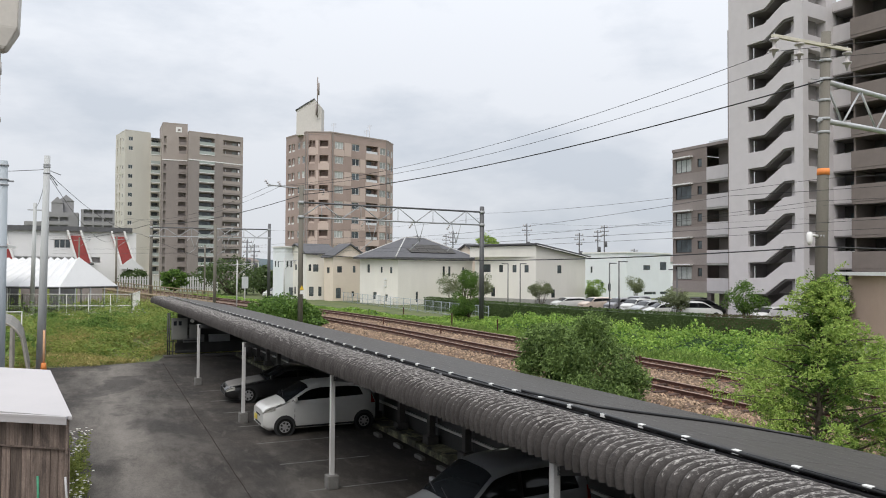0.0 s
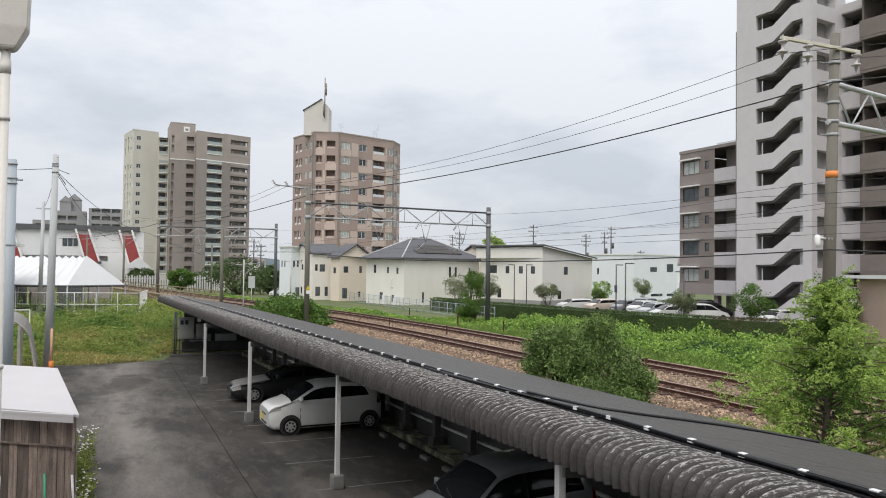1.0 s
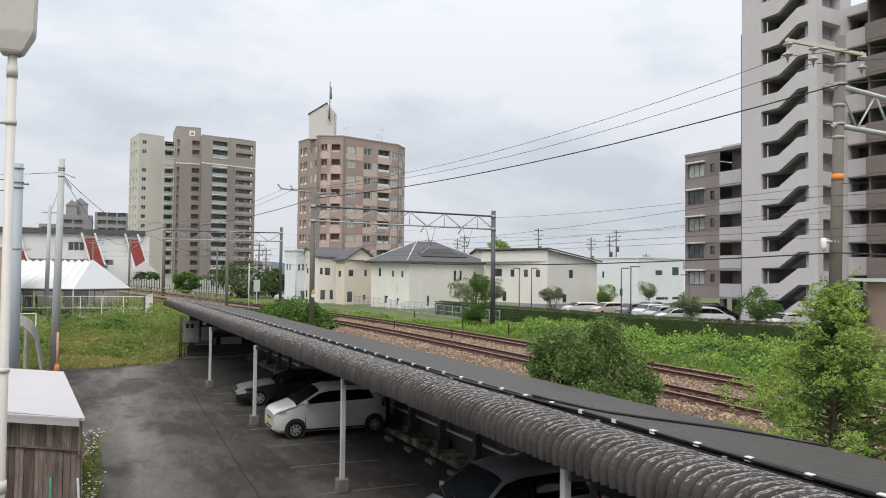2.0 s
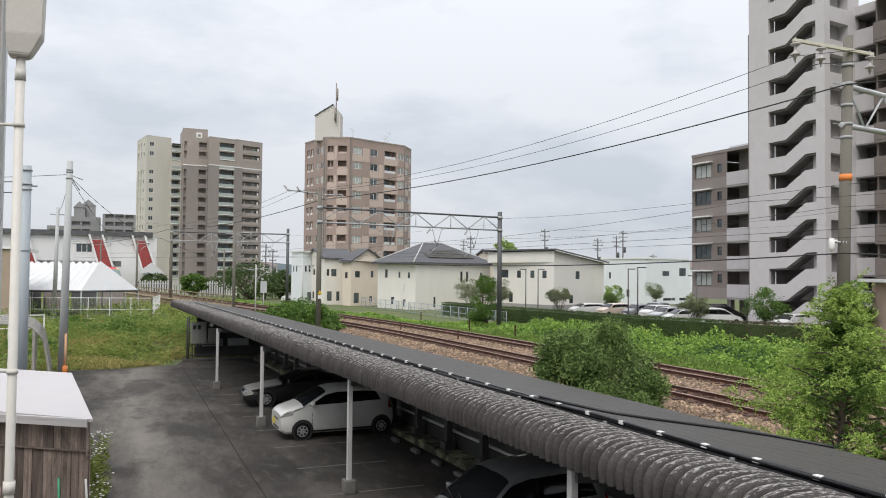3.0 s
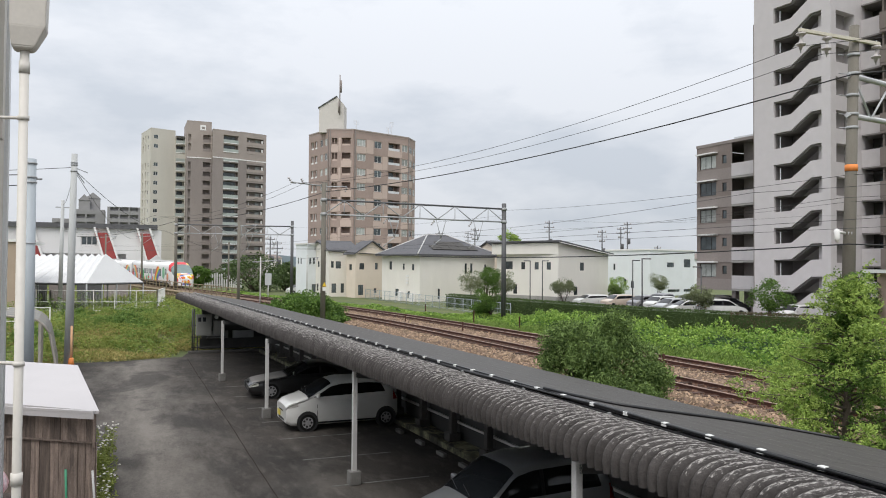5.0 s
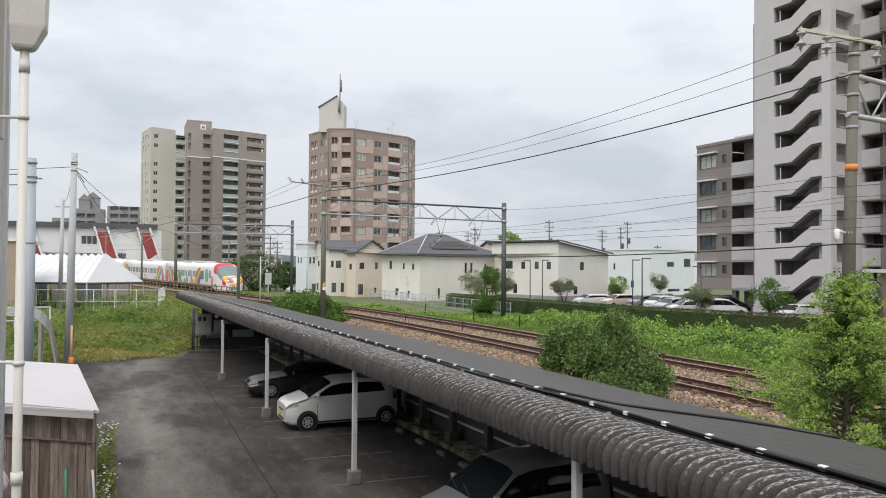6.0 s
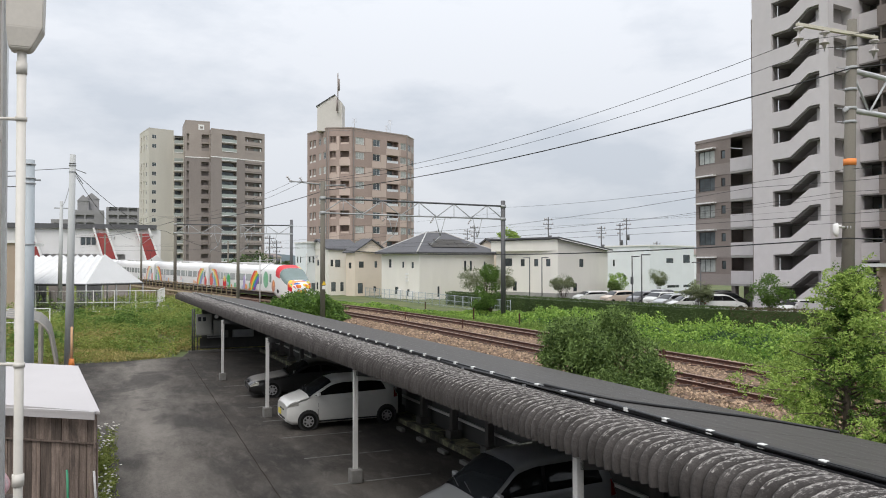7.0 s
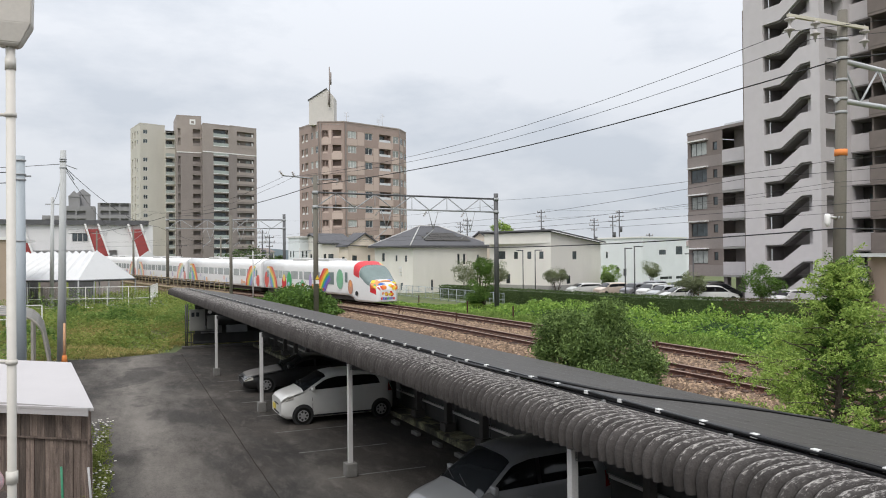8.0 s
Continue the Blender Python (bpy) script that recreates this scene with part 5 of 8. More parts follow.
def leaves(name, points, size, material, parent=None, slim=0.45, droop=0.3, seed=1, upright=0.0, label=""):
    """Folded leaf blades, one at each point, in one mesh of kind stuff."""
    r = np.random.RandomState(seed)
    n = len(points)
    p = np.asarray(points, float)
    d = r.normal(size=(n, 3))
    d[:, 2] = d[:, 2] * (0.6 if not upright else 0.25) - droop + upright
    d /= np.linalg.norm(d, axis=1)[:, None]
    s = np.cross(d, r.normal(size=(n, 3)))
    s /= np.linalg.norm(s, axis=1)[:, None] + 1e-9
    up = np.cross(s, d)
    L = (size * r.uniform(0.6, 1.35, n))[:, None]
    a = p - d * L * 0.5
    b = p + d * L * 0.5
    q = p + s * L * slim * 0.5 + up * L * 0.1
    w = p - s * L * slim * 0.5 + up * L * 0.1
    v = np.stack([a, q, b, w], 1).reshape(-1, 3)
    me = bpy.data.meshes.new(name)
    idx = np.arange(n) * 4
    faces = np.concatenate([np.stack([idx, idx + 1, idx + 2], 1), np.stack([idx, idx + 2, idx + 3], 1)])
    me.from_pydata(v.tolist(), [], faces.tolist())
    me.materials.append(material)
    ob = new(name, me)
    if parent:
        ob.parent = parent
    if label:
        ob["label"] = label
    return ob


def blob_points(blobs, n, seed, shell=0.55):
    """Points in the outer shells of ellipsoids (x, y, z, rx, ry, rz), rough in outline."""
    r = np.random.RandomState(seed)
    vol = np.array([(b[3] * b[4] + b[4] * b[5] + b[3] * b[5]) for b in blobs])
    k = r.choice(len(blobs), n, p=vol / vol.sum())
    B = np.array(blobs)[k]
    d = r.normal(size=(n, 3))
    d /= np.linalg.norm(d, axis=1)[:, None]
    rad = (shell + (1 - shell) * r.uniform(size=n) ** 0.5) * (1 + 0.14 * r.normal(size=n))
    return B[:, :3] + d * rad[:, None] * B[:, 3:]


def clumps(blobs, count, small, seed):
    """Smaller balls of leaves over the surface of large ones."""
    r = np.random.RandomState(seed)
    out = []
    for i in range(count):
        b = blobs[r.randint(len(blobs))]
        d = r.normal(size=3)
        d /= np.linalg.norm(d)
        f = r.uniform(0.75, 1.05)
        s = small * r.uniform(0.6, 1.4)
        out.append((b[0] + d[0] * b[3] * f, b[1] + d[1] * b[4] * f, max(b[2] + d[2] * b[5] * f, 0.3), s, s, s * 0.75))
    return out


def limbs(base, tips, r0, seed):
    rr = random.Random(seed)
    bm = bmesh.new()
    base = Vector(base)
    for tip in tips:
        tip = Vector(tip)
        mid = base.lerp(tip, 0.5) + Vector((rr.uniform(-0.15, 0.15), rr.uniform(-0.15, 0.15), 0.1))
        tube(bm, [base, base.lerp(mid, 0.5), mid, tip], [r0, r0 * 0.8, r0 * 0.5, r0 * 0.12], 7)
    return bm


def shrub(name, x, y, blobs, n, leaf, material, label, category, seed, count=30, small=0.4, trunk=0.06, slim=0.45, droop=0.3):
    """A trunk with limbs and a crown of leaf clumps; blobs are given from its foot."""
    z = on_ground(x, y)
    t = thing(name, pose(x, y, z), label, category)
    cl = clumps(blobs, count, small, seed)
    part("trunk", limbs((0, 0, -0.1), [(c[0] * 0.9, c[1] * 0.9, c[2] * 0.95) for c in cl[:14]], trunk, seed), BARK, t)
    crown = leaves("crown", np.concatenate([blob_points(cl, int(n * 0.86), seed, 0.45), blob_points(blobs, int(n * 0.14), seed + 1, 0.6)]), leaf, material, t, slim, droop, seed)
    return t


shrub("bush", 11.6, 17.4, [(0, 0, 1.75, 1.4, 1.55, 1.3), (0.3, -0.7, 1.35, 1.05, 0.95, 1.1), (-0.3, 0.8, 1.4, 1.05, 1.0, 1.05), (0, 0.15, 2.55, 0.95, 1.1, 0.7)], 52000, 0.1, LEAF_DARK,
      "rounded dark green bush behind the carport", "bush", 3, 62, 0.42, 0.07, 0.42, 0.7)


def feathery_tree():
    """The tall lime-green tree: rising limbs, each a spray of narrow leaflets."""
    x, y = 13.3, 11.1
    t = thing("tree", pose(x, y, on_ground(x, y)), "upright tree with feathery lime-green leaves", "tree")
    rr = random.Random(8)
    bm = tube(bmesh.new(), [(0, 0, -0.1), (0.02, 0.03, 1.2), (0.06, 0, 2.6), (0.1, 0.02, 4.3)], [0.09, 0.075, 0.05, 0.015], 8)
    pts, dark = [], []
    for k in range(84):
        h = 0.45 + 4.1 * (k / 84) ** 0.95
        reach = (2.75 * (1 - h / 5.0) ** 1.15 + 0.14) * rr.uniform(0.6, 1.1)
        a = k * 2.4 + rr.uniform(-0.4, 0.4)
        reach *= 1 + 0.2 * max(0.0, -0.92 * math.cos(a) + 0.39 * math.sin(a)) * (1 if h < 2.7 else 0.2)
        rise = rr.uniform(0.05, 0.7)
        p0 = Vector((0.02 * h, 0, h * 0.92))
        tip = p0 + Vector((math.cos(a) * reach, math.sin(a) * reach, rise * reach * 0.8))
        tube(bm, [p0, p0.lerp(tip, 0.5) + Vector((0, 0, 0.08)), tip], [0.025, 0.015, 0.005], 5)
        for i in range(int(10 + 4.5 * reach)):
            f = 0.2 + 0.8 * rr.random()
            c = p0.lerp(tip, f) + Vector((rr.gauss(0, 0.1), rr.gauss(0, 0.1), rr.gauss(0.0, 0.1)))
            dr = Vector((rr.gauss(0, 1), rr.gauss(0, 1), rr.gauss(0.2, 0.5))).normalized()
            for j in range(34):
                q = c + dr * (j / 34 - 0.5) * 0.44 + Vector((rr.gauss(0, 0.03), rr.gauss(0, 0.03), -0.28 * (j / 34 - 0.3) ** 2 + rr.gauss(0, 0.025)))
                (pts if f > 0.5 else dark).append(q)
    part("trunk", bm, BARK, t)
    leaves("crown", pts, 0.075, LEAF_LIME, t, 0.36, 0.45, 11)
    # Darker leaves near the trunk paint the shade inside the crown.
    leaves("shaded_inner_foliage", dark, 0.075, LEAF_MOUND, t, 0.36, 0.45, 12)
    # low side shoots
    low = [(-1.5, 1.4, 1.15, 0.7, 0.5, 0.24), (-1.0, 0.2, 1.7, 0.5, 0.5, 0.3), (0.9, -1.2, 1.2, 0.6, 0.7, 0.6), (0.5, -1.9, 1.5, 0.6, 0.7, 0.7)]
    leaves("lower_foliage", blob_points(low, 8000, 13, 0.2), 0.07, LEAF_LIME, t, 0.34, 0.45, 14)


feathery_tree()
shrub("vine_mound", 12.5, 57.0, [(0.3, 0, 0.9, 1.5, 2.4, 1.15), (1.4, -1.8, 0.5, 1.0, 1.8, 0.8), (-1.2, 1.6, 0.8, 1.2, 2.2, 1.0), (-2.3, 0.6, 0.5, 1.1, 1.6, 0.75), (-0.6, -1.4, 0.6, 1.1, 1.5, 0.9), (2.0, 1.0, 0.5, 0.9, 1.6, 0.75)], 24000, 0.17, LEAF_MOUND,
      "mound of bright green vines beside the tracks", "bush", 5, 90, 0.6, 0.05, 0.7, 0.1)
shrub("tree", 27.6, 57.0, [(0, 0, 2.3, 0.9, 0.9, 1.2), (0.2, 0, 3.5, 0.7, 0.7, 0.75), (-0.5, -0.3, 1.4, 0.7, 0.7, 0.6)], 9000, 0.13, LEAF_MOUND, "small green tree beside the gantry post", "tree", 6, 30, 0.42, 0.09, 0.5)
for k, (x, y, h, w, mt) in enumerate([(37.8, 82, 4.2, 1.9, LEAF_PALE), (40.5, 80, 4.0, 1.5, LEAF_PALE), (47.6, 78.0, 3.3, 1.4, LEAF_PALE), (58.0, 82.0, 3.3, 1.3, LEAF_KUDZU), (69.5, 88.4, 3.6, 1.5, LEAF_PALE),
                                     (46.3, 53.5, 3.1, 1.2, LEAF_PALE), (43.5, 42.6, 3.6, 1.6, LEAF_MOUND), (45.5, 36.0, 3.3, 1.5, LEAF_MOUND), (56.5, 80.5, 2.2, 0.9, LEAF_DARK), (61.0, 118.0, 11.0, 2.2, LEAF_LIME)]):
    shrub("tree", x, y, [(0, 0, h * 0.7, w * 0.8, w * 0.8, h * 0.26), (w * 0.4, 0, h * 0.55, w * 0.5, w * 0.5, h * 0.18), (-w * 0.4, 0.2, h * 0.58, w * 0.5, w * 0.5, h * 0.18)],
          4200, 0.14 if h < 8 else 0.4, mt, "small thin-leaved garden tree" if mt == LEAF_PALE else "small leafy garden tree", "tree", 20 + k, 30, w * 0.3, 0.03, 0.5)
for k, (x, y, rx, h) in enumerate([(19.4, 126, 4.3, 5.7), (25.2, 131, 2.0, 4.4), (11.8, 140, 2.0, 3.6), (52, 118, 5, 4.2), (16.5, 150, 3.0, 3.4), (6.0, 152, 2.4, 3.2)]):
    shrub("tree", x, y, [(0, 0, h * 0.55, rx, rx, h * 0.45)], 3600, 0.4, LEAF_HEDGE if k != 2 else LEAF_MOUND, "broad dark green tree beyond the station tracks", "tree", 60 + k, 30, rx * 0.32, 0.15, 0.6)


def strip_points(n, y0, y1, s0, s1, height, seed, foot=None):
    """Points of a waist-high growth along the track, s metres from its far line."""
    r = np.random.RandomState(seed)
    out = []
    while len(out) < n:
        y, s = r.uniform(y0, y1), r.uniform(s0, s1)
        x = track_x(y) + s
        out.append((x, y, on_ground(x, y) + growth(x, y, s, s0, s1, height, seed) * r.uniform(0.6, 1.12)))
    return out


def growth(x, y, s, s0, s1, height, seed):
    """How high the growth stands, in rounded mounds that sink to its edges."""
    e = min(s - s0, s1 - s) / (0.35 * (s1 - s0))
    height *= 1 - 0.6 * min(1.0, max(0.0, (y - 47) / 6)) if s > 0 else 1
    return max(0.05, height * min(1, max(0.1, e)) * max(0.2, 0.68 + 1.05 * noise.noise((x * 0.5, y * 0.4, seed)) + 0.5 * noise.noise((x * 1.3, y * 1.3, seed))))


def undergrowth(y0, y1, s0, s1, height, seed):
    """A dark filler sheet below the top leaves, so their gaps look shaded."""
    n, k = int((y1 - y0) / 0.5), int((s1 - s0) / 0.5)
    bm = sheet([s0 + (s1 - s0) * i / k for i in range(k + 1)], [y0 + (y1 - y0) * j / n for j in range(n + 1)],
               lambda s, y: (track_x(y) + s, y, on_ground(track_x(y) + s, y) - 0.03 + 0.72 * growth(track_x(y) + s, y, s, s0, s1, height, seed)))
    tagged(part("undergrowth", bm, VINE_GAP_SHADE), "dark green filler under the vines, shading their gaps", "undergrowth", kind="stuff")


VINE_GAP_SHADE = mat("vine_gap_shade", (0.035, 0.085, 0.018), 0.9, vary=0.5, scale=3, fine=14, bump=1.0)
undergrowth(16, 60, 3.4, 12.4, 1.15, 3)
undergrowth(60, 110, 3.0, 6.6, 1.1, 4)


tagged(leaves("vines", strip_points(84000, 16, 60, 3.4, 12.4, 1.15, 3), 0.14, LEAF_KUDZU, None, 0.8, 0.05, 31), "bright green creeping vines along the bank", "vines", kind="stuff")
tagged(leaves("vines", strip_points(12000, 60, 110, 3.0, 6.6, 0.9, 4), 0.24, LEAF_KUDZU, None, 0.75, 0.05, 32), "bright green creeping vines along the bank", "vines", kind="stuff")
tagged(leaves("weeds", strip_points(12000, 16, 90, 2.2, 5.0, 0.5, 5), 0.3, GRASS_LUSH, None, 0.12, 0.0, 33, 1.2), "tall green grass beside the ballast", "grass", kind="stuff")
tagged(leaves("weeds", strip_points(9000, 4, 60, -11.5, -6.4, 0.5, 6), 0.22, GRASS_GREEN, None, 0.25, 0.0, 34, 0.6), "weeds between the carport and the tracks", "grass", kind="stuff")
tagged(leaves("weeds", strip_points(12000, 62, 130, -16, -6.2, 0.9, 7), 0.34, GRASS_GREEN, None, 0.3, 0.0, 35, 0.5), "yellow-green weeds on the bank", "grass", kind="stuff")
tagged(leaves("weeds", strip_points(1500, 14, 60, -2.6, -1.2, 0.2, 8), 0.12, GRASS, None, 0.2, 0.0, 36, 0.8), "dry weeds in the ballast", "grass", kind="stuff")


def field_rise(x, y):
    """Mounds of tall weeds that climb towards the marquee fence."""
    far = min(1.0, max(0.0, (y - 44.5) / 9))
    far *= 1 - 0.75 * min(1.0, max(0.0, (y - 52) / 8))
    return far * max(0.0, 0.35 + 0.75 * noise.noise((x * 0.3, y * 0.22, 9.0)) + 0.45 * noise.noise((x * 0.9, y * 0.7, 4.0)))


def field_points(n, seed, lo, hi, dens):
    r = np.random.RandomState(seed)
    out = []
    while len(out) < n:
        x, y = r.uniform(-14, 8.5), r.uniform(41.2, 66)
        if x > track_x(y) - 13 or (x > 2.7 and y < 44.8) or (x > 0 and y < 41.5 + 0.34 * x):
            continue
        g = 1.5 * noise.noise((x * 0.33, y * 0.27, seed)) + dens * (y - 46) / 20
        if g < r.uniform(-0.4, 0.3):
            continue
        h = lo + (hi - lo) * max(0, g + 0.25) * min(1.0, (y - 41) / 6)
        out.append((x, y, on_ground(x, y) + field_rise(x, y) + h * r.uniform(0.2, 1.0)))
    return out


tagged(part("undergrowth", sheet([-14 + 0.5 * k for k in range(43)], [43.5 + 0.5 * k for k in range(46)], lambda x, y: (x, y, on_ground(x, y) - 0.06 + field_rise(x, y))), mat("matted_weeds", (0.18, 0.17, 0.06), 0.95, vary=0.5, scale=1.2, fine=12, bump=1.0, dark=(0.08, 0.1, 0.03))), "matted weeds of the vacant plot", "undergrowth", kind="stuff")
tagged(leaves("meadow", field_points(52000, 2, 0.12, 0.5, 0.1), 0.3, GRASS, None, 0.09, 0.0, 41, 0.9), "dry tufted grass of the vacant plot", "grass", kind="stuff")
tagged(leaves("meadow", field_points(24000, 3, 0.15, 1.05, 0.5), 0.22, GRASS_GREEN, None, 0.25, 0.0, 42, 0.4), "green weeds of the vacant plot", "grass", kind="stuff")
tagged(leaves("meadow", field_points(16000, 4, 0.2, 1.3, 0.8), 0.2, GRASS_LUSH, None, 0.35, 0.0, 43, 0.3), "leafy green weeds near the fence", "weeds", kind="stuff")


rr = random.Random(12)
for k in range(30):
    x, y, h = rr.uniform(-5, 6), rr.uniform(46, 68), rr.uniform(0.6, 1.4)
    y = max(y, 53) if x > 2 else y
    w = h * rr.uniform(0.9, 1.5)
    shrub("weed_clump", x, y, [(0, 0, h * 0.45, w, w, h * 0.5), (w * 0.7, 0.2, h * 0.3, w * 0.6, w * 0.6, h * 0.35)], 2200, 0.15, rr.choice([LEAF_MOUND, GRASS_LUSH, GRASS_GREEN, LEAF_MOUND, GRASS_LUSH]), "tangled clump of tall weeds", "weeds", 100 + k, 16, 0.3, 0.015, 0.4)


def hedge():
    way = [(32.8, 77.5), (33.8, 66), (35.2, 57.3), (36.8, 47.6), (38.9, 41.6), (40.6, 38.4), (43, 34)]
    h = thing("hedge", pose(0, 0, 0), "clipped dark green hedge round the car park", "hedge")
    r = np.random.RandomState(9)
    pts, red, bm = [], [], bmesh.new()
    for i, (p, q) in enumerate(zip(way, way[1:])):
        m, w = frame_of(p, q)
        part("core", bx(0, -0.4, 0.4, w, 0.4, 1.62, m=m), LEAF_HEDGE, h)
        for k in range(int(w * 420)):
            u, f = r.uniform(0, w), r.uniform()
            yz = (r.uniform(-0.5, 0.5), 1.35 + r.normal() * 0.04) if f < 0.4 else ((-0.5 if f < 0.75 else 0.5) + r.normal() * 0.04, r.uniform(0, 1.35))
            c = m @ Vector((u, yz[0], 0.42 + yz[1]))
            (red if i >= 4 and r.uniform() < 0.8 else pts).append(c)
    leaves("foliage", pts, 0.13, LEAF_HEDGE, h, 0.55, 0.0, 45)
    leaves("reddish_foliage", red, 0.13, LEAF_RED, h, 0.55, 0.0, 46)


hedge()
# white wild flowers by the shed
fl = thing("wild_flowers", pose(-0.38, 17.6, 0), "tall white-flowered fleabane against the shed", "flowers")
rr = random.Random(4)
stems, heads, lv = bmesh.new(), bmesh.new(), []
for k in range(54):
    x, y = rr.uniform(-0.28, 0.16), rr.uniform(-2.6, 3.4)
    h = rr.uniform(0.25, 0.95) * (1.1 if y > 0.5 else 0.85)
    tip = Vector((x + rr.uniform(-0.1, 0.22), y + rr.uniform(-0.2, 0.2), h))
    tube(stems, [(x, y, 0), tip], [0.008, 0.004], 4)
    for i in range(38):
        f = rr.random() ** 1.3
        lv.append(Vector((x, y, 0)).lerp(tip, f) + Vector((rr.gauss(0, 0.05), rr.gauss(0, 0.05), 0)))
    for i in range(rr.choice((0, 0, 1, 3, 7))):
        c = tip + Vector((rr.gauss(0, 0.08), rr.gauss(0, 0.08), rr.gauss(0, 0.05)))
        tube(heads, [c, c + Vector((0, 0, 0.012))], [0.03, 0.02], 6)
tagged(part("stalk", stems, GRASS_GREEN, fl), kind="stuff")
tagged(part("blossom", heads, PETAL, fl, "small white flower heads"), kind="stuff")
leaves("leaves", lv, 0.12, GRASS_GREEN, fl, 0.25, 0.0, 47, 0.4)

# ---- the house wall, its downpipe and the shed ----
BEIGE = mat("beige_siding", (0.6, 0.56, 0.5), 0.7, vary=0.08, scale=1.5)
PVC = mat("ivory_pvc", (0.6, 0.57, 0.52), 0.5, vary=0.06, scale=2, fine=20, bump=0.03)
PVC_SHADE = mat("greyed_pvc", (0.58, 0.54, 0.49), 0.5, vary=0.08, scale=3, bump=0.01)
OLDWOOD = mat("weathered_board", (0.26, 0.2, 0.165), 0.9, vary=0.35, scale=3.0, fine=45, bump=0.5, dark=(0.1, 0.076, 0.064), streak=(6, 6, 0.5), rand=0.5)
patches(OLDWOOD, (0.05, 0.04, 0.035), 2.2, 0.56, 0.66, 0.6, (1.4, 1.4, 0.5))
SHEETWHITE = mat("white_roof_sheet", (0.5, 0.475, 0.475), 0.5, vary=0.05, scale=1.0, bump=0.05)
house_wall = part("wall", bx(-7.0, 7.6, 0, -1.32, 10.2, 8.6), BEIGE)
tagged(house_wall, "beige sided wall of the neighbouring house", "wall", kind="structure")
part("corner_trim", bx(-1.36, 10.1, 0, -1.28, 10.24, 8.6), ALU, house_wall)
part("conduit", bx(-1.32, 9.5, 6.2, -1.26, 9.66, 8.4), PVC_SHADE, house_wall)
tagged(part("wall", bx(-6, -9, 0, 6, -8, 4.0), BEIGE), "plain house wall behind the camera", "wall", kind="structure")
dp = thing("downpipe", pose(-0.648, 5.8, 0), "ivory plastic downpipe below a rainwater head", "downpipe")
part("pipe", tube(bmesh.new(), [(0, 0, 0), (0, 0, 6.3)], 0.029, 16), PVC, dp)
part("pipe_socket", tube(bmesh.new(), [(0, 0, 6.12), (0, 0, 6.2)], 0.034, 16), PVC, dp)
part("pipe_socket", tube(bmesh.new(), [(0, 0, 3.38), (0, 0, 3.46)], 0.037, 16), PVC, dp)
for z in (5.82, 4.18):
    part("pipe_bracket", tube(bmesh.new(), [(0, 0, z), (-0.5, 0.25, z + 0.02)], 0.012, 6), PVC, dp)
    part("pipe_clip", tube(bmesh.new(), [(0, 0, z - 0.015), (0, 0, z + 0.015)], 0.036, 14), PVC, dp)
hb = bmesh.new()
prof = [(6.27, -0.06, 0.045, 0.05), (6.29, -0.075, 0.065, 0.065), (6.42, -0.085, 0.13, 0.085), (7.6, -0.09, 0.16, 0.11)]
rings = [[hb.verts.new((x, y, z)) for x, y in ((x0, -d), (x1, -d), (x1, d), (x0, d))] for z, x0, x1, d in prof]
for a, b in zip(rings, rings[1:]):
    for k in range(4):
        hb.faces.new((a[k], a[(k + 1) % 4], b[(k + 1) % 4], b[k]))
hb.faces.new(rings[0][::-1])
hb.faces.new(rings[-1])
bmesh.ops.bevel(hb, geom=[e for e in hb.edges], offset=0.006, segments=2, affect="EDGES")
part("rainwater_head", hb, PVC_SHADE, dp, "greyed plastic rainwater head")


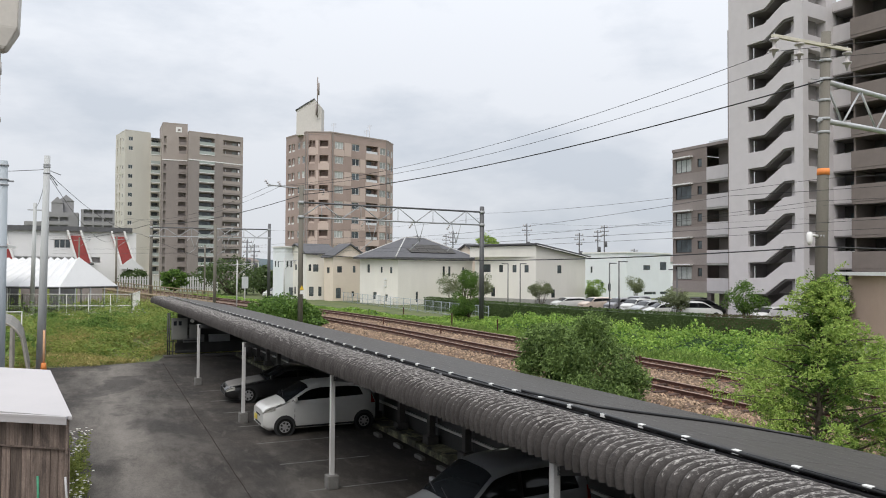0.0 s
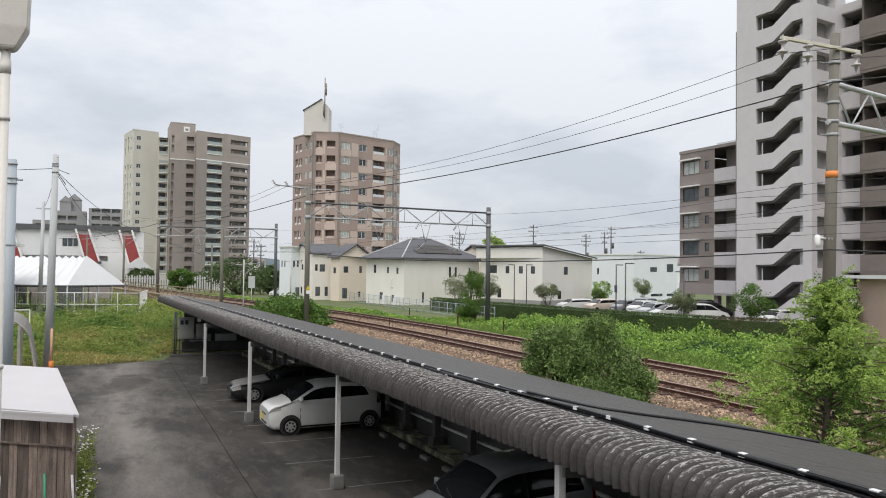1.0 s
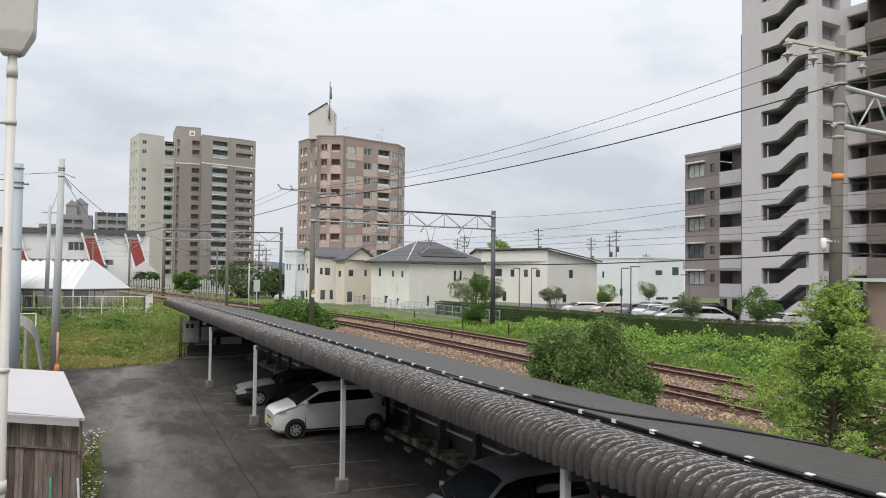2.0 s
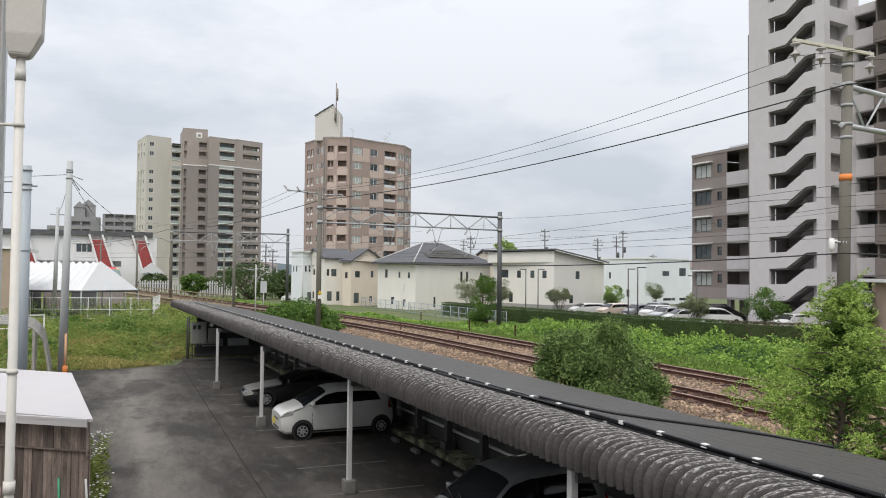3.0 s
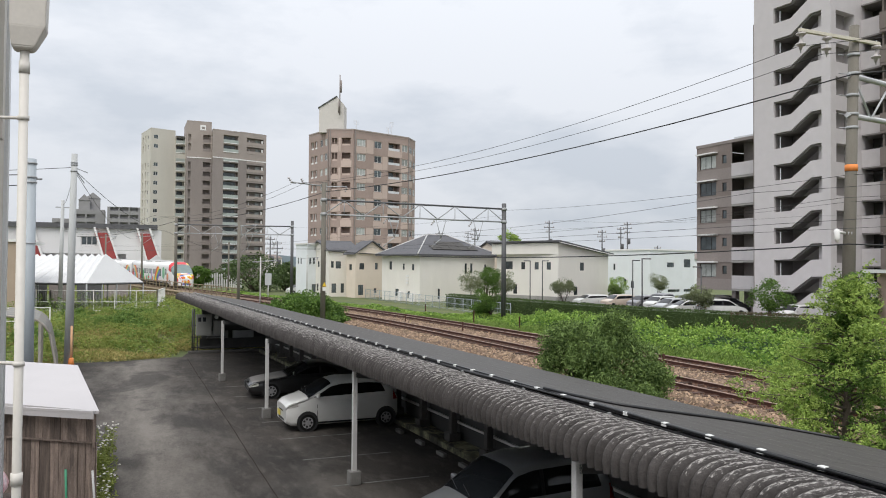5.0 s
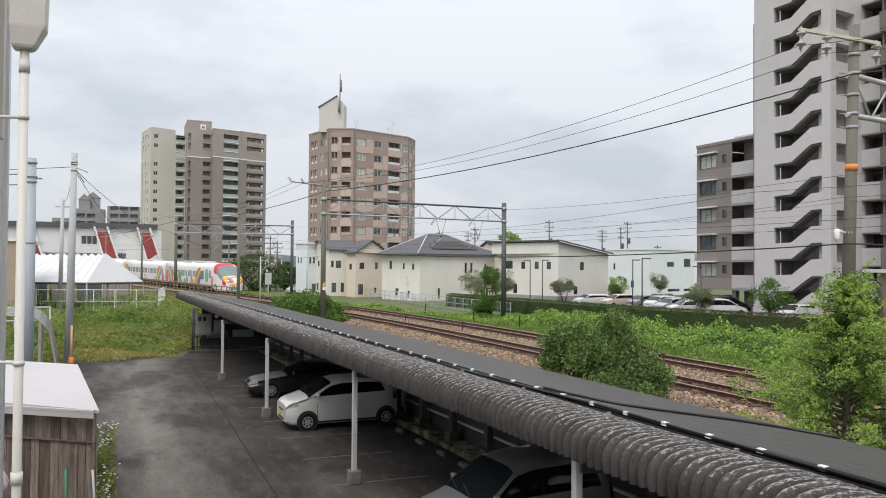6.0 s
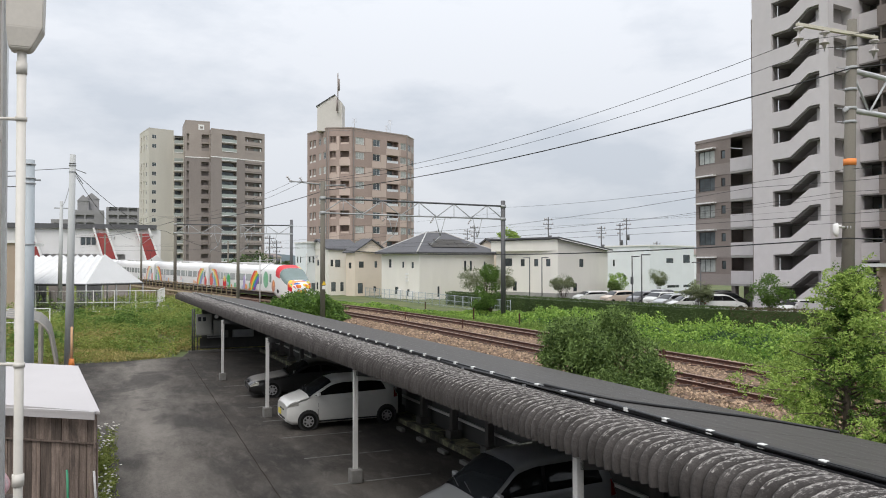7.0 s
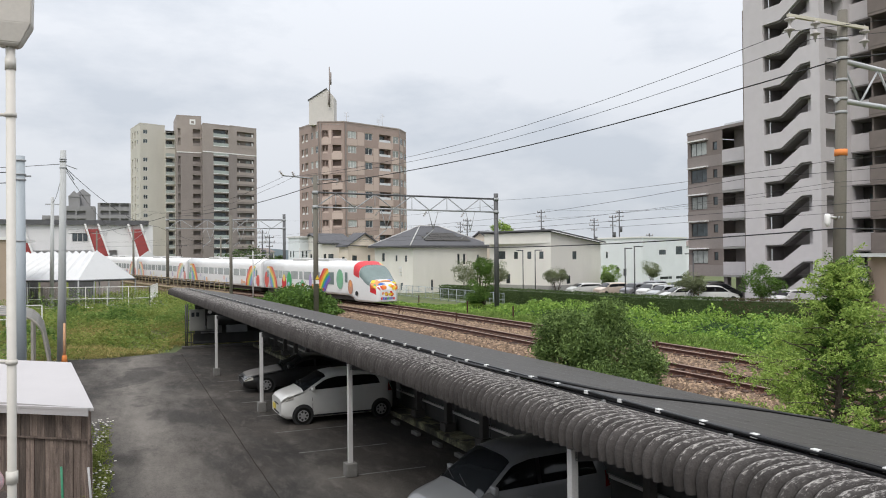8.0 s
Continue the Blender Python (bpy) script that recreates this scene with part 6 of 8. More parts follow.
def shed():
    s = thing("shed", pose(0, 0, 0), "small board-clad shed with a white sheet roof", "shed")
    A, B, C, D = (-0.46, 15.1), (-4.2, 17.8), (-4.9, 23.2), (-1.15, 21.2)
    m, w = frame_of(B, A)
    rr = random.Random(2)
    for row, (z0, z1, y0) in enumerate(((0.0, 1.66, 0.03), (1.62, 2.14, 0.0))):
        u = w
        while u > 0.05:
            bw = rr.uniform(0.15, 0.23)
            part("board", bx(max(0, u - bw + 0.006), y0 + rr.uniform(0, 0.012), z0, u - 0.004, y0 + 0.03, z1 + rr.uniform(-0.015, 0.01), m=m), OLDWOOD, s)
            u -= bw
    part("batten", bx(0, -0.012, 1.63, w, 0.0, 1.66, m=m), OLDWOOD, s)
    m2, w2 = frame_of(A, D)
    u = 0.0
    while u < w2:
        bw = rr.uniform(0.15, 0.23)
        part("board", bx(u, rr.uniform(0.0, 0.012), 0, min(w2, u + bw - 0.008), 0.04, 2.16, m=m2), OLDWOOD, s)
        u += bw
    part("wall", extrude(bmesh.new(), [(-0.52, 15.25), (-4.1, 17.85), (-4.8, 23.1), (-1.2, 21.1)], "z", 0, 2.1), OLDWOOD, s)
    bm = bmesh.new()
    o = [(-0.4, 14.98, 2.18), (-4.3, 17.7, 2.3), (-5.0, 23.4, 2.42), (-1.08, 21.35, 2.25)]
    v = [bm.verts.new(p) for p in o] + [bm.verts.new((x, y, z + 0.05)) for x, y, z in o]
    for q in ((0, 1, 2, 3), (4, 5, 6, 7), (0, 1, 5, 4), (1, 2, 6, 5), (2, 3, 7, 6), (3, 0, 4, 7)):
        bm.faces.new([v[i] for i in q])
    roof = part("roof", bm, SHEETWHITE, s, "white painted roof sheet")
    part("fascia", bx(-0.05, -0.17, 2.1, w + 0.08, -0.15, 2.2, m=m), SHEETWHITE, roof)
    part("flashing", bx(-0.05, -0.155, 2.2, w + 0.08, -0.1, 2.245, m=m @ Matrix.Translation((0, -0.02, 0))), SHEETWHITE, roof)
    c2 = thing("roof_sheet", pose(0, 0, 0), "pale sheet lying behind the shed roof", "sheet")
    part("sheet", bx(-3.2, 21.5, 2.1, -1.15, 22.3, 2.16), mat("cream_sheet", (0.7, 0.66, 0.52), 0.6, vary=0.08), c2)
    part("trestle", bx(-3.0, 21.7, 0, -1.3, 22.1, 2.1), OLDWOOD, c2)


shed()
for k, (x, y, l, mt) in enumerate([(-0.62, 15.0, 1.25, mat("green_stake", (0.05, 0.3, 0.16), 0.5)), (-0.45, 14.95, 1.2, POSTGREY)]):
    st = tube(bmesh.new(), [(x + 0.05 - 0.3 * (1 - k), y - 0.1, 0), (x - 0.3 * (1 - k) - 0.04 * k, y - 0.02, l)], 0.02, 8)
    tagged(part("garden_stake", st, mt), "slim garden stake leaning on the shed", "stake", "garden stakes")
bag = bmesh.new()
bmesh.ops.create_icosphere(bag, subdivisions=3, radius=0.32)
for v in bag.verts:
    v.co.z *= 0.8
    v.co += 0.04 * noise.noise_vector(v.co * 4)
    v.co += Vector((-1.95, 13.6, 1.45))
tagged(part("plastic_bag", bag, mat("pink_and_white_plastic", (0.75, 0.7, 0.7), 0.35, vary=0.5, scale=5, dark=(0.7, 0.2, 0.26))), "crumpled pink and white plastic bag on a crate", "bag")
tagged(part("crate", bx(-2.4, 13.2, 0, -1.55, 14.0, 1.2, bevel=0.02), OLDWOOD), "old wooden crate under a plastic bag", "crate")

# poles beside the car park
GALV = mat("galvanised_tube", (0.38, 0.42, 0.45), 0.6, 0.0, vary=0.12, scale=2, streak=(1, 1, 0.2))
sp = thing("steel_pole", pose(-2.57, 24.9, 0), "thick galvanised steel pole with strap bands", "utility pole")
part("pole", tube(bmesh.new(), [(0, 0, 0), (0, 0, 7.85)], [0.175, 0.145], 20), GALV, sp)
for z in (7.7, 7.3, 7.15, 5.4):
    part("strap", tube(bmesh.new(), [(0, 0, z), (0, 0, z + 0.04)], 0.172, 16), STEEL, sp)
part("eye_bolt", tube(bmesh.new(), [(0.1, 0, 7.28), (0.3, 0, 7.28)], 0.03, 6), STEEL, sp)
lp = thing("utility_pole", pose(-2.45, 40.3, 0), "slender pale concrete pole with an orange guard strip", "utility pole")
PALECON = mat("pale_pole_concrete", (0.45, 0.46, 0.455), 0.85, vary=0.12, scale=1.5, streak=(2, 2, 0.2))
part("pole", tube(bmesh.new(), [(0, 0, -0.05), (0.12, 0, 10.05)], [0.2, 0.13], 16), PALECON, lp)
part("guard_strip", tube(bmesh.new(), [(0.14, -0.14, 0.0), (0.13, -0.13, 1.9)], 0.06, 8), mat("faded_orange_guard", (0.62, 0.36, 0.2), 0.7, vary=0.15), lp, "faded orange plastic guard strip")
part("guard_foot", tube(bmesh.new(), [(0.14, -0.2, 0.0), (0.14, -0.2, 0.4)], [0.15, 0.1], 8), ORANGE, lp)
for z in (9.5, 9.2, 9.6):
    part("pole_band", tube(bmesh.new(), [(0.11, 0, z), (0.11, 0, z + 0.06)], 0.155, 12), STEEL, lp)
part("bracket_arm", beam(beam(bmesh.new(), (0.12, 0, 9.35), (0.55, 0.3, 8.7), 0.025), (0.12, 0, 9.4), (0.7, 0.2, 9.2), 0.02), STEEL, lp)
lp2 = thing("utility_pole", pose(-5.5, 77.9, 0), "slender pale concrete pole beyond the marquee fence", "utility pole")
part("pole", tube(bmesh.new(), [(0, 0, 0.5), (0.1, 0, 10.6)], [0.2, 0.14], 12), PALECON, lp2)
part("cross_arm", bx(-0.5, -0.05, 9.9, 0.7, 0.05, 10.0), STEEL, lp2)
for p, q, s in (((-2.3, 40.4, 9.3), (3.0, 66, 7.5), 0.6), ((-2.3, 40.4, 9.5), (-5.4, 78, 10.2), 0.5), ((-2.4, 40.3, 9.4), (-22, 44, 9.2), 0.4), ((-2.5, 24.9, 7.4), (-18, 26, 7.6), 0.3), ((-2.5, 24.9, 7.1), (-18, 26, 7.2), 0.3),
                ((3.0, 66, 7.5), (12, 77, 5.4), 0.4), ((-2.3, 40.4, 9.2), (1.5, 112, 8.4), 1.2)):
    wire([p, q], s, 0.014)

# garden fence at the left of the car park
gf = thing("bicycle_shelter", pose(0, 0, 0), "curved translucent shelter on weathered metal posts", "shelter")
PATINA = mat("weathered_beige_metal", (0.36, 0.33, 0.29), 0.7, vary=0.25, scale=3)
SHEET = mat("translucent_roof_sheet", (0.55, 0.55, 0.53), 0.4, vary=0.15, scale=1.5, bump=0.03)
SHEET.node_tree.nodes["Principled BSDF"].inputs["Alpha"].default_value = 0.4
arch = [(-4.7, 2.69), (-3.6, 2.56), (-3.34, 2.46), (-3.1, 2.24), (-2.9, 1.9), (-2.62, 0.4), (-2.58, 0.0)]
for k in range(5):
    y = 36 + 1.5 * k
    part("rib", tube(bmesh.new(), [(x - 0.11 * k, y, z) for x, z in arch], 0.05, 8), PATINA, gf)
    part("post", bx(-3.32 - 0.11 * k, y - 0.05, 0, -3.22 - 0.11 * k, y + 0.05, 2.34), PATINA, gf)
for k in range(4):
    y = 36 + 1.5 * k
    bm = bmesh.new()
    g = [[bm.verts.new((x + 0.03 - 0.11 * (k + e), y + 1.5 * e, z + 0.03)) for x, z in arch[:6]] for e in (0, 1)]
    for q in range(5):
        bm.faces.new((g[0][q], g[0][q + 1], g[1][q + 1], g[1][q]))
    bmesh.ops.solidify(bm, geom=bm.faces[:], thickness=0.006)
    part("roof_sheet", bm, SHEET, gf, "translucent plastic sheet")
for x, z in (arch[1], arch[4]):
    part("rail", beam(bmesh.new(), (x, 36, z), (x - 0.44, 42, z), 0.03, 6), PATINA, gf)
wf = thing("garden_fence", pose(0, 0, 0), "low white railing before a tan house", "fence")
for k in range(7):
    part("post", bx(-10 + k * 0.95, 52.8, 0, -9.93 + k * 0.95, 52.87, 2.15), WHITE, wf)
for z in (0.6, 1.3, 2.1):
    part("rail", bx(-10, 52.78, z, -4.25, 52.8, z + 0.06), WHITE, wf)
gable_house([(-28, 69.5), (-7.95, 68.2), (-9.9, 80), (-28, 80)], 6.5, 0, mat("tan_siding", (0.42, 0.33, 0.25), 0.8, vary=0.1, scale=0.6), {0: [(15.5, 2.0, 0.9, 1.9), (15.3, 4.6, 1.0, 1.2)]}, "tan two-storey house with a brown balcony", 0)

# ---- marquee, its fence, the station and the far block ----
CANVAS = mat("white_canvas", (0.64, 0.64, 0.635), 0.6, vary=0.05, scale=0.5, fine=6, bump=0.05)
mq = thing("marquee", pose(0, 0, 0), "large white marquee with a scalloped ridge", "tent")
C, R, L = Vector((-3.3, 77.6, 3.05)), Vector((1.7, 85.6, 2.95)), Vector((-16.5, 86.0, 3.05))
E0v, E1v = Vector((-1.9, 84.0, 5.85)), Vector((-10.2, 88.5, 5.75))
bm = bmesh.new()
n = 26
ridge = [bm.verts.new(E0v.lerp(E1v, k / n) + Vector((0, 0, 0.0 if k % 2 == 0 else -0.3))) for k in range(n + 1)]
eave = [bm.verts.new(C.lerp(L, k / n)) for k in range(n + 1)]
back = [bm.verts.new(R.lerp(Vector((-12, 94, 3.0)), k / n)) for k in range(n + 1)]
for k in range(n):
    bm.faces.new((eave[k], eave[k + 1], ridge[k + 1], ridge[k]))
    bm.faces.new((back[k], ridge[k], ridge[k + 1], back[k + 1]))
bm.faces.new((eave[0], ridge[0], back[0]))
bm.faces.new((eave[-1], back[-1], ridge[-1]))
part("canopy", bm, CANVAS, mq, "white canvas canopy")
for p, q in ((C, R), (C, L)):
    part("edge_beam", beam(bmesh.new(), p + Vector((0, 0, -0.1)), q + Vector((0, 0, -0.1)), 0.1, 4), DARKSTEEL, mq)
for p in [C.lerp(R, k / 4) for k in range(5)] + [C.lerp(L, k / 6) for k in range(1, 7)] + [R.lerp(Vector((-12, 94, 3.0)), k / 4) for k in range(1, 5)]:
    part("post", tube(bmesh.new(), [(p.x, p.y, 0.6), (p.x, p.y, p.z - 0.05)], 0.07, 8), STEEL, mq)
# Shutters are coloured dark to stand for the shade under the canopy.
for k in range(5):
    part("shutter", bx(-13 + k * 2.7, 92.5, 0.65, -10.5 + k * 2.7, 92.6, 2.9), DARKSTEEL if k % 2 else TAUPE, mq)
pf = thing("panel_fence", pose(0, 0, 0), "white mesh fence round the marquee", "fence")
for p, q, k0 in (((-20.0, 83.0), (-6.0, 74.5), 12), ((-6.0, 74.5), (2.6, 72.2), 5), ((2.6, 72.2), (3.6, 80.5), 6)):
    for k in range(k0 + 1):
        x, y = p[0] + (q[0] - p[0]) * k / k0, p[1] + (q[1] - p[1]) * k / k0
        part("post", bx(x - 0.035, y - 0.035, 0.6, x + 0.035, y + 0.035, 2.55), WHITE, pf)
    for z in (0.72, 1.5, 2.5):
        part("rail", beam(bmesh.new(), (*p, z), (*q, z), 0.03, 4), WHITE, pf)
    nn = 70
    for k in range(nn):
        x, y = p[0] + (q[0] - p[0]) * k / nn, p[1] + (q[1] - p[1]) * k / nn
        part("mesh_wire", bx(x - 0.0035, y - 0.0035, 0.72, x + 0.0035, y + 0.0035, 2.5), WHITE, pf)

STNWHITE = mat("station_white", (0.72, 0.71, 0.7), 0.8, vary=0.08, scale=0.2)
sn = thing("station", pose(0, 0, 0), "white station building with faded red wedge-shaped stripes", "station")
part("wall", panel_wall(bmesh.new(), pose(-60, 157, 0), 66, 11.4, [(52.3, 8.3, 55.0, 9.9, 0.3), (44, 5.7, 60, 6.7, 1.5), (30, 8.3, 38, 9.9, 0.3)]), STNWHITE, sn)
m = pose(-60, 157, 0)
for k in range(3):
    window(sn, m, 52.35 + k * 0.88, 8.35, 0.84, 1.5, 0.25, 0, POSTGREY)
part("roof", bx(-60, 156.4, 11.4, 5.5, 175, 12.3), DARKSTEEL, sn, "dark flat roof edge")
part("wall", bx(6.0, 157, 0, 6.25, 175, 11.4), STNWHITE, sn)
for x in (-18.0, -5.5, 1.9):
    q = [(x, 10.6), (x + 2.2, 10.6), (x + 4.1, 5.7), (x + 2.0, 4.6)]
    st = part("red_stripe", extrude(bmesh.new(), q, "y", 156.5, 156.95), REDPAINT, sn, "faded red wedge panel")
    for i, j in ((0, 3), (1, 2)):
        part("stripe_edge", extrude(bmesh.new(), [(q[i][0] - 0.18, q[i][1] + 1.0), (q[i][0] + 0.18, q[i][1] + 1.0), (q[j][0] + 0.18, q[j][1]), (q[j][0] - 0.18, q[j][1])], "y", 156.1, 156.99), WHITE, st)
# A white tent below the right-hand stripe.
part("station_tent", extrude(bmesh.new(), [(3.2, 4.9), (5.3, 6.5), (7.6, 4.5), (3.2, 4.5)], "y", 152, 155), CANVAS, sn)
part("platform_roof", bx(-30, 148, 5.2, -1.0, 156, 5.5), DARKSTEEL, sn)
for k in range(8):
    part("platform_post", bx(-28 + k * 3.6, 150, 0.5, -27.8 + k * 3.6, 150.2, 5.2), POSTGREY, sn)

GREYBLOCK = mat("grey_render", (0.3, 0.295, 0.3), 0.85, vary=0.15, scale=0.2)
fb_ = thing("apartment_block", pose(0, 0, 0), "distant grey apartment block with pyramid roof caps", "apartment building")
for x0, x1, y, h in ((-27, -19, 336, 22.5), (-19, -8, 330, 26), (-7.0, 8, 326, 27)):
    part("wall", panel_wall(bmesh.new(), pose(x0, y, 0), x1 - x0, h, [(1.0 + 3.6 * i, 1.5 + 3.0 * j, 4.0 + 3.6 * i, 3.1 + 3.0 * j, 1.2) for i in range(int((x1 - x0 - 1) / 3.6)) for j in range(int(h / 3))]), GREYBLOCK, fb_)
    part("wall", bx(x0, y + 0.5, h - 0.4, x1, y + 14, h), GREYBLOCK, fb_)
    part("wall", bx(x1 - 0.3, y + 0.02, 0, x1 - 0.02, y + 14, h - 0.5), GREYBLOCK, fb_)
for x, r, y, top in ((-15.4, 2.0, 331, 29.6), (-12.4, 2.6, 333, 30.6)):
    part("lift_house", bx(x - r, y, 26, x + r, y + 4, top), GREYBLOCK, fb_)
    part("pyramid_cap", extrude(bmesh.new(), [(x - r - 0.2, top), (x + r + 0.2, top), (x, top + 2.4)], "y", y - 0.2, y + 4.2), GREYBLOCK, fb_)

# railings beside the curved tracks
RUSTY = mat("rusty_railing", (0.3, 0.24, 0.15), 0.85, 0.2, vary=0.3, scale=2)
for off, y0, y1, ztop, mt in ((-6.2, 76, 160, 2.35, RUSTY), (-9.4, 66, 112, 1.75, RUSTY)):
    rl = thing("trackside_railing", pose(0, 0, 0), "rusty brown railing beside the tracks", "railing", "trackside railings")
    pts = [(track_x(y0 + (y1 - y0) * k / 30) + off, y0 + (y1 - y0) * k / 30) for k in range(31)]
    for z, r in ((ztop, 0.05), (ztop - 0.35, 0.03), (ztop - 0.7, 0.03), (ztop - 1.05, 0.16)):
        part("rail", tube(bmesh.new(), [(x, y, z + rise(y)) for x, y in pts], r, 5), mt, rl)
    for k in range(64):
        y = y0 + (y1 - y0) * k / 63
        part("post", bx(track_x(y) + off - 0.05, y - 0.05, 0.4, track_x(y) + off + 0.05, y + 0.05, ztop + rise(y)), mt, rl)
for k, (x, y, z) in enumerate([(24.0, 62, 1.5), (24.0, 52, 1.5), (24.1, 45, 1.5), (24.0, 38, 1.5), (19.3, 33.5, 1.35), (19.4, 24.4, 1.45), (19.1, 43, 1.4), (18.6, 52, 1.35)]):
    tagged(part("marker_post", bx(x - 0.04, y - 0.04, 0.6, x + 0.04, y + 0.04, z + 0.05, bevel=0.01), RUST), "short rusty marker post beside the rails", "post", "marker posts")
bf2 = thing("platform_fence", pose(0, 0, 0), "pale slatted fence before the station forecourt", "fence")
for k in range(40):
    part("slat", bx(3.0 + k * 0.42, 144.0, 0.5, 3.26 + k * 0.42, 144.06, 3.1 + 0.12 * (k % 3)), POSTGREY, bf2)
for z in (1.2, 2.7):
    part("rail", bx(2.9, 144.07, z, 19.9, 144.13, z + 0.1), POSTGREY, bf2)
sg = thing("sign_post", pose(14.6, 86, 0), "small pale sign on a post", "sign")
part("post", tube(bmesh.new(), [(0, 0, 0.3), (0, 0, 3.6)], 0.05, 8), POSTGREY, sg)
part("board", bx(-0.35, -0.06, 2.6, 0.35, -0.02, 3.9), mat("pale_sign", (0.5, 0.52, 0.52), 0.6, vary=0.1), sg)
nf = thing("chain_fence", pose(0, 0, 0), "grey chain-link fence beyond the tracks", "fence")
for k in range(22):
    y = 58 + k * 1.9
    x = 30.2 - 0.02 * (y - 58)
    part("post", tube(bmesh.new(), [(x, y, 0.4), (x, y, 1.75)], 0.035, 6), GALV, nf)
for z in (0.6, 1.15, 1.7):
    part("rail", beam(bmesh.new(), (30.2, 58, z), (29.4, 98, z), 0.022, 4), GALV, nf)
for k in range(150):
    y = 58 + k * 40 / 150
    part("mesh_wire", bx(30.2 - 0.02 * (y - 58) - 0.005, y - 0.006, 0.45, 30.2 - 0.02 * (y - 58) + 0.005, y + 0.006, 1.7), GALV, nf)

# ---- cars ----
TYRE = mat("tyre_rubber", (0.016, 0.016, 0.016), 0.9, vary=0.2, scale=8, spec=0.15)
RIM = mat("wheel_rim", (0.33, 0.33, 0.335), 0.5, 0.2, vary=0.25, scale=9)
CARGLASS = mat("car_glass", (0.012, 0.014, 0.016), 0.05, vary=0.1, bump=0, spec=0.6)
LAMP = mat("headlamp_glass", (0.45, 0.44, 0.4), 0.1, vary=0.15, bump=0)
PLATE = mat("yellow_plate", (0.62, 0.5, 0.08), 0.5, vary=0.08)
BLACKPLASTIC = mat("black_plastic", (0.02, 0.02, 0.021), 0.6, vary=0.15)


def paint(name, c, rough=0.28):
    m = mat(name, c, rough, vary=0.06, scale=1.2, fine=6, bump=0)
    m.node_tree.nodes["Principled BSDF"].inputs["Coat Weight"].default_value = 0.6
    return m


def loft(rings, smooth=True):
    bm = bmesh.new()
    vs = [[bm.verts.new(p) for p in r] for r in rings]
    n = len(rings[0])
    for a, b in zip(vs, vs[1:]):
        for k in range(n):
            f = bm.faces.new((a[k], a[(k + 1) % n], b[(k + 1) % n], b[k]))
            f.smooth = smooth
    bm.faces.new(vs[0][::-1])
    bm.faces.new(vs[-1])
    return bm


def flat_caps(bm):
    bm.normal_update()
    for f in bm.faces:
        f.smooth = abs(f.normal.y) < 0.5
    return bm


def smooth_at(pts, x):
    for (x0, z0), (x1, z1) in zip(pts, pts[1:]):
        if x <= x1:
            u = (x - x0) / (x1 - x0)
            u = u * u * (3 - 2 * u) * 0.5 + u * 0.5
            return z0 + (z1 - z0) * u
    return pts[-1][1]


def eased(pts, x, w=0.07):
    """A polyline's height at x, rounded over its corners."""
    def at(q):
        for (x0, z0), (x1, z1) in zip(pts, pts[1:]):
            if q <= x1:
                return z0 + (z1 - z0) * (q - x0) / (x1 - x0)
        return pts[-1][1]
    lo, hi = pts[0][0], pts[-1][0]
    return sum(at(min(hi, max(lo, x + w * k / 3))) for k in range(-3, 4)) / 7


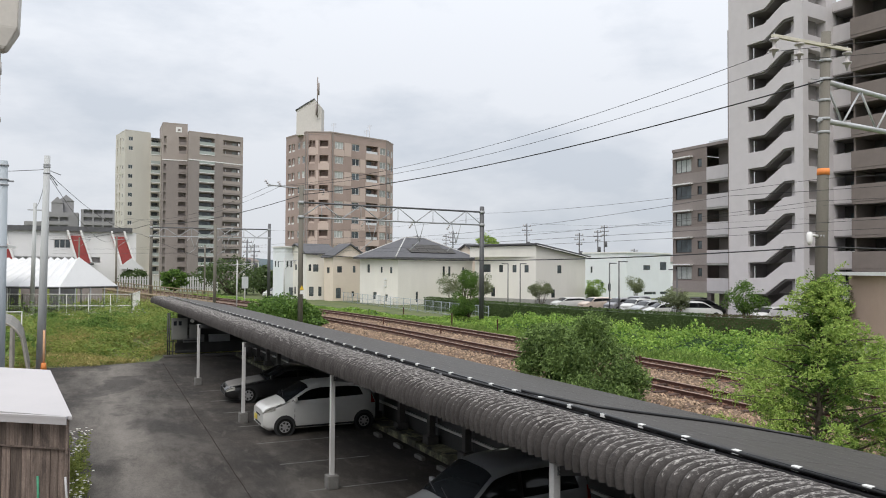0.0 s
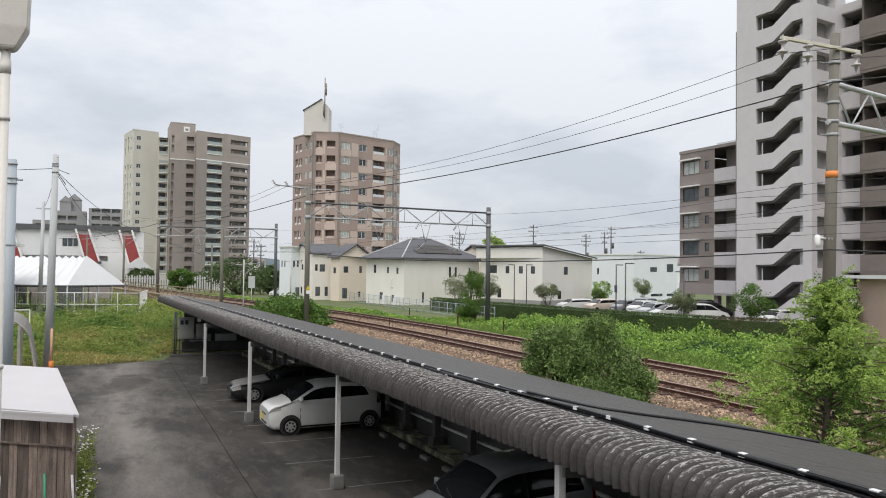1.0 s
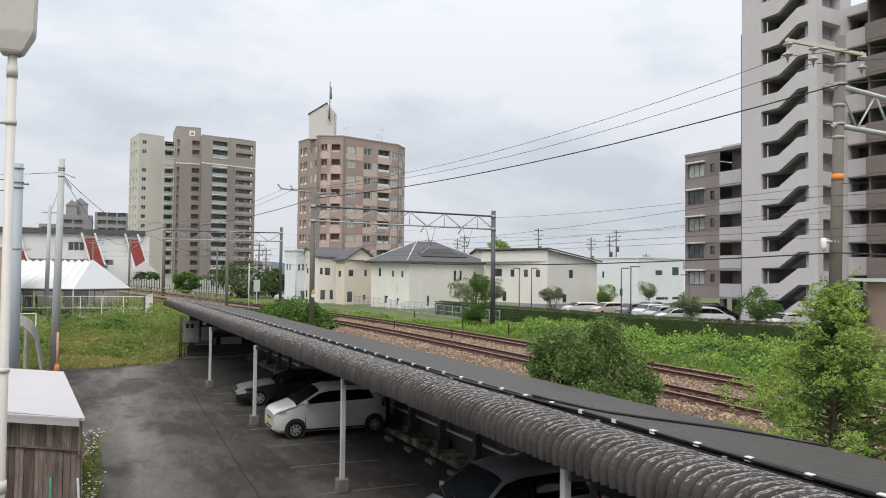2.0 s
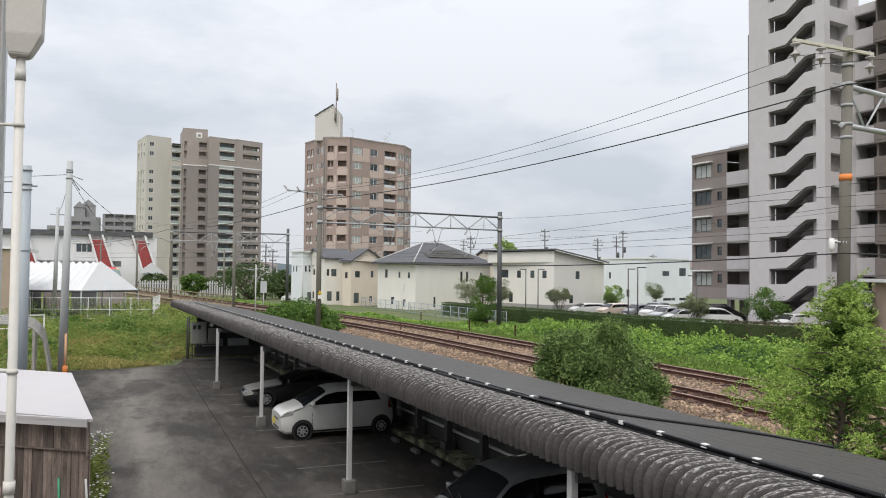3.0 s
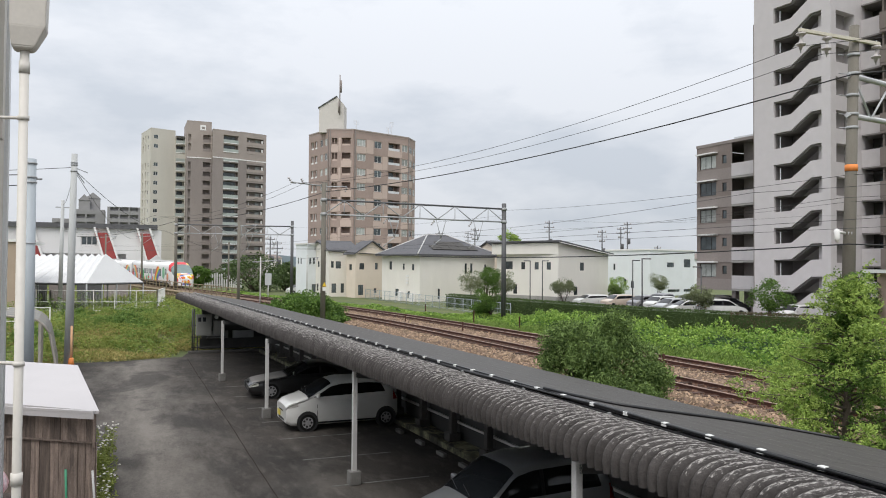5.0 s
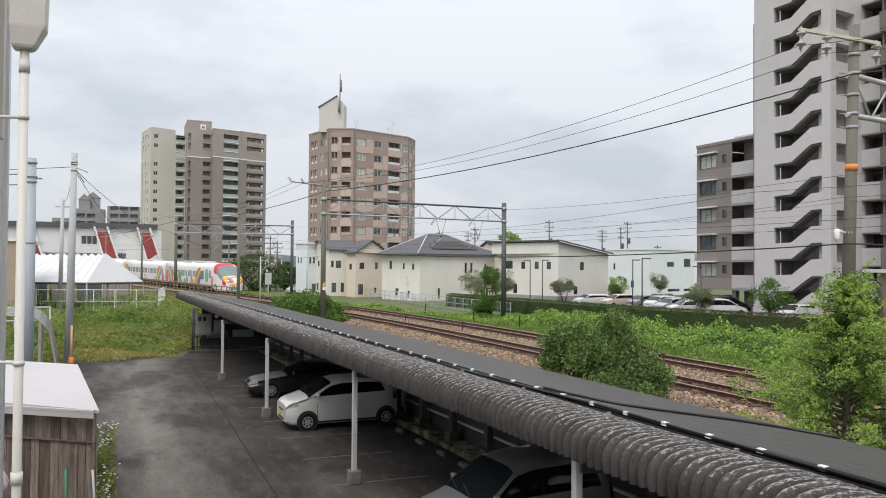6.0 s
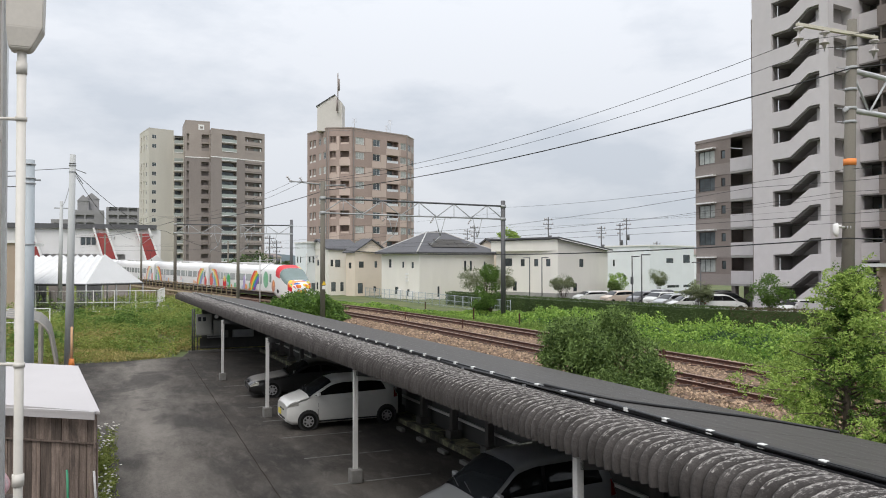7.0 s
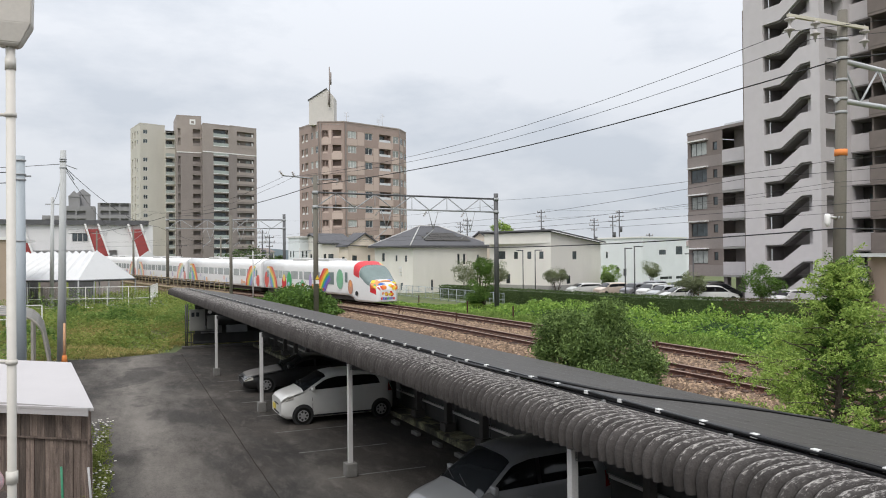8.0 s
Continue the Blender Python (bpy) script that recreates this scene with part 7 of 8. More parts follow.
def make_car(m, L, W, H, top, belt, side, material, label, wheels, wheel_r=0.27, category="car", group="", plate=None, bonnet=None, screen=(0.8, 1.5), pillar_b=0.5):
    """A car with its nose at x = 0. top: (x, z) along its middle; belt: its waist; side: the x of the side windows' two ends; screen: the windscreen's foot and head."""
    c = thing("car", m, label, category, group)
    w = W / 2

    def shell(x):
        """The half section at x: points (y, z) from the sill over the shoulder to the middle of the roof."""
        f = min(1.0, 0.86 + 0.14 * math.sin(min(1, (x + 0.02) / 0.5) * math.pi / 2)) * min(1.0, 0.86 + 0.14 * math.sin(min(1, (L - x + 0.02) / 0.45) * math.pi / 2))
        t = eased(top, x)
        b = min(belt(x), t - 0.09)
        ws = w * f
        wr = ws * 0.955 - 0.30 * (t - b - 0.09)
        z0 = 0.19 + 0.09 * max(0, 1 - x / 0.15) + 0.09 * max(0, 1 - (L - x) / 0.15)
        return [(ws * 0.93, z0), (ws * 0.985, z0 + 0.1), (ws, z0 + (b - z0) * 0.6), (ws * 0.985, b - 0.03), (ws * 0.955, b + 0.03), (wr + 0.03, t - 0.085), (wr - 0.03, t - 0.035), (wr * 0.72, t - 0.006), (wr * 0.35, t + 0.004)]

    def flank(x, z, s, off=0.0):
        """The point of the side at x and height z."""
        pts = shell(x)
        for (y0, z0), (y1, z1) in zip(pts, pts[1:]):
            if z <= z1:
                k = (z - z0) / max(1e-6, z1 - z0)
                return Vector((x, s * (y0 + (y1 - y0) * k + off), z))
        return Vector((x, s * (pts[-1][0] + off), z))

    n = 44
    xs = sorted({round(L * k / n, 4) for k in range(n + 1)} | {0.02, 0.05, L - 0.02, L - 0.05})
    rings = []
    for x in xs:
        half = shell(x)
        rings.append([(x, -y, z) for y, z in half] + [(x, y, z) for y, z in half[::-1]])
    part("body", loft(rings), material, c)

    def pane(name, x0, x1, lower, upper, s, mt, off=0.008, nx=14):
        bm = bmesh.new()
        g = []
        for k in range(nx + 1):
            x = x0 + (x1 - x0) * k / nx
            a, b = lower(x), max(lower(x) + 0.004, upper(x))
            g.append([bm.verts.new(flank(x, a + (b - a) * q / 3, s, off)) for q in range(4)])
        for p, q in zip(g, g[1:]):
            for k in range(3):
                bm.faces.new((p[k], p[k + 1], q[k + 1], q[k])).smooth = True
        bmesh.ops.solidify(bm, geom=bm.faces[:], thickness=0.006)
        return part(name, bm, mt, c)

    a, d = side
    mid = a + (d - a) * pillar_b
    low = lambda x: belt(x) + 0.05
    def high(x):
        corner = 0.3 * max(0.0, (x - d + 0.16) / 0.16) ** 2
        return eased(top, x) - 0.135 - corner
    for s in (-1, 1):
        pane("side_window", a, mid - 0.035, low, high, s, CARGLASS)
        pane("side_window", mid + 0.035, d, low, high, s, CARGLASS)
        pane("window_pillar", mid - 0.034, mid + 0.034, low, high, s, BLACKPLASTIC, 0.006, 2)
        for x in (mid, a + 0.1):
            pane("door_gap", x, x + 0.012, lambda q: 0.3, lambda q: belt(q) + 0.03, s, BLACKPLASTIC, 0.003, 1)
        pane("sill_trim", wheels[0] + 0.3, wheels[1] - 0.3, lambda q: 0.22, lambda q: 0.27, s, BLACKPLASTIC, 0.004, 4)
        part("door_handle", bx(mid - 0.27, -0.02, -0.02, mid - 0.09, 0.02, 0.02, bevel=0.008, m=Matrix.Translation((0, s * (w * 0.985 + 0.012), belt(mid) - 0.12))), material, c)
        p = flank(a + 0.12, belt(a) + 0.1, s, 0.0)
        part("mirror", bx(p.x - 0.05, p.y - 0.02 if s > 0 else p.y - 0.16, p.z - 0.06, p.x + 0.04, p.y + 0.16 if s > 0 else p.y + 0.02, p.z + 0.06, bevel=0.025), material, c)
        # headlight and tail light follow the shell
        hz = eased(top, 0.22)
        pane("headlight", 0.03, 0.34, lambda q: hz - 0.21 + 0.2 * q, lambda q: min(hz - 0.04, eased(top, q) - 0.05), s, LAMP, 0.012, 8)["label"] = "clear headlight"
        pane("tail_light", L - 0.16, L - 0.02, lambda q: belt(L) - 0.22, lambda q: belt(L) + 0.06, s, TAIL, 0.01, 4)["label"] = "red tail light"
    def deck(name, x0, x1, inset, mt, off=0.008, nx=10):
        """A pane or panel over the middle of the shell."""
        bm = bmesh.new()
        g = []
        for k in range(nx + 1):
            x = x0 + (x1 - x0) * k / nx
            half = shell(x)
            row = [(half[5][0] - inset, half[5][1] + 0.02 + off), (half[6][0] - inset * 0.5, half[6][1] + off), (half[7][0], half[7][1] + off), (half[8][0], half[8][1] + off)]
            g.append([bm.verts.new((x, y, z)) for y, z in [(-y, z) for y, z in row] + row[::-1]])
        for p, q in zip(g, g[1:]):
            for k in range(7):
                bm.faces.new((p[k], q[k], q[k + 1], p[k + 1])).smooth = True
        return part(name, bm, mt, c)
    deck("windscreen", screen[0], screen[1], 0.012, CARGLASS, 0.01, 14)
    deck("rear_window", top[-2][0] + 0.04, min(L - 0.03, top[-2][0] + (L - top[-2][0]) * 0.7), 0.1, CARGLASS, 0.014, 5)
    for y in (-0.25, 0.2):
        x = screen[0] + 0.02
        part("wiper", beam_bar((x, y, eased(top, x) + 0.03), (x + 0.1, y + 0.42, eased(top, x + 0.1) + 0.025)), BLACKPLASTIC, c)
    if bonnet:
        deck("bonnet", 0.14, screen[0] - 0.06, 0.06, bonnet, 0.006)["label"] = "dusty pale bonnet"
    part("grille", bx(-0.012, -0.26, 0.555, 0.08, 0.26, 0.6, bevel=0.01), BLACKPLASTIC, c)
    part("air_intake", bx(-0.008, -w * 0.5, 0.3, 0.06, w * 0.5, 0.37, bevel=0.015), BLACKPLASTIC, c)
    part("number_plate", bx(-0.03, 0.08, 0.39, -0.012, 0.41, 0.545), plate or CLAMPWHITE, c, "plain number plate")
    for x in wheels:
        for s in (-1, 1):
            y = shell(x)[2][0]
            part("wheel_arch", tube(bmesh.new(), [(x, s * (y - 0.12), wheel_r + 0.02), (x, s * (y + 0.004), wheel_r + 0.02)], wheel_r + 0.05, 22), BLACKPLASTIC, c)
            wh = part("wheel", flat_caps(tube(bmesh.new(), [(x, s * (y - 0.17), wheel_r), (x, s * (y - 0.155), wheel_r), (x, s * (y - 0.01), wheel_r), (x, s * (y + 0.006), wheel_r)], [wheel_r - 0.03, wheel_r, wheel_r, wheel_r - 0.03], 24)), TYRE, c)
            part("rim", flat_caps(tube(bmesh.new(), [(x, s * (y - 0.03), wheel_r), (x, s * (y + 0.009), wheel_r)], wheel_r * 0.62, 20)), RIM, wh, "silver wheel rim")
            part("hub", flat_caps(tube(bmesh.new(), [(x, s * (y - 0.02), wheel_r), (x, s * (y + 0.018), wheel_r)], wheel_r * 0.16, 12)), RIM, wh)
            for q in range(7):
                u, v = wheel_r * 0.42 * math.cos(q * 0.8976), wheel_r * (1 + 0.42 * math.sin(q * 0.8976))
                part("rim_slot", flat_caps(tube(bmesh.new(), [(x + u, s * (y - 0.02), v), (x + u, s * (y + 0.012), v)], wheel_r * 0.13, 8)), BLACKPLASTIC, wh)
    return c


def beam_bar(p, q):
    return tube(bmesh.new(), [p, q], 0.009, 5)


TAIL = mat("red_lamp_glass", (0.35, 0.02, 0.02), 0.15, vary=0.1, bump=0)
WHITECAR = paint("white_car_paint", (0.62, 0.62, 0.6))
SILVERCAR = paint("silver_car_paint", (0.42, 0.43, 0.44), 0.32)
BLACKCAR = paint("black_car_paint", (0.015, 0.015, 0.016))
GREYCAR = paint("grey_car_paint", (0.2, 0.2, 0.21))
CREAMCAR = paint("champagne_car_paint", (0.6, 0.5, 0.42))


def hatch(m, material, label, group="", plate=None, scale_h=1.47, L=3.42):
    k = scale_h / 1.47
    top = [(0, 0.7), (0.02, 0.79), (0.08, 0.85), (0.32, 0.92), (0.6, 1.0), (1.32, 1.405 * k), (1.66, 1.465 * k), (2.5 * L / 3.42, 1.465 * k), (L - 0.3, 1.41 * k), (L - 0.05, 0.99), (L, 0.86)]
    return make_car(m, L, 1.475, scale_h, top, lambda x: 0.91 + 0.03 * x, (0.8, L - 0.42), material, label, (0.62, L - 0.4), 0.265, group=group, plate=plate, screen=(0.63, 1.32), pillar_b=0.56)


hatch(pose(4.32, 22.92, 0, 0, 0, 1.0), WHITECAR, "small white hatchback parked under the carport", plate=PLATE)
# low dark coupe with a pale bonnet
make_car(pose(4.15, 28.9, 0, 0, 0, -1.5), 4.3, 1.68, 1.25, [(0, 0.5), (0.06, 0.56), (0.2, 0.64), (0.7, 0.73), (1.4, 0.83), (2.15, 1.2), (2.5, 1.245), (2.9, 1.22), (3.75, 0.93), (4.24, 0.88), (4.3, 0.75)],
         lambda x: 0.76 + 0.02 * x, (1.5, 3.3), BLACKCAR, "low dark coupe with a dusty bonnet parked under the carport", (0.8, 3.3), 0.29, plate=BLACKPLASTIC,
         bonnet=mat("dusty_grey_bonnet", (0.2, 0.19, 0.18), 0.6, vary=0.25, scale=2), screen=(1.42, 2.12), pillar_b=0.6)
make_car(pose(4.45, 11.65, 0, 0, 0, 3.0), 3.4, 1.475, 1.66, [(0, 0.66), (0.04, 0.76), (0.16, 0.88), (0.45, 0.97), (0.72, 1.05), (1.4, 1.57), (1.75, 1.64), (2.5, 1.66), (3.14, 1.6), (3.36, 1.05), (3.4, 0.9)],
         lambda x: 1.02 + 0.02 * x, (0.88, 3.05), paint("silver_minicar_paint", (0.15, 0.155, 0.16), 0.3), "silver box-shaped minicar under the carport", (0.6, 2.95), 0.27, plate=PLATE, screen=(0.74, 1.38), pillar_b=0.47)


def van(m, material, label, group):
    top = [(0, 0.62), (0.05, 0.74), (0.2, 0.86), (0.9, 1.05), (1.85, 1.6), (2.3, 1.67), (3.3, 1.68), (4.05, 1.6), (4.36, 1.05), (4.4, 0.9)]
    return make_car(m, 4.4, 1.7, 1.68, top, lambda x: 1.0 + 0.02 * x, (1.15, 4.0), material, label, (0.8, 3.6), 0.31, group=group, screen=(0.98, 1.8))


park = part("pavement", extrude(bmesh.new(), [(33.6, 80), (36.2, 58), (38, 47.6), (41.2, 38.4), (60, 40), (57, 84)], "z", 0.1, 0.44), ASPHALT)
tagged(park, "grey asphalt of the residents' car park", "pavement", kind="structure")
BAY = "cars in the residents' car park"
hatch(pose(45.6, 72.2, 0.44, 0, 0, 2), WHITECAR, "white car parked behind the hedge", BAY, L=4.2, scale_h=1.38)
hatch(pose(47.4, 69.4, 0.44, 0, 0, 8), CREAMCAR, "champagne car parked behind the hedge", BAY, L=4.1)
hatch(pose(48.8, 66.6, 0.44, 0, 0, 15), GREYCAR, "blue-grey car parked behind the hedge", BAY, L=4.0)
hatch(pose(48.9, 63.9, 0.44, 0, 0, 20), WHITECAR, "white saloon parked behind the hedge", BAY, L=4.3)
van(pose(51.6, 62.6, 0.44, 0, 0, 25), WHITECAR, "white van parked behind the hedge", BAY)
van(pose(53.2, 60.2, 0.44, 0, 0, 20), BLACKCAR, "black van parked in the car park", BAY)
hatch(pose(45.6, 56.6, 0.44, 0, 0, -12), WHITECAR, "small white car parked by the hedge", BAY, L=4.0)
van(pose(51.2, 53.4, 0.44, 0, 0, 172), WHITECAR, "white people carrier parked by the hedge", BAY)
van(pose(50.2, 65.6, 0.44, 0, 0, 22), GREYCAR, "grey van parked between white cars", BAY)
hatch(pose(46.9, 59.8, 0.44, 0, 0, 10), SILVERCAR, "silver car parked by the hedge", BAY, L=4.1)
van(pose(55.5, 57.6, 0.44, 0, 0, 180), BLACKCAR, "dark van under the apartment block", BAY)
hatch(pose(48.9, 46.8, 0.44, 0, 0, 10), WHITECAR, "white car half hidden by a garden tree", BAY, L=4.0)
hatch(pose(47.0, 32.0, 0.44, 0, 0, 60), BLACKCAR, "dark car behind the garden trees", BAY, L=4.0)
hatch(pose(22.0, 113.0, 0.5, 0, 0, 15), WHITECAR, "white car near the station road", BAY, L=4.2)
van(pose(24.5, 124.0, 0.5, 0, 0, 5), WHITECAR, "white van near the station road", BAY)
WALLGREY = thing("garden_wall", pose(0, 0, 0), "low grey wall beside the stair tower", "wall")
part("wall", bx(50.0, 44.0, 0.42, 50.2, 51.0, 1.7), GREYTILE, WALLGREY)
for k, (x, y, h, d) in enumerate([(44.0, 79.6, 5.5, -0.8), (44.1, 76.9, 5.5, 0.8), (45.6, 62.0, 5.5, 0.8), (42.8, 56.8, 5.6, 0.9), (49.1, 56.4, 4.9, -0.9)]):
    sl = thing("street_lamp", pose(x, y, 0), "slim brown parking lamp with a flat head", "street lamp", "parking lamps")
    part("pole", tube(bmesh.new(), [(0, 0, 0.4), (0, 0, h)], 0.06, 8), DARKSTEEL, sl)
    part("lamp_head", bx(min(0, d), -0.12, h - 0.03, max(0, d), 0.12, h + 0.07, bevel=0.02), DARKSTEEL, sl)

# ---- train ----
TRAINWHITE = mat("train_white", (0.82, 0.82, 0.82), 0.35, vary=0.05, scale=0.6, fine=8, bump=0)
TRAINGLASS = mat("train_glass", (0.2, 0.26, 0.25), 0.1, vary=0.2, scale=0.8, bump=0)
PALEGLASS = mat("film_covered_glass", (0.42, 0.45, 0.45), 0.15, vary=0.25, scale=0.5, bump=0)
UNDER = mat("train_underframe", (0.06, 0.05, 0.045), 0.9, vary=0.3)
RAINBOW = [mat("stripe_" + n, c, 0.35, vary=0.06, bump=0) for n, c in (("red", (0.62, 0.03, 0.04)), ("orange", (0.8, 0.22, 0.02)), ("yellow", (0.8, 0.6, 0.04)), ("green", (0.05, 0.38, 0.12)), ("blue", (0.05, 0.16, 0.55)), ("violet", (0.22, 0.1, 0.42)))]
RED, ORG, YEL, GRN, BLU, VIO = RAINBOW
PALE = [mat("faded_" + n, c, 0.4, vary=0.08, scale=1.5, bump=0) for n, c in (("red", (0.66, 0.12, 0.1)), ("orange", (0.8, 0.34, 0.12)), ("yellow", (0.8, 0.62, 0.16)), ("green", (0.2, 0.5, 0.28)), ("blue", (0.2, 0.34, 0.62)), ("violet", (0.4, 0.32, 0.56)))]
SOFT = [mat("softened_" + n, c, 0.4, vary=0.1, scale=1.5, bump=0) for n, c in (("red", (0.7, 0.3, 0.27)), ("orange", (0.8, 0.5, 0.32)), ("yellow", (0.8, 0.7, 0.42)), ("green", (0.44, 0.62, 0.48)), ("blue", (0.44, 0.54, 0.7)), ("violet", (0.56, 0.52, 0.66)))]
SPEED, CAR = 17.6, 22.6


def skin(s, v, nose, off=0.0):
    """A point of the car's shell: s from its front, v from 0 (left sill) over the roof to 1 (right sill)."""
    if nose:
        top = smooth_at([(0, 1.2), (0.15, 1.5), (0.6, 1.85), (1.1, 2.12), (2.9, 3.22), (3.8, 3.5), (130, 3.5)], s * 1.25)
        wid = smooth_at([(0, 0.75), (0.15, 1.0), (0.6, 1.22), (1.6, 1.36), (3.0, 1.42), (99, 1.42)], s)
        low = smooth_at([(0, 0.3), (0.2, 0.22), (2.8, 0.2), (3.6, 0.62), (99, 0.62)], s)
    else:
        top, wid, low = 3.5, 1.42, 0.62
    h = abs(v - 0.5) * 2
    sg = -1 if v < 0.5 else 1
    sh = low + (top - low) * 0.74
    if h > 0.45:
        z = low + (sh - low) * (1 - h) / 0.55
        x = wid * (1 - 0.05 * ((sh - z) / (sh - low)) ** 3)
        return Vector((sg * (x + off), s, z))
    a = h / 0.45 * math.pi / 2
    c, q = math.cos(a) ** 0.8, math.sin(a) ** 0.62
    return Vector((sg * (wid * q + off * q), s - off * (0.5 if s < 3 else 0), sh + (top - sh) * c + off * c))


def patch(name, s0, s1, v0, v1, nose, off, material, parent, ns=10, nv=8, label="", cut=None):
    """A panel on the shell; cut(s) moves its upper edge."""
    bm = bmesh.new()
    g = [[bm.verts.new(skin(s0 + (s1 - s0) * i / ns, v0 + (v1 - v0) * j / nv, nose, off)) for j in range(nv + 1)] for i in range(ns + 1)]
    for i in range(ns):
        for j in range(nv):
            bm.faces.new((g[i][j], g[i + 1][j], g[i + 1][j + 1], g[i][j + 1])).smooth = True
    return part(name, bm, material, parent, label)


def arc_stripes(car, cy, cz, r, a0, a1, tints=None):
    """Rainbow bands on the side towards the car park, as quarter rings."""
    for k, mt in enumerate(tints or PALE):
        ro, ri = r - k * 0.26, r - (k + 1) * 0.26
        n = 10
        pts = []
        for rad, seq in ((ro, range(n + 1)), (ri, range(n, -1, -1))):
            for i in seq:
                a = radians(a0 + (a1 - a0) * i / n)
                pts.append((cy + rad * math.cos(a), min(2.82, max(0.72, cz + rad * math.sin(a)))))
        part("rainbow_band", extrude(bmesh.new(), pts, "x", -1.432, -1.424), mt, car)


def oval(car, cy, cz, ry, rz, material, x=-1.436):
    part("painted_shape", extrude(bmesh.new(), [(cy + ry * math.cos(k * math.pi / 8), cz + rz * math.sin(k * math.pi / 8)) for k in range(16)], "x", x, x + 0.006), material, car)


def shell_oval(car, s0, v0, rs, rv, material, off):
    """A painted round shape that follows the nose."""
    bm = bmesh.new()
    mid = bm.verts.new(skin(s0, v0, True, off))
    rim = [bm.verts.new(skin(max(0.01, s0 + rs * math.cos(k * math.pi / 6)), v0 + rv * math.sin(k * math.pi / 6), True, off)) for k in range(12)]
    for k in range(12):
        bm.faces.new((mid, rim[k], rim[(k + 1) % 12]))
    part("painted_shape", bm, material, car)


def train_car(i):
    nose = i == 0
    c = thing("train_car", pose(0, 0, 0), "white express train car with rainbow bands" if i else "white express cab car with a rounded rainbow nose", "train", "train cars")
    L = CAR - 0.45
    ss = [0, 0.05, 0.15, 0.35, 0.6, 0.85, 1.1, 1.5, 2.0, 2.5, 2.9, 3.3, 3.8, 4.5, 8, 12, 16, L] if nose else [0, 4, 8, 12, 16, L]
    nv = 32
    part("body", loft([[skin(s, k / nv, nose) for k in range(nv + 1)] for s in ss]), TRAINWHITE, c, "white body shell")
    # underframe and bogies
    part("underframe", bx(-1.15, 3.2 if nose else 0.6, 0.25, 1.15, L - 0.6, 0.68), UNDER, c)
    for s in (4.6 if nose else 3.2, L - 3.2):
        bg = part("bogie", bx(-1.0, s - 1.5, 0.3, 1.0, s + 1.5, 0.62, bevel=0.05), UNDER, c)
        for d in (-1.05, 1.05):
            part("wheelset", tube(bmesh.new(), [(-0.62, s + d, 0.43), (0.62, s + d, 0.43)], 0.43, 18), UNDER, bg)
    # windows
    first = 8.2 if nose else 2.9
    k, s = 0, first
    while s < L - 2.2:
        w = 1.5 if k % 3 else 0.7
        part("window", bx(-1.431, s, 1.72, -1.425, s + w, 2.45), PALEGLASS, c, "pale tinted window")
        part("window", bx(1.425, s, 1.72, 1.431, s + w, 2.45), PALEGLASS, c, "pale tinted window")
        s += w + 0.32
        k += 1
    for s in ((L - 1.6,) if nose else (0.7, L - 1.6)):
        part("door", bx(-1.434, s, 0.7, -1.426, s + 0.8, 2.62), mat("door_white", (0.66, 0.66, 0.66), 0.4, vary=0.06) if "door_white" not in bpy.data.materials else bpy.data.materials["door_white"], c)
        part("door_window", bx(-1.437, s + 0.2, 1.75, -1.434, s + 0.6, 2.4), TRAINGLASS, c)
    if nose:
        part("window", bx(-1.433, 4.15, 1.7, -1.426, 4.6, 2.55), TRAINGLASS, c, "cab side window")
        part("window", bx(-1.431, 6.6, 1.45, -1.425, 8.0, 2.5), TRAINGLASS, c, "dark tinted window")
        patch("windscreen", 0.76, 2.2, 0.26, 0.74, True, 0.012, TRAINGLASS, c, 10, 16, "dark wraparound windscreen")
        patch("red_roof_panel", 2.24, 3.1, 0.24, 0.56, True, 0.01, RED, c, 8, 10, "red painted roof panel")
        patch("yellow_roof_panel", 2.28, 3.3, 0.57, 0.72, True, 0.01, YEL, c, 8, 8, "yellow painted roof panel")
        # the painted fruit and flowers below the windscreen
        patch("nose_band", 0.18, 0.73, 0.17, 0.3, True, 0.01, RED, c, 8, 5, "red painted cheek")
        patch("nose_band", 0.24, 0.72, 0.3, 0.46, True, 0.01, PALE[1], c, 8, 5, "orange painted nose panel")
        patch("nose_band", 0.13, 0.72, 0.6, 0.7, True, 0.01, PALE[2], c, 8, 4, "yellow painted cheek")
        rn = random.Random(6)
        for k in range(26):
            s0, v0 = rn.uniform(0.06, 0.66), rn.uniform(0.27, 0.74)
            shell_oval(c, s0, v0, rn.uniform(0.05, 0.13), rn.uniform(0.018, 0.045), (ORG, YEL, RED, PALE[1], YEL, GRN, ORG, PALE[0], BLU)[k % 9], 0.016 + 0.0006 * k)
        for k, mt in enumerate((RED, BLU, VIO, GRN, BLU, VIO, RED)):
            part("letter_bar", bx(-0.66 + k * 0.19, -0.03, 0.42, -0.52 + k * 0.19, -0.004, 0.62), mt, c)
        for k in range(11):
            x, z, r = rn.uniform(-0.5, 0.5), rn.uniform(0.72, 1.05), rn.uniform(0.08, 0.17)
            part("painted_shape", extrude(bmesh.new(), [(x + r * math.cos(q * math.pi / 6), z + r * 0.7 * math.sin(q * math.pi / 6)) for q in range(12)], "y", -0.01 - 0.001 * k, -0.002), (ORG, YEL, RED, PALE[1])[k % 4], c)
        oval(c, 5.5, 1.95, 0.62, 0.85, mat("shell_green", (0.25, 0.5, 0.34), 0.4, bump=0))
        oval(c, 5.35, 2.1, 0.3, 0.5, PALE[3], -1.44)
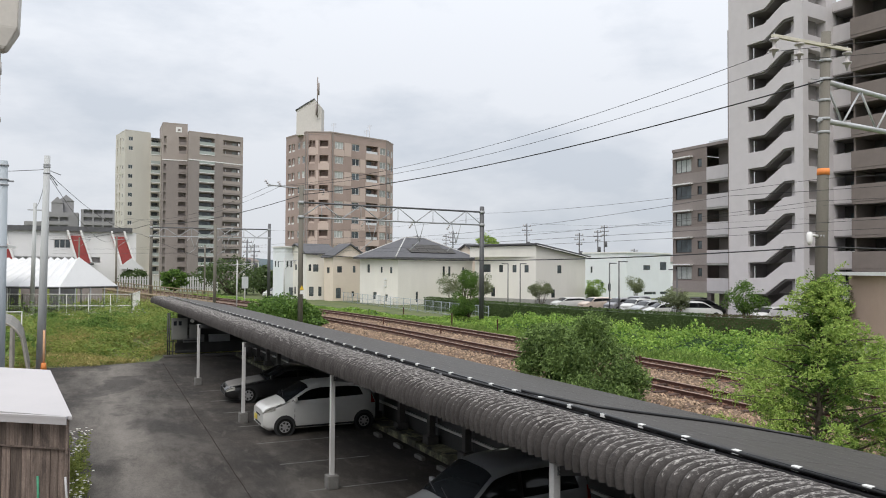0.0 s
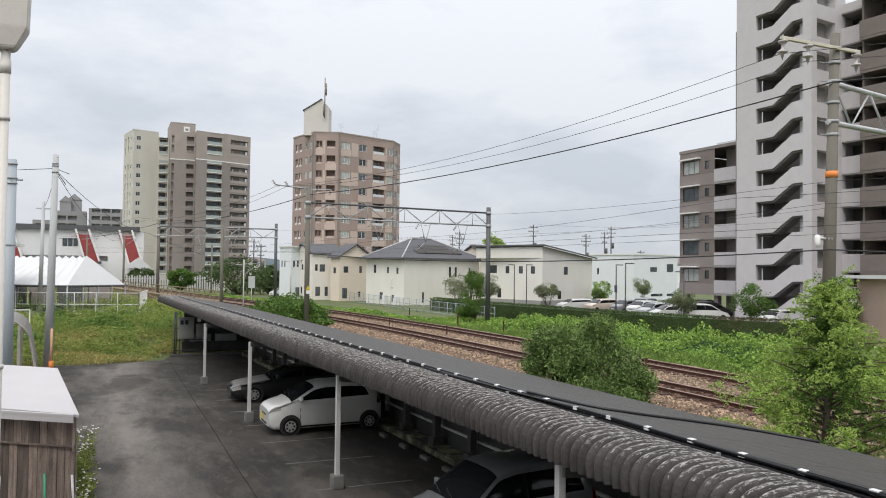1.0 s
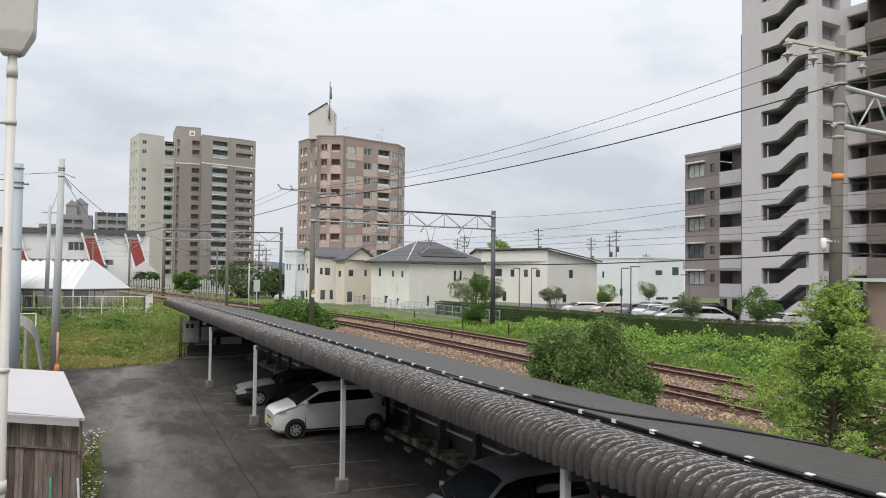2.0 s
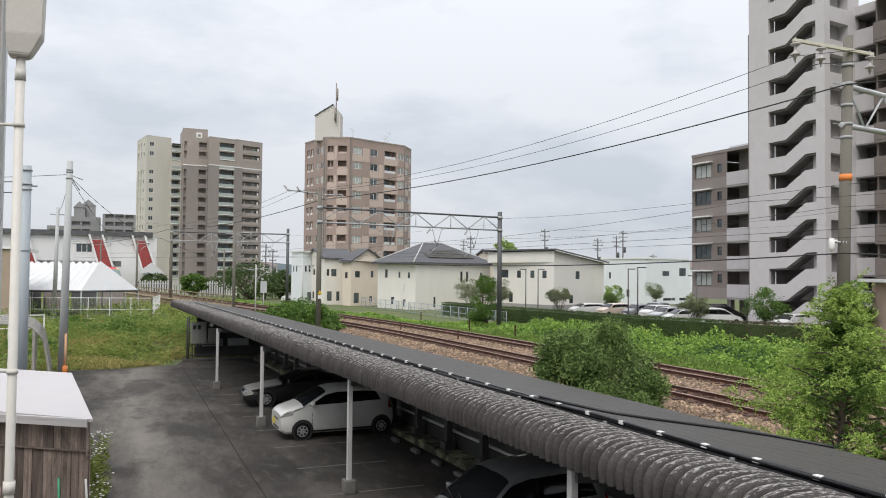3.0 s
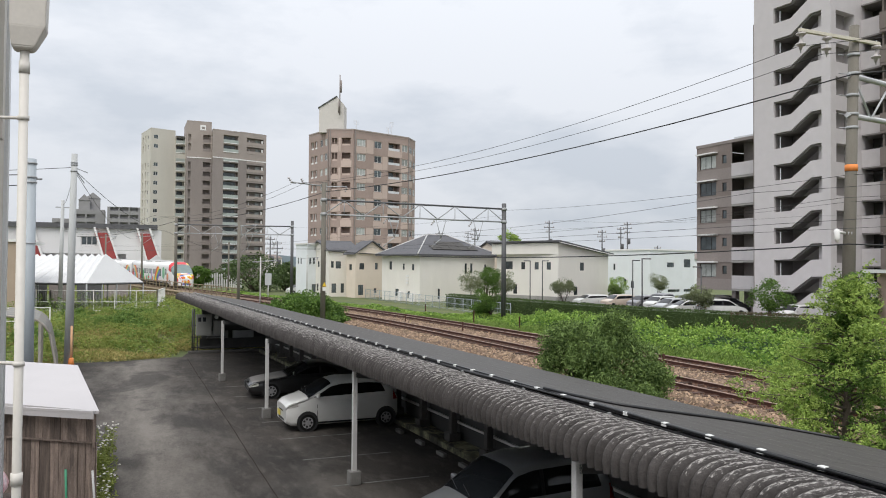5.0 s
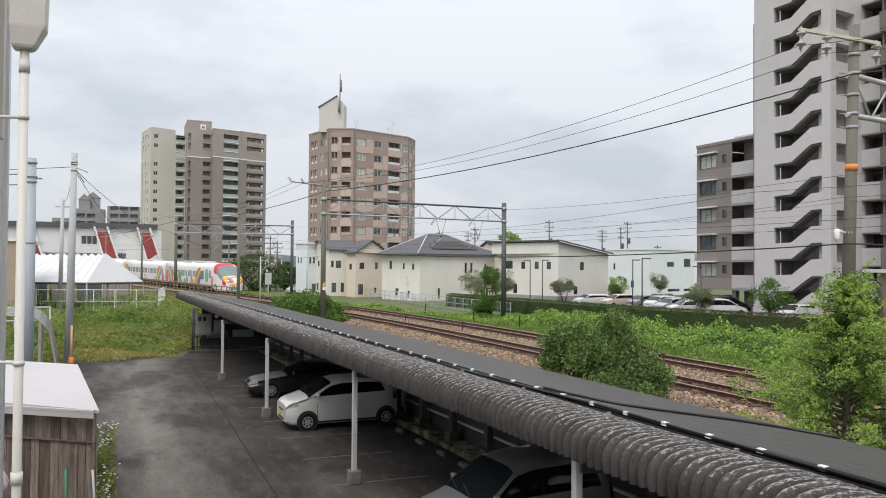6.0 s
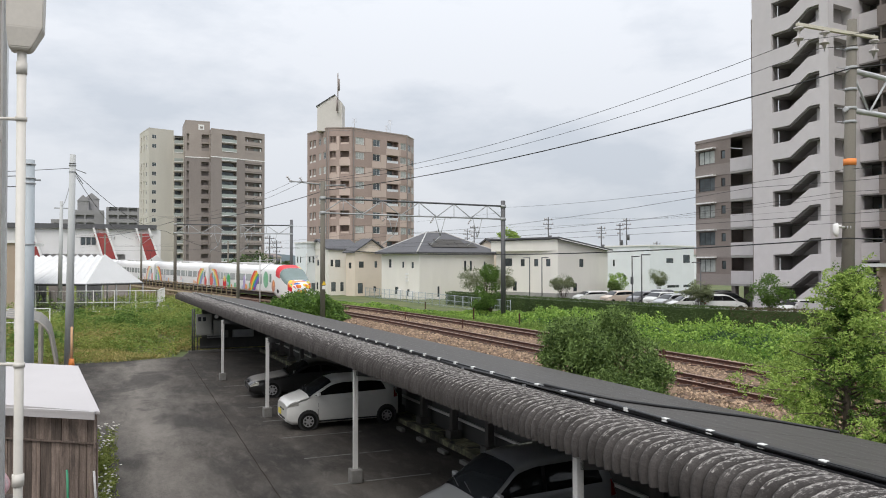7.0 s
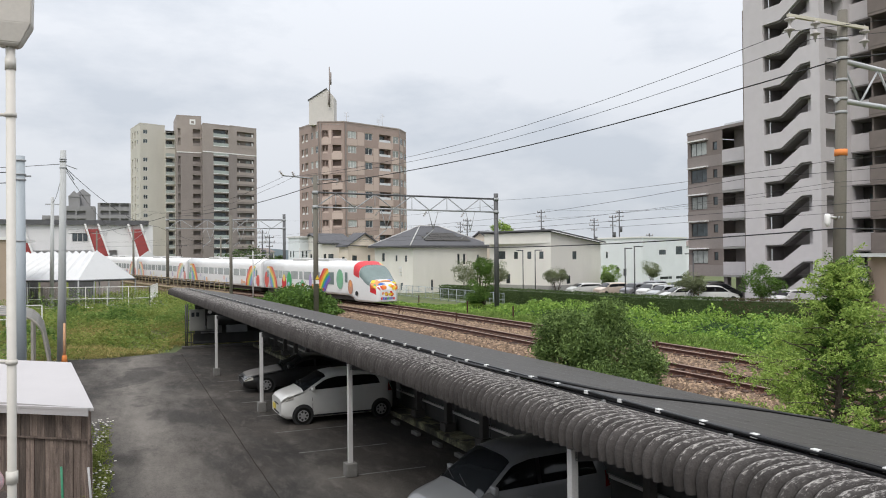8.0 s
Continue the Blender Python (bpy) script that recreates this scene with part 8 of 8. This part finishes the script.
        oval(c, 3.65, 1.35, 0.42, 0.6, mat("shell_orange", (0.62, 0.3, 0.2), 0.4, bump=0), -1.433)
        oval(c, 3.6, 1.6, 0.2, 0.26, PALE[1], -1.438)
        oval(c, 2.6, 0.85, 0.24, 0.2, BLACKPLASTIC, -1.425)
        arc_stripes(c, 5.9, -0.6, 4.3, 18, 62, RAINBOW)
        arc_stripes(c, L - 0.1, 0.1, 3.5, 108, 170)
        oval(c, 11.2, 1.5, 0.3, 0.8, PALE[5])
        oval(c, 12.9, 1.2, 0.4, 0.5, PALE[3])
        oval(c, 15.8, 1.5, 0.55, 0.85, GRN)
        oval(c, 17.0, 1.3, 0.5, 0.7, RED)
        oval(c, 17.0, 1.75, 0.3, 0.35, PALE[2], -1.44)
        oval(c, L - 0.9, 1.5, 0.55, 0.8, PALE[0])
        for k in range(9):
            oval(c, 8.6 + k * 1.05, 0.95 + 0.12 * ((k * 5) % 3), 0.16 + 0.07 * (k % 3), 0.16 + 0.06 * ((k * 3) % 4), (RED, PALE[3], PALE[1], SOFT[4])[(k * 5) % 4], -1.441)
    else:
        # Farther cars get paler bands; the haze of distance is put into the paint.
        tint = PALE if i == 1 else SOFT
        arc_stripes(c, 0.5, 0.1, 3.5, 10, 72, tint)
        arc_stripes(c, L - 0.1, 0.1, 3.5, 108, 170, tint)
        oval(c, 0.75, 1.3, 0.4, 0.6, tint[0])
        oval(c, L - 0.9, 1.3, 0.4, 0.5, tint[3] if i % 2 else tint[1])
        rn = random.Random(40 + i)
        for k in range(9):
            oval(c, rn.uniform(4.2, L - 4.5), rn.uniform(0.9, 1.5), rn.uniform(0.1, 0.3), rn.uniform(0.14, 0.38), rn.choice(SOFT), -1.436 - 0.001 * k)
    for s in (8.5, 13.0):
        part("roof_unit", bx(-0.9, s, 3.42, 0.9, s + 3.2, 3.66, bevel=0.06), POSTGREY, c)
    if i == 2:
        part("pantograph", tube(bmesh.new(), [(0, 6, 3.5), (0, 7.0, 4.4), (0, 6.2, 5.1), (-0.7, 6.2, 5.1), (0.7, 6.2, 5.1)], 0.04, 6), UNDER, c)
    part("gangway", bx(-0.7, L, 0.8, 0.7, CAR, 3.1), UNDER, c)
    return c


def line_run():
    pts, s, y = [], 0.0, 50.0
    while y < 328:
        pts.append((s, y))
        s += math.hypot(0.5, track_x(y + 0.5) - track_x(y))
        y += 0.5
    return pts


RUN = line_run()
REST = 58.2                      # where the nose is at the end of the clip
S_REST = next(s for s, y in RUN if y >= REST)


def along(s):
    """The y of the far track's centre s metres up the line from the nose's last place."""
    s += S_REST
    k = 0
    while k < len(RUN) - 2 and RUN[k + 1][0] < s:
        k += 1
    (s0, y0), (s1, y1) = RUN[k], RUN[k + 1]
    return y0 + (y1 - y0) * (s - s0) / (s1 - s0)


cars = [(train_car(i), i * CAR) for i in range(6)]


def car_rows(back):
    rows = []
    for k in range(17):
        t = k * 0.5
        s = (8.0 - t) * SPEED + back
        s = min(s, 228)
        ya, yb = along(s + 3.5), along(s + CAR - 3.5)
        a, b = Vector((track_x(ya), ya, RAIL + rise(ya))), Vector((track_x(yb), yb, RAIL + rise(yb)))
        d = (b - a).normalized()
        front = a - d * 3.5
        rows.append((t, pose(front.x, front.y, front.z, math.degrees(math.asin(d.z)), 0, math.degrees(math.atan2(-d.x, d.y)))))
    return rows


def motions():
    for ob, back in cars:
        walk(ob, car_rows(back))


motions()
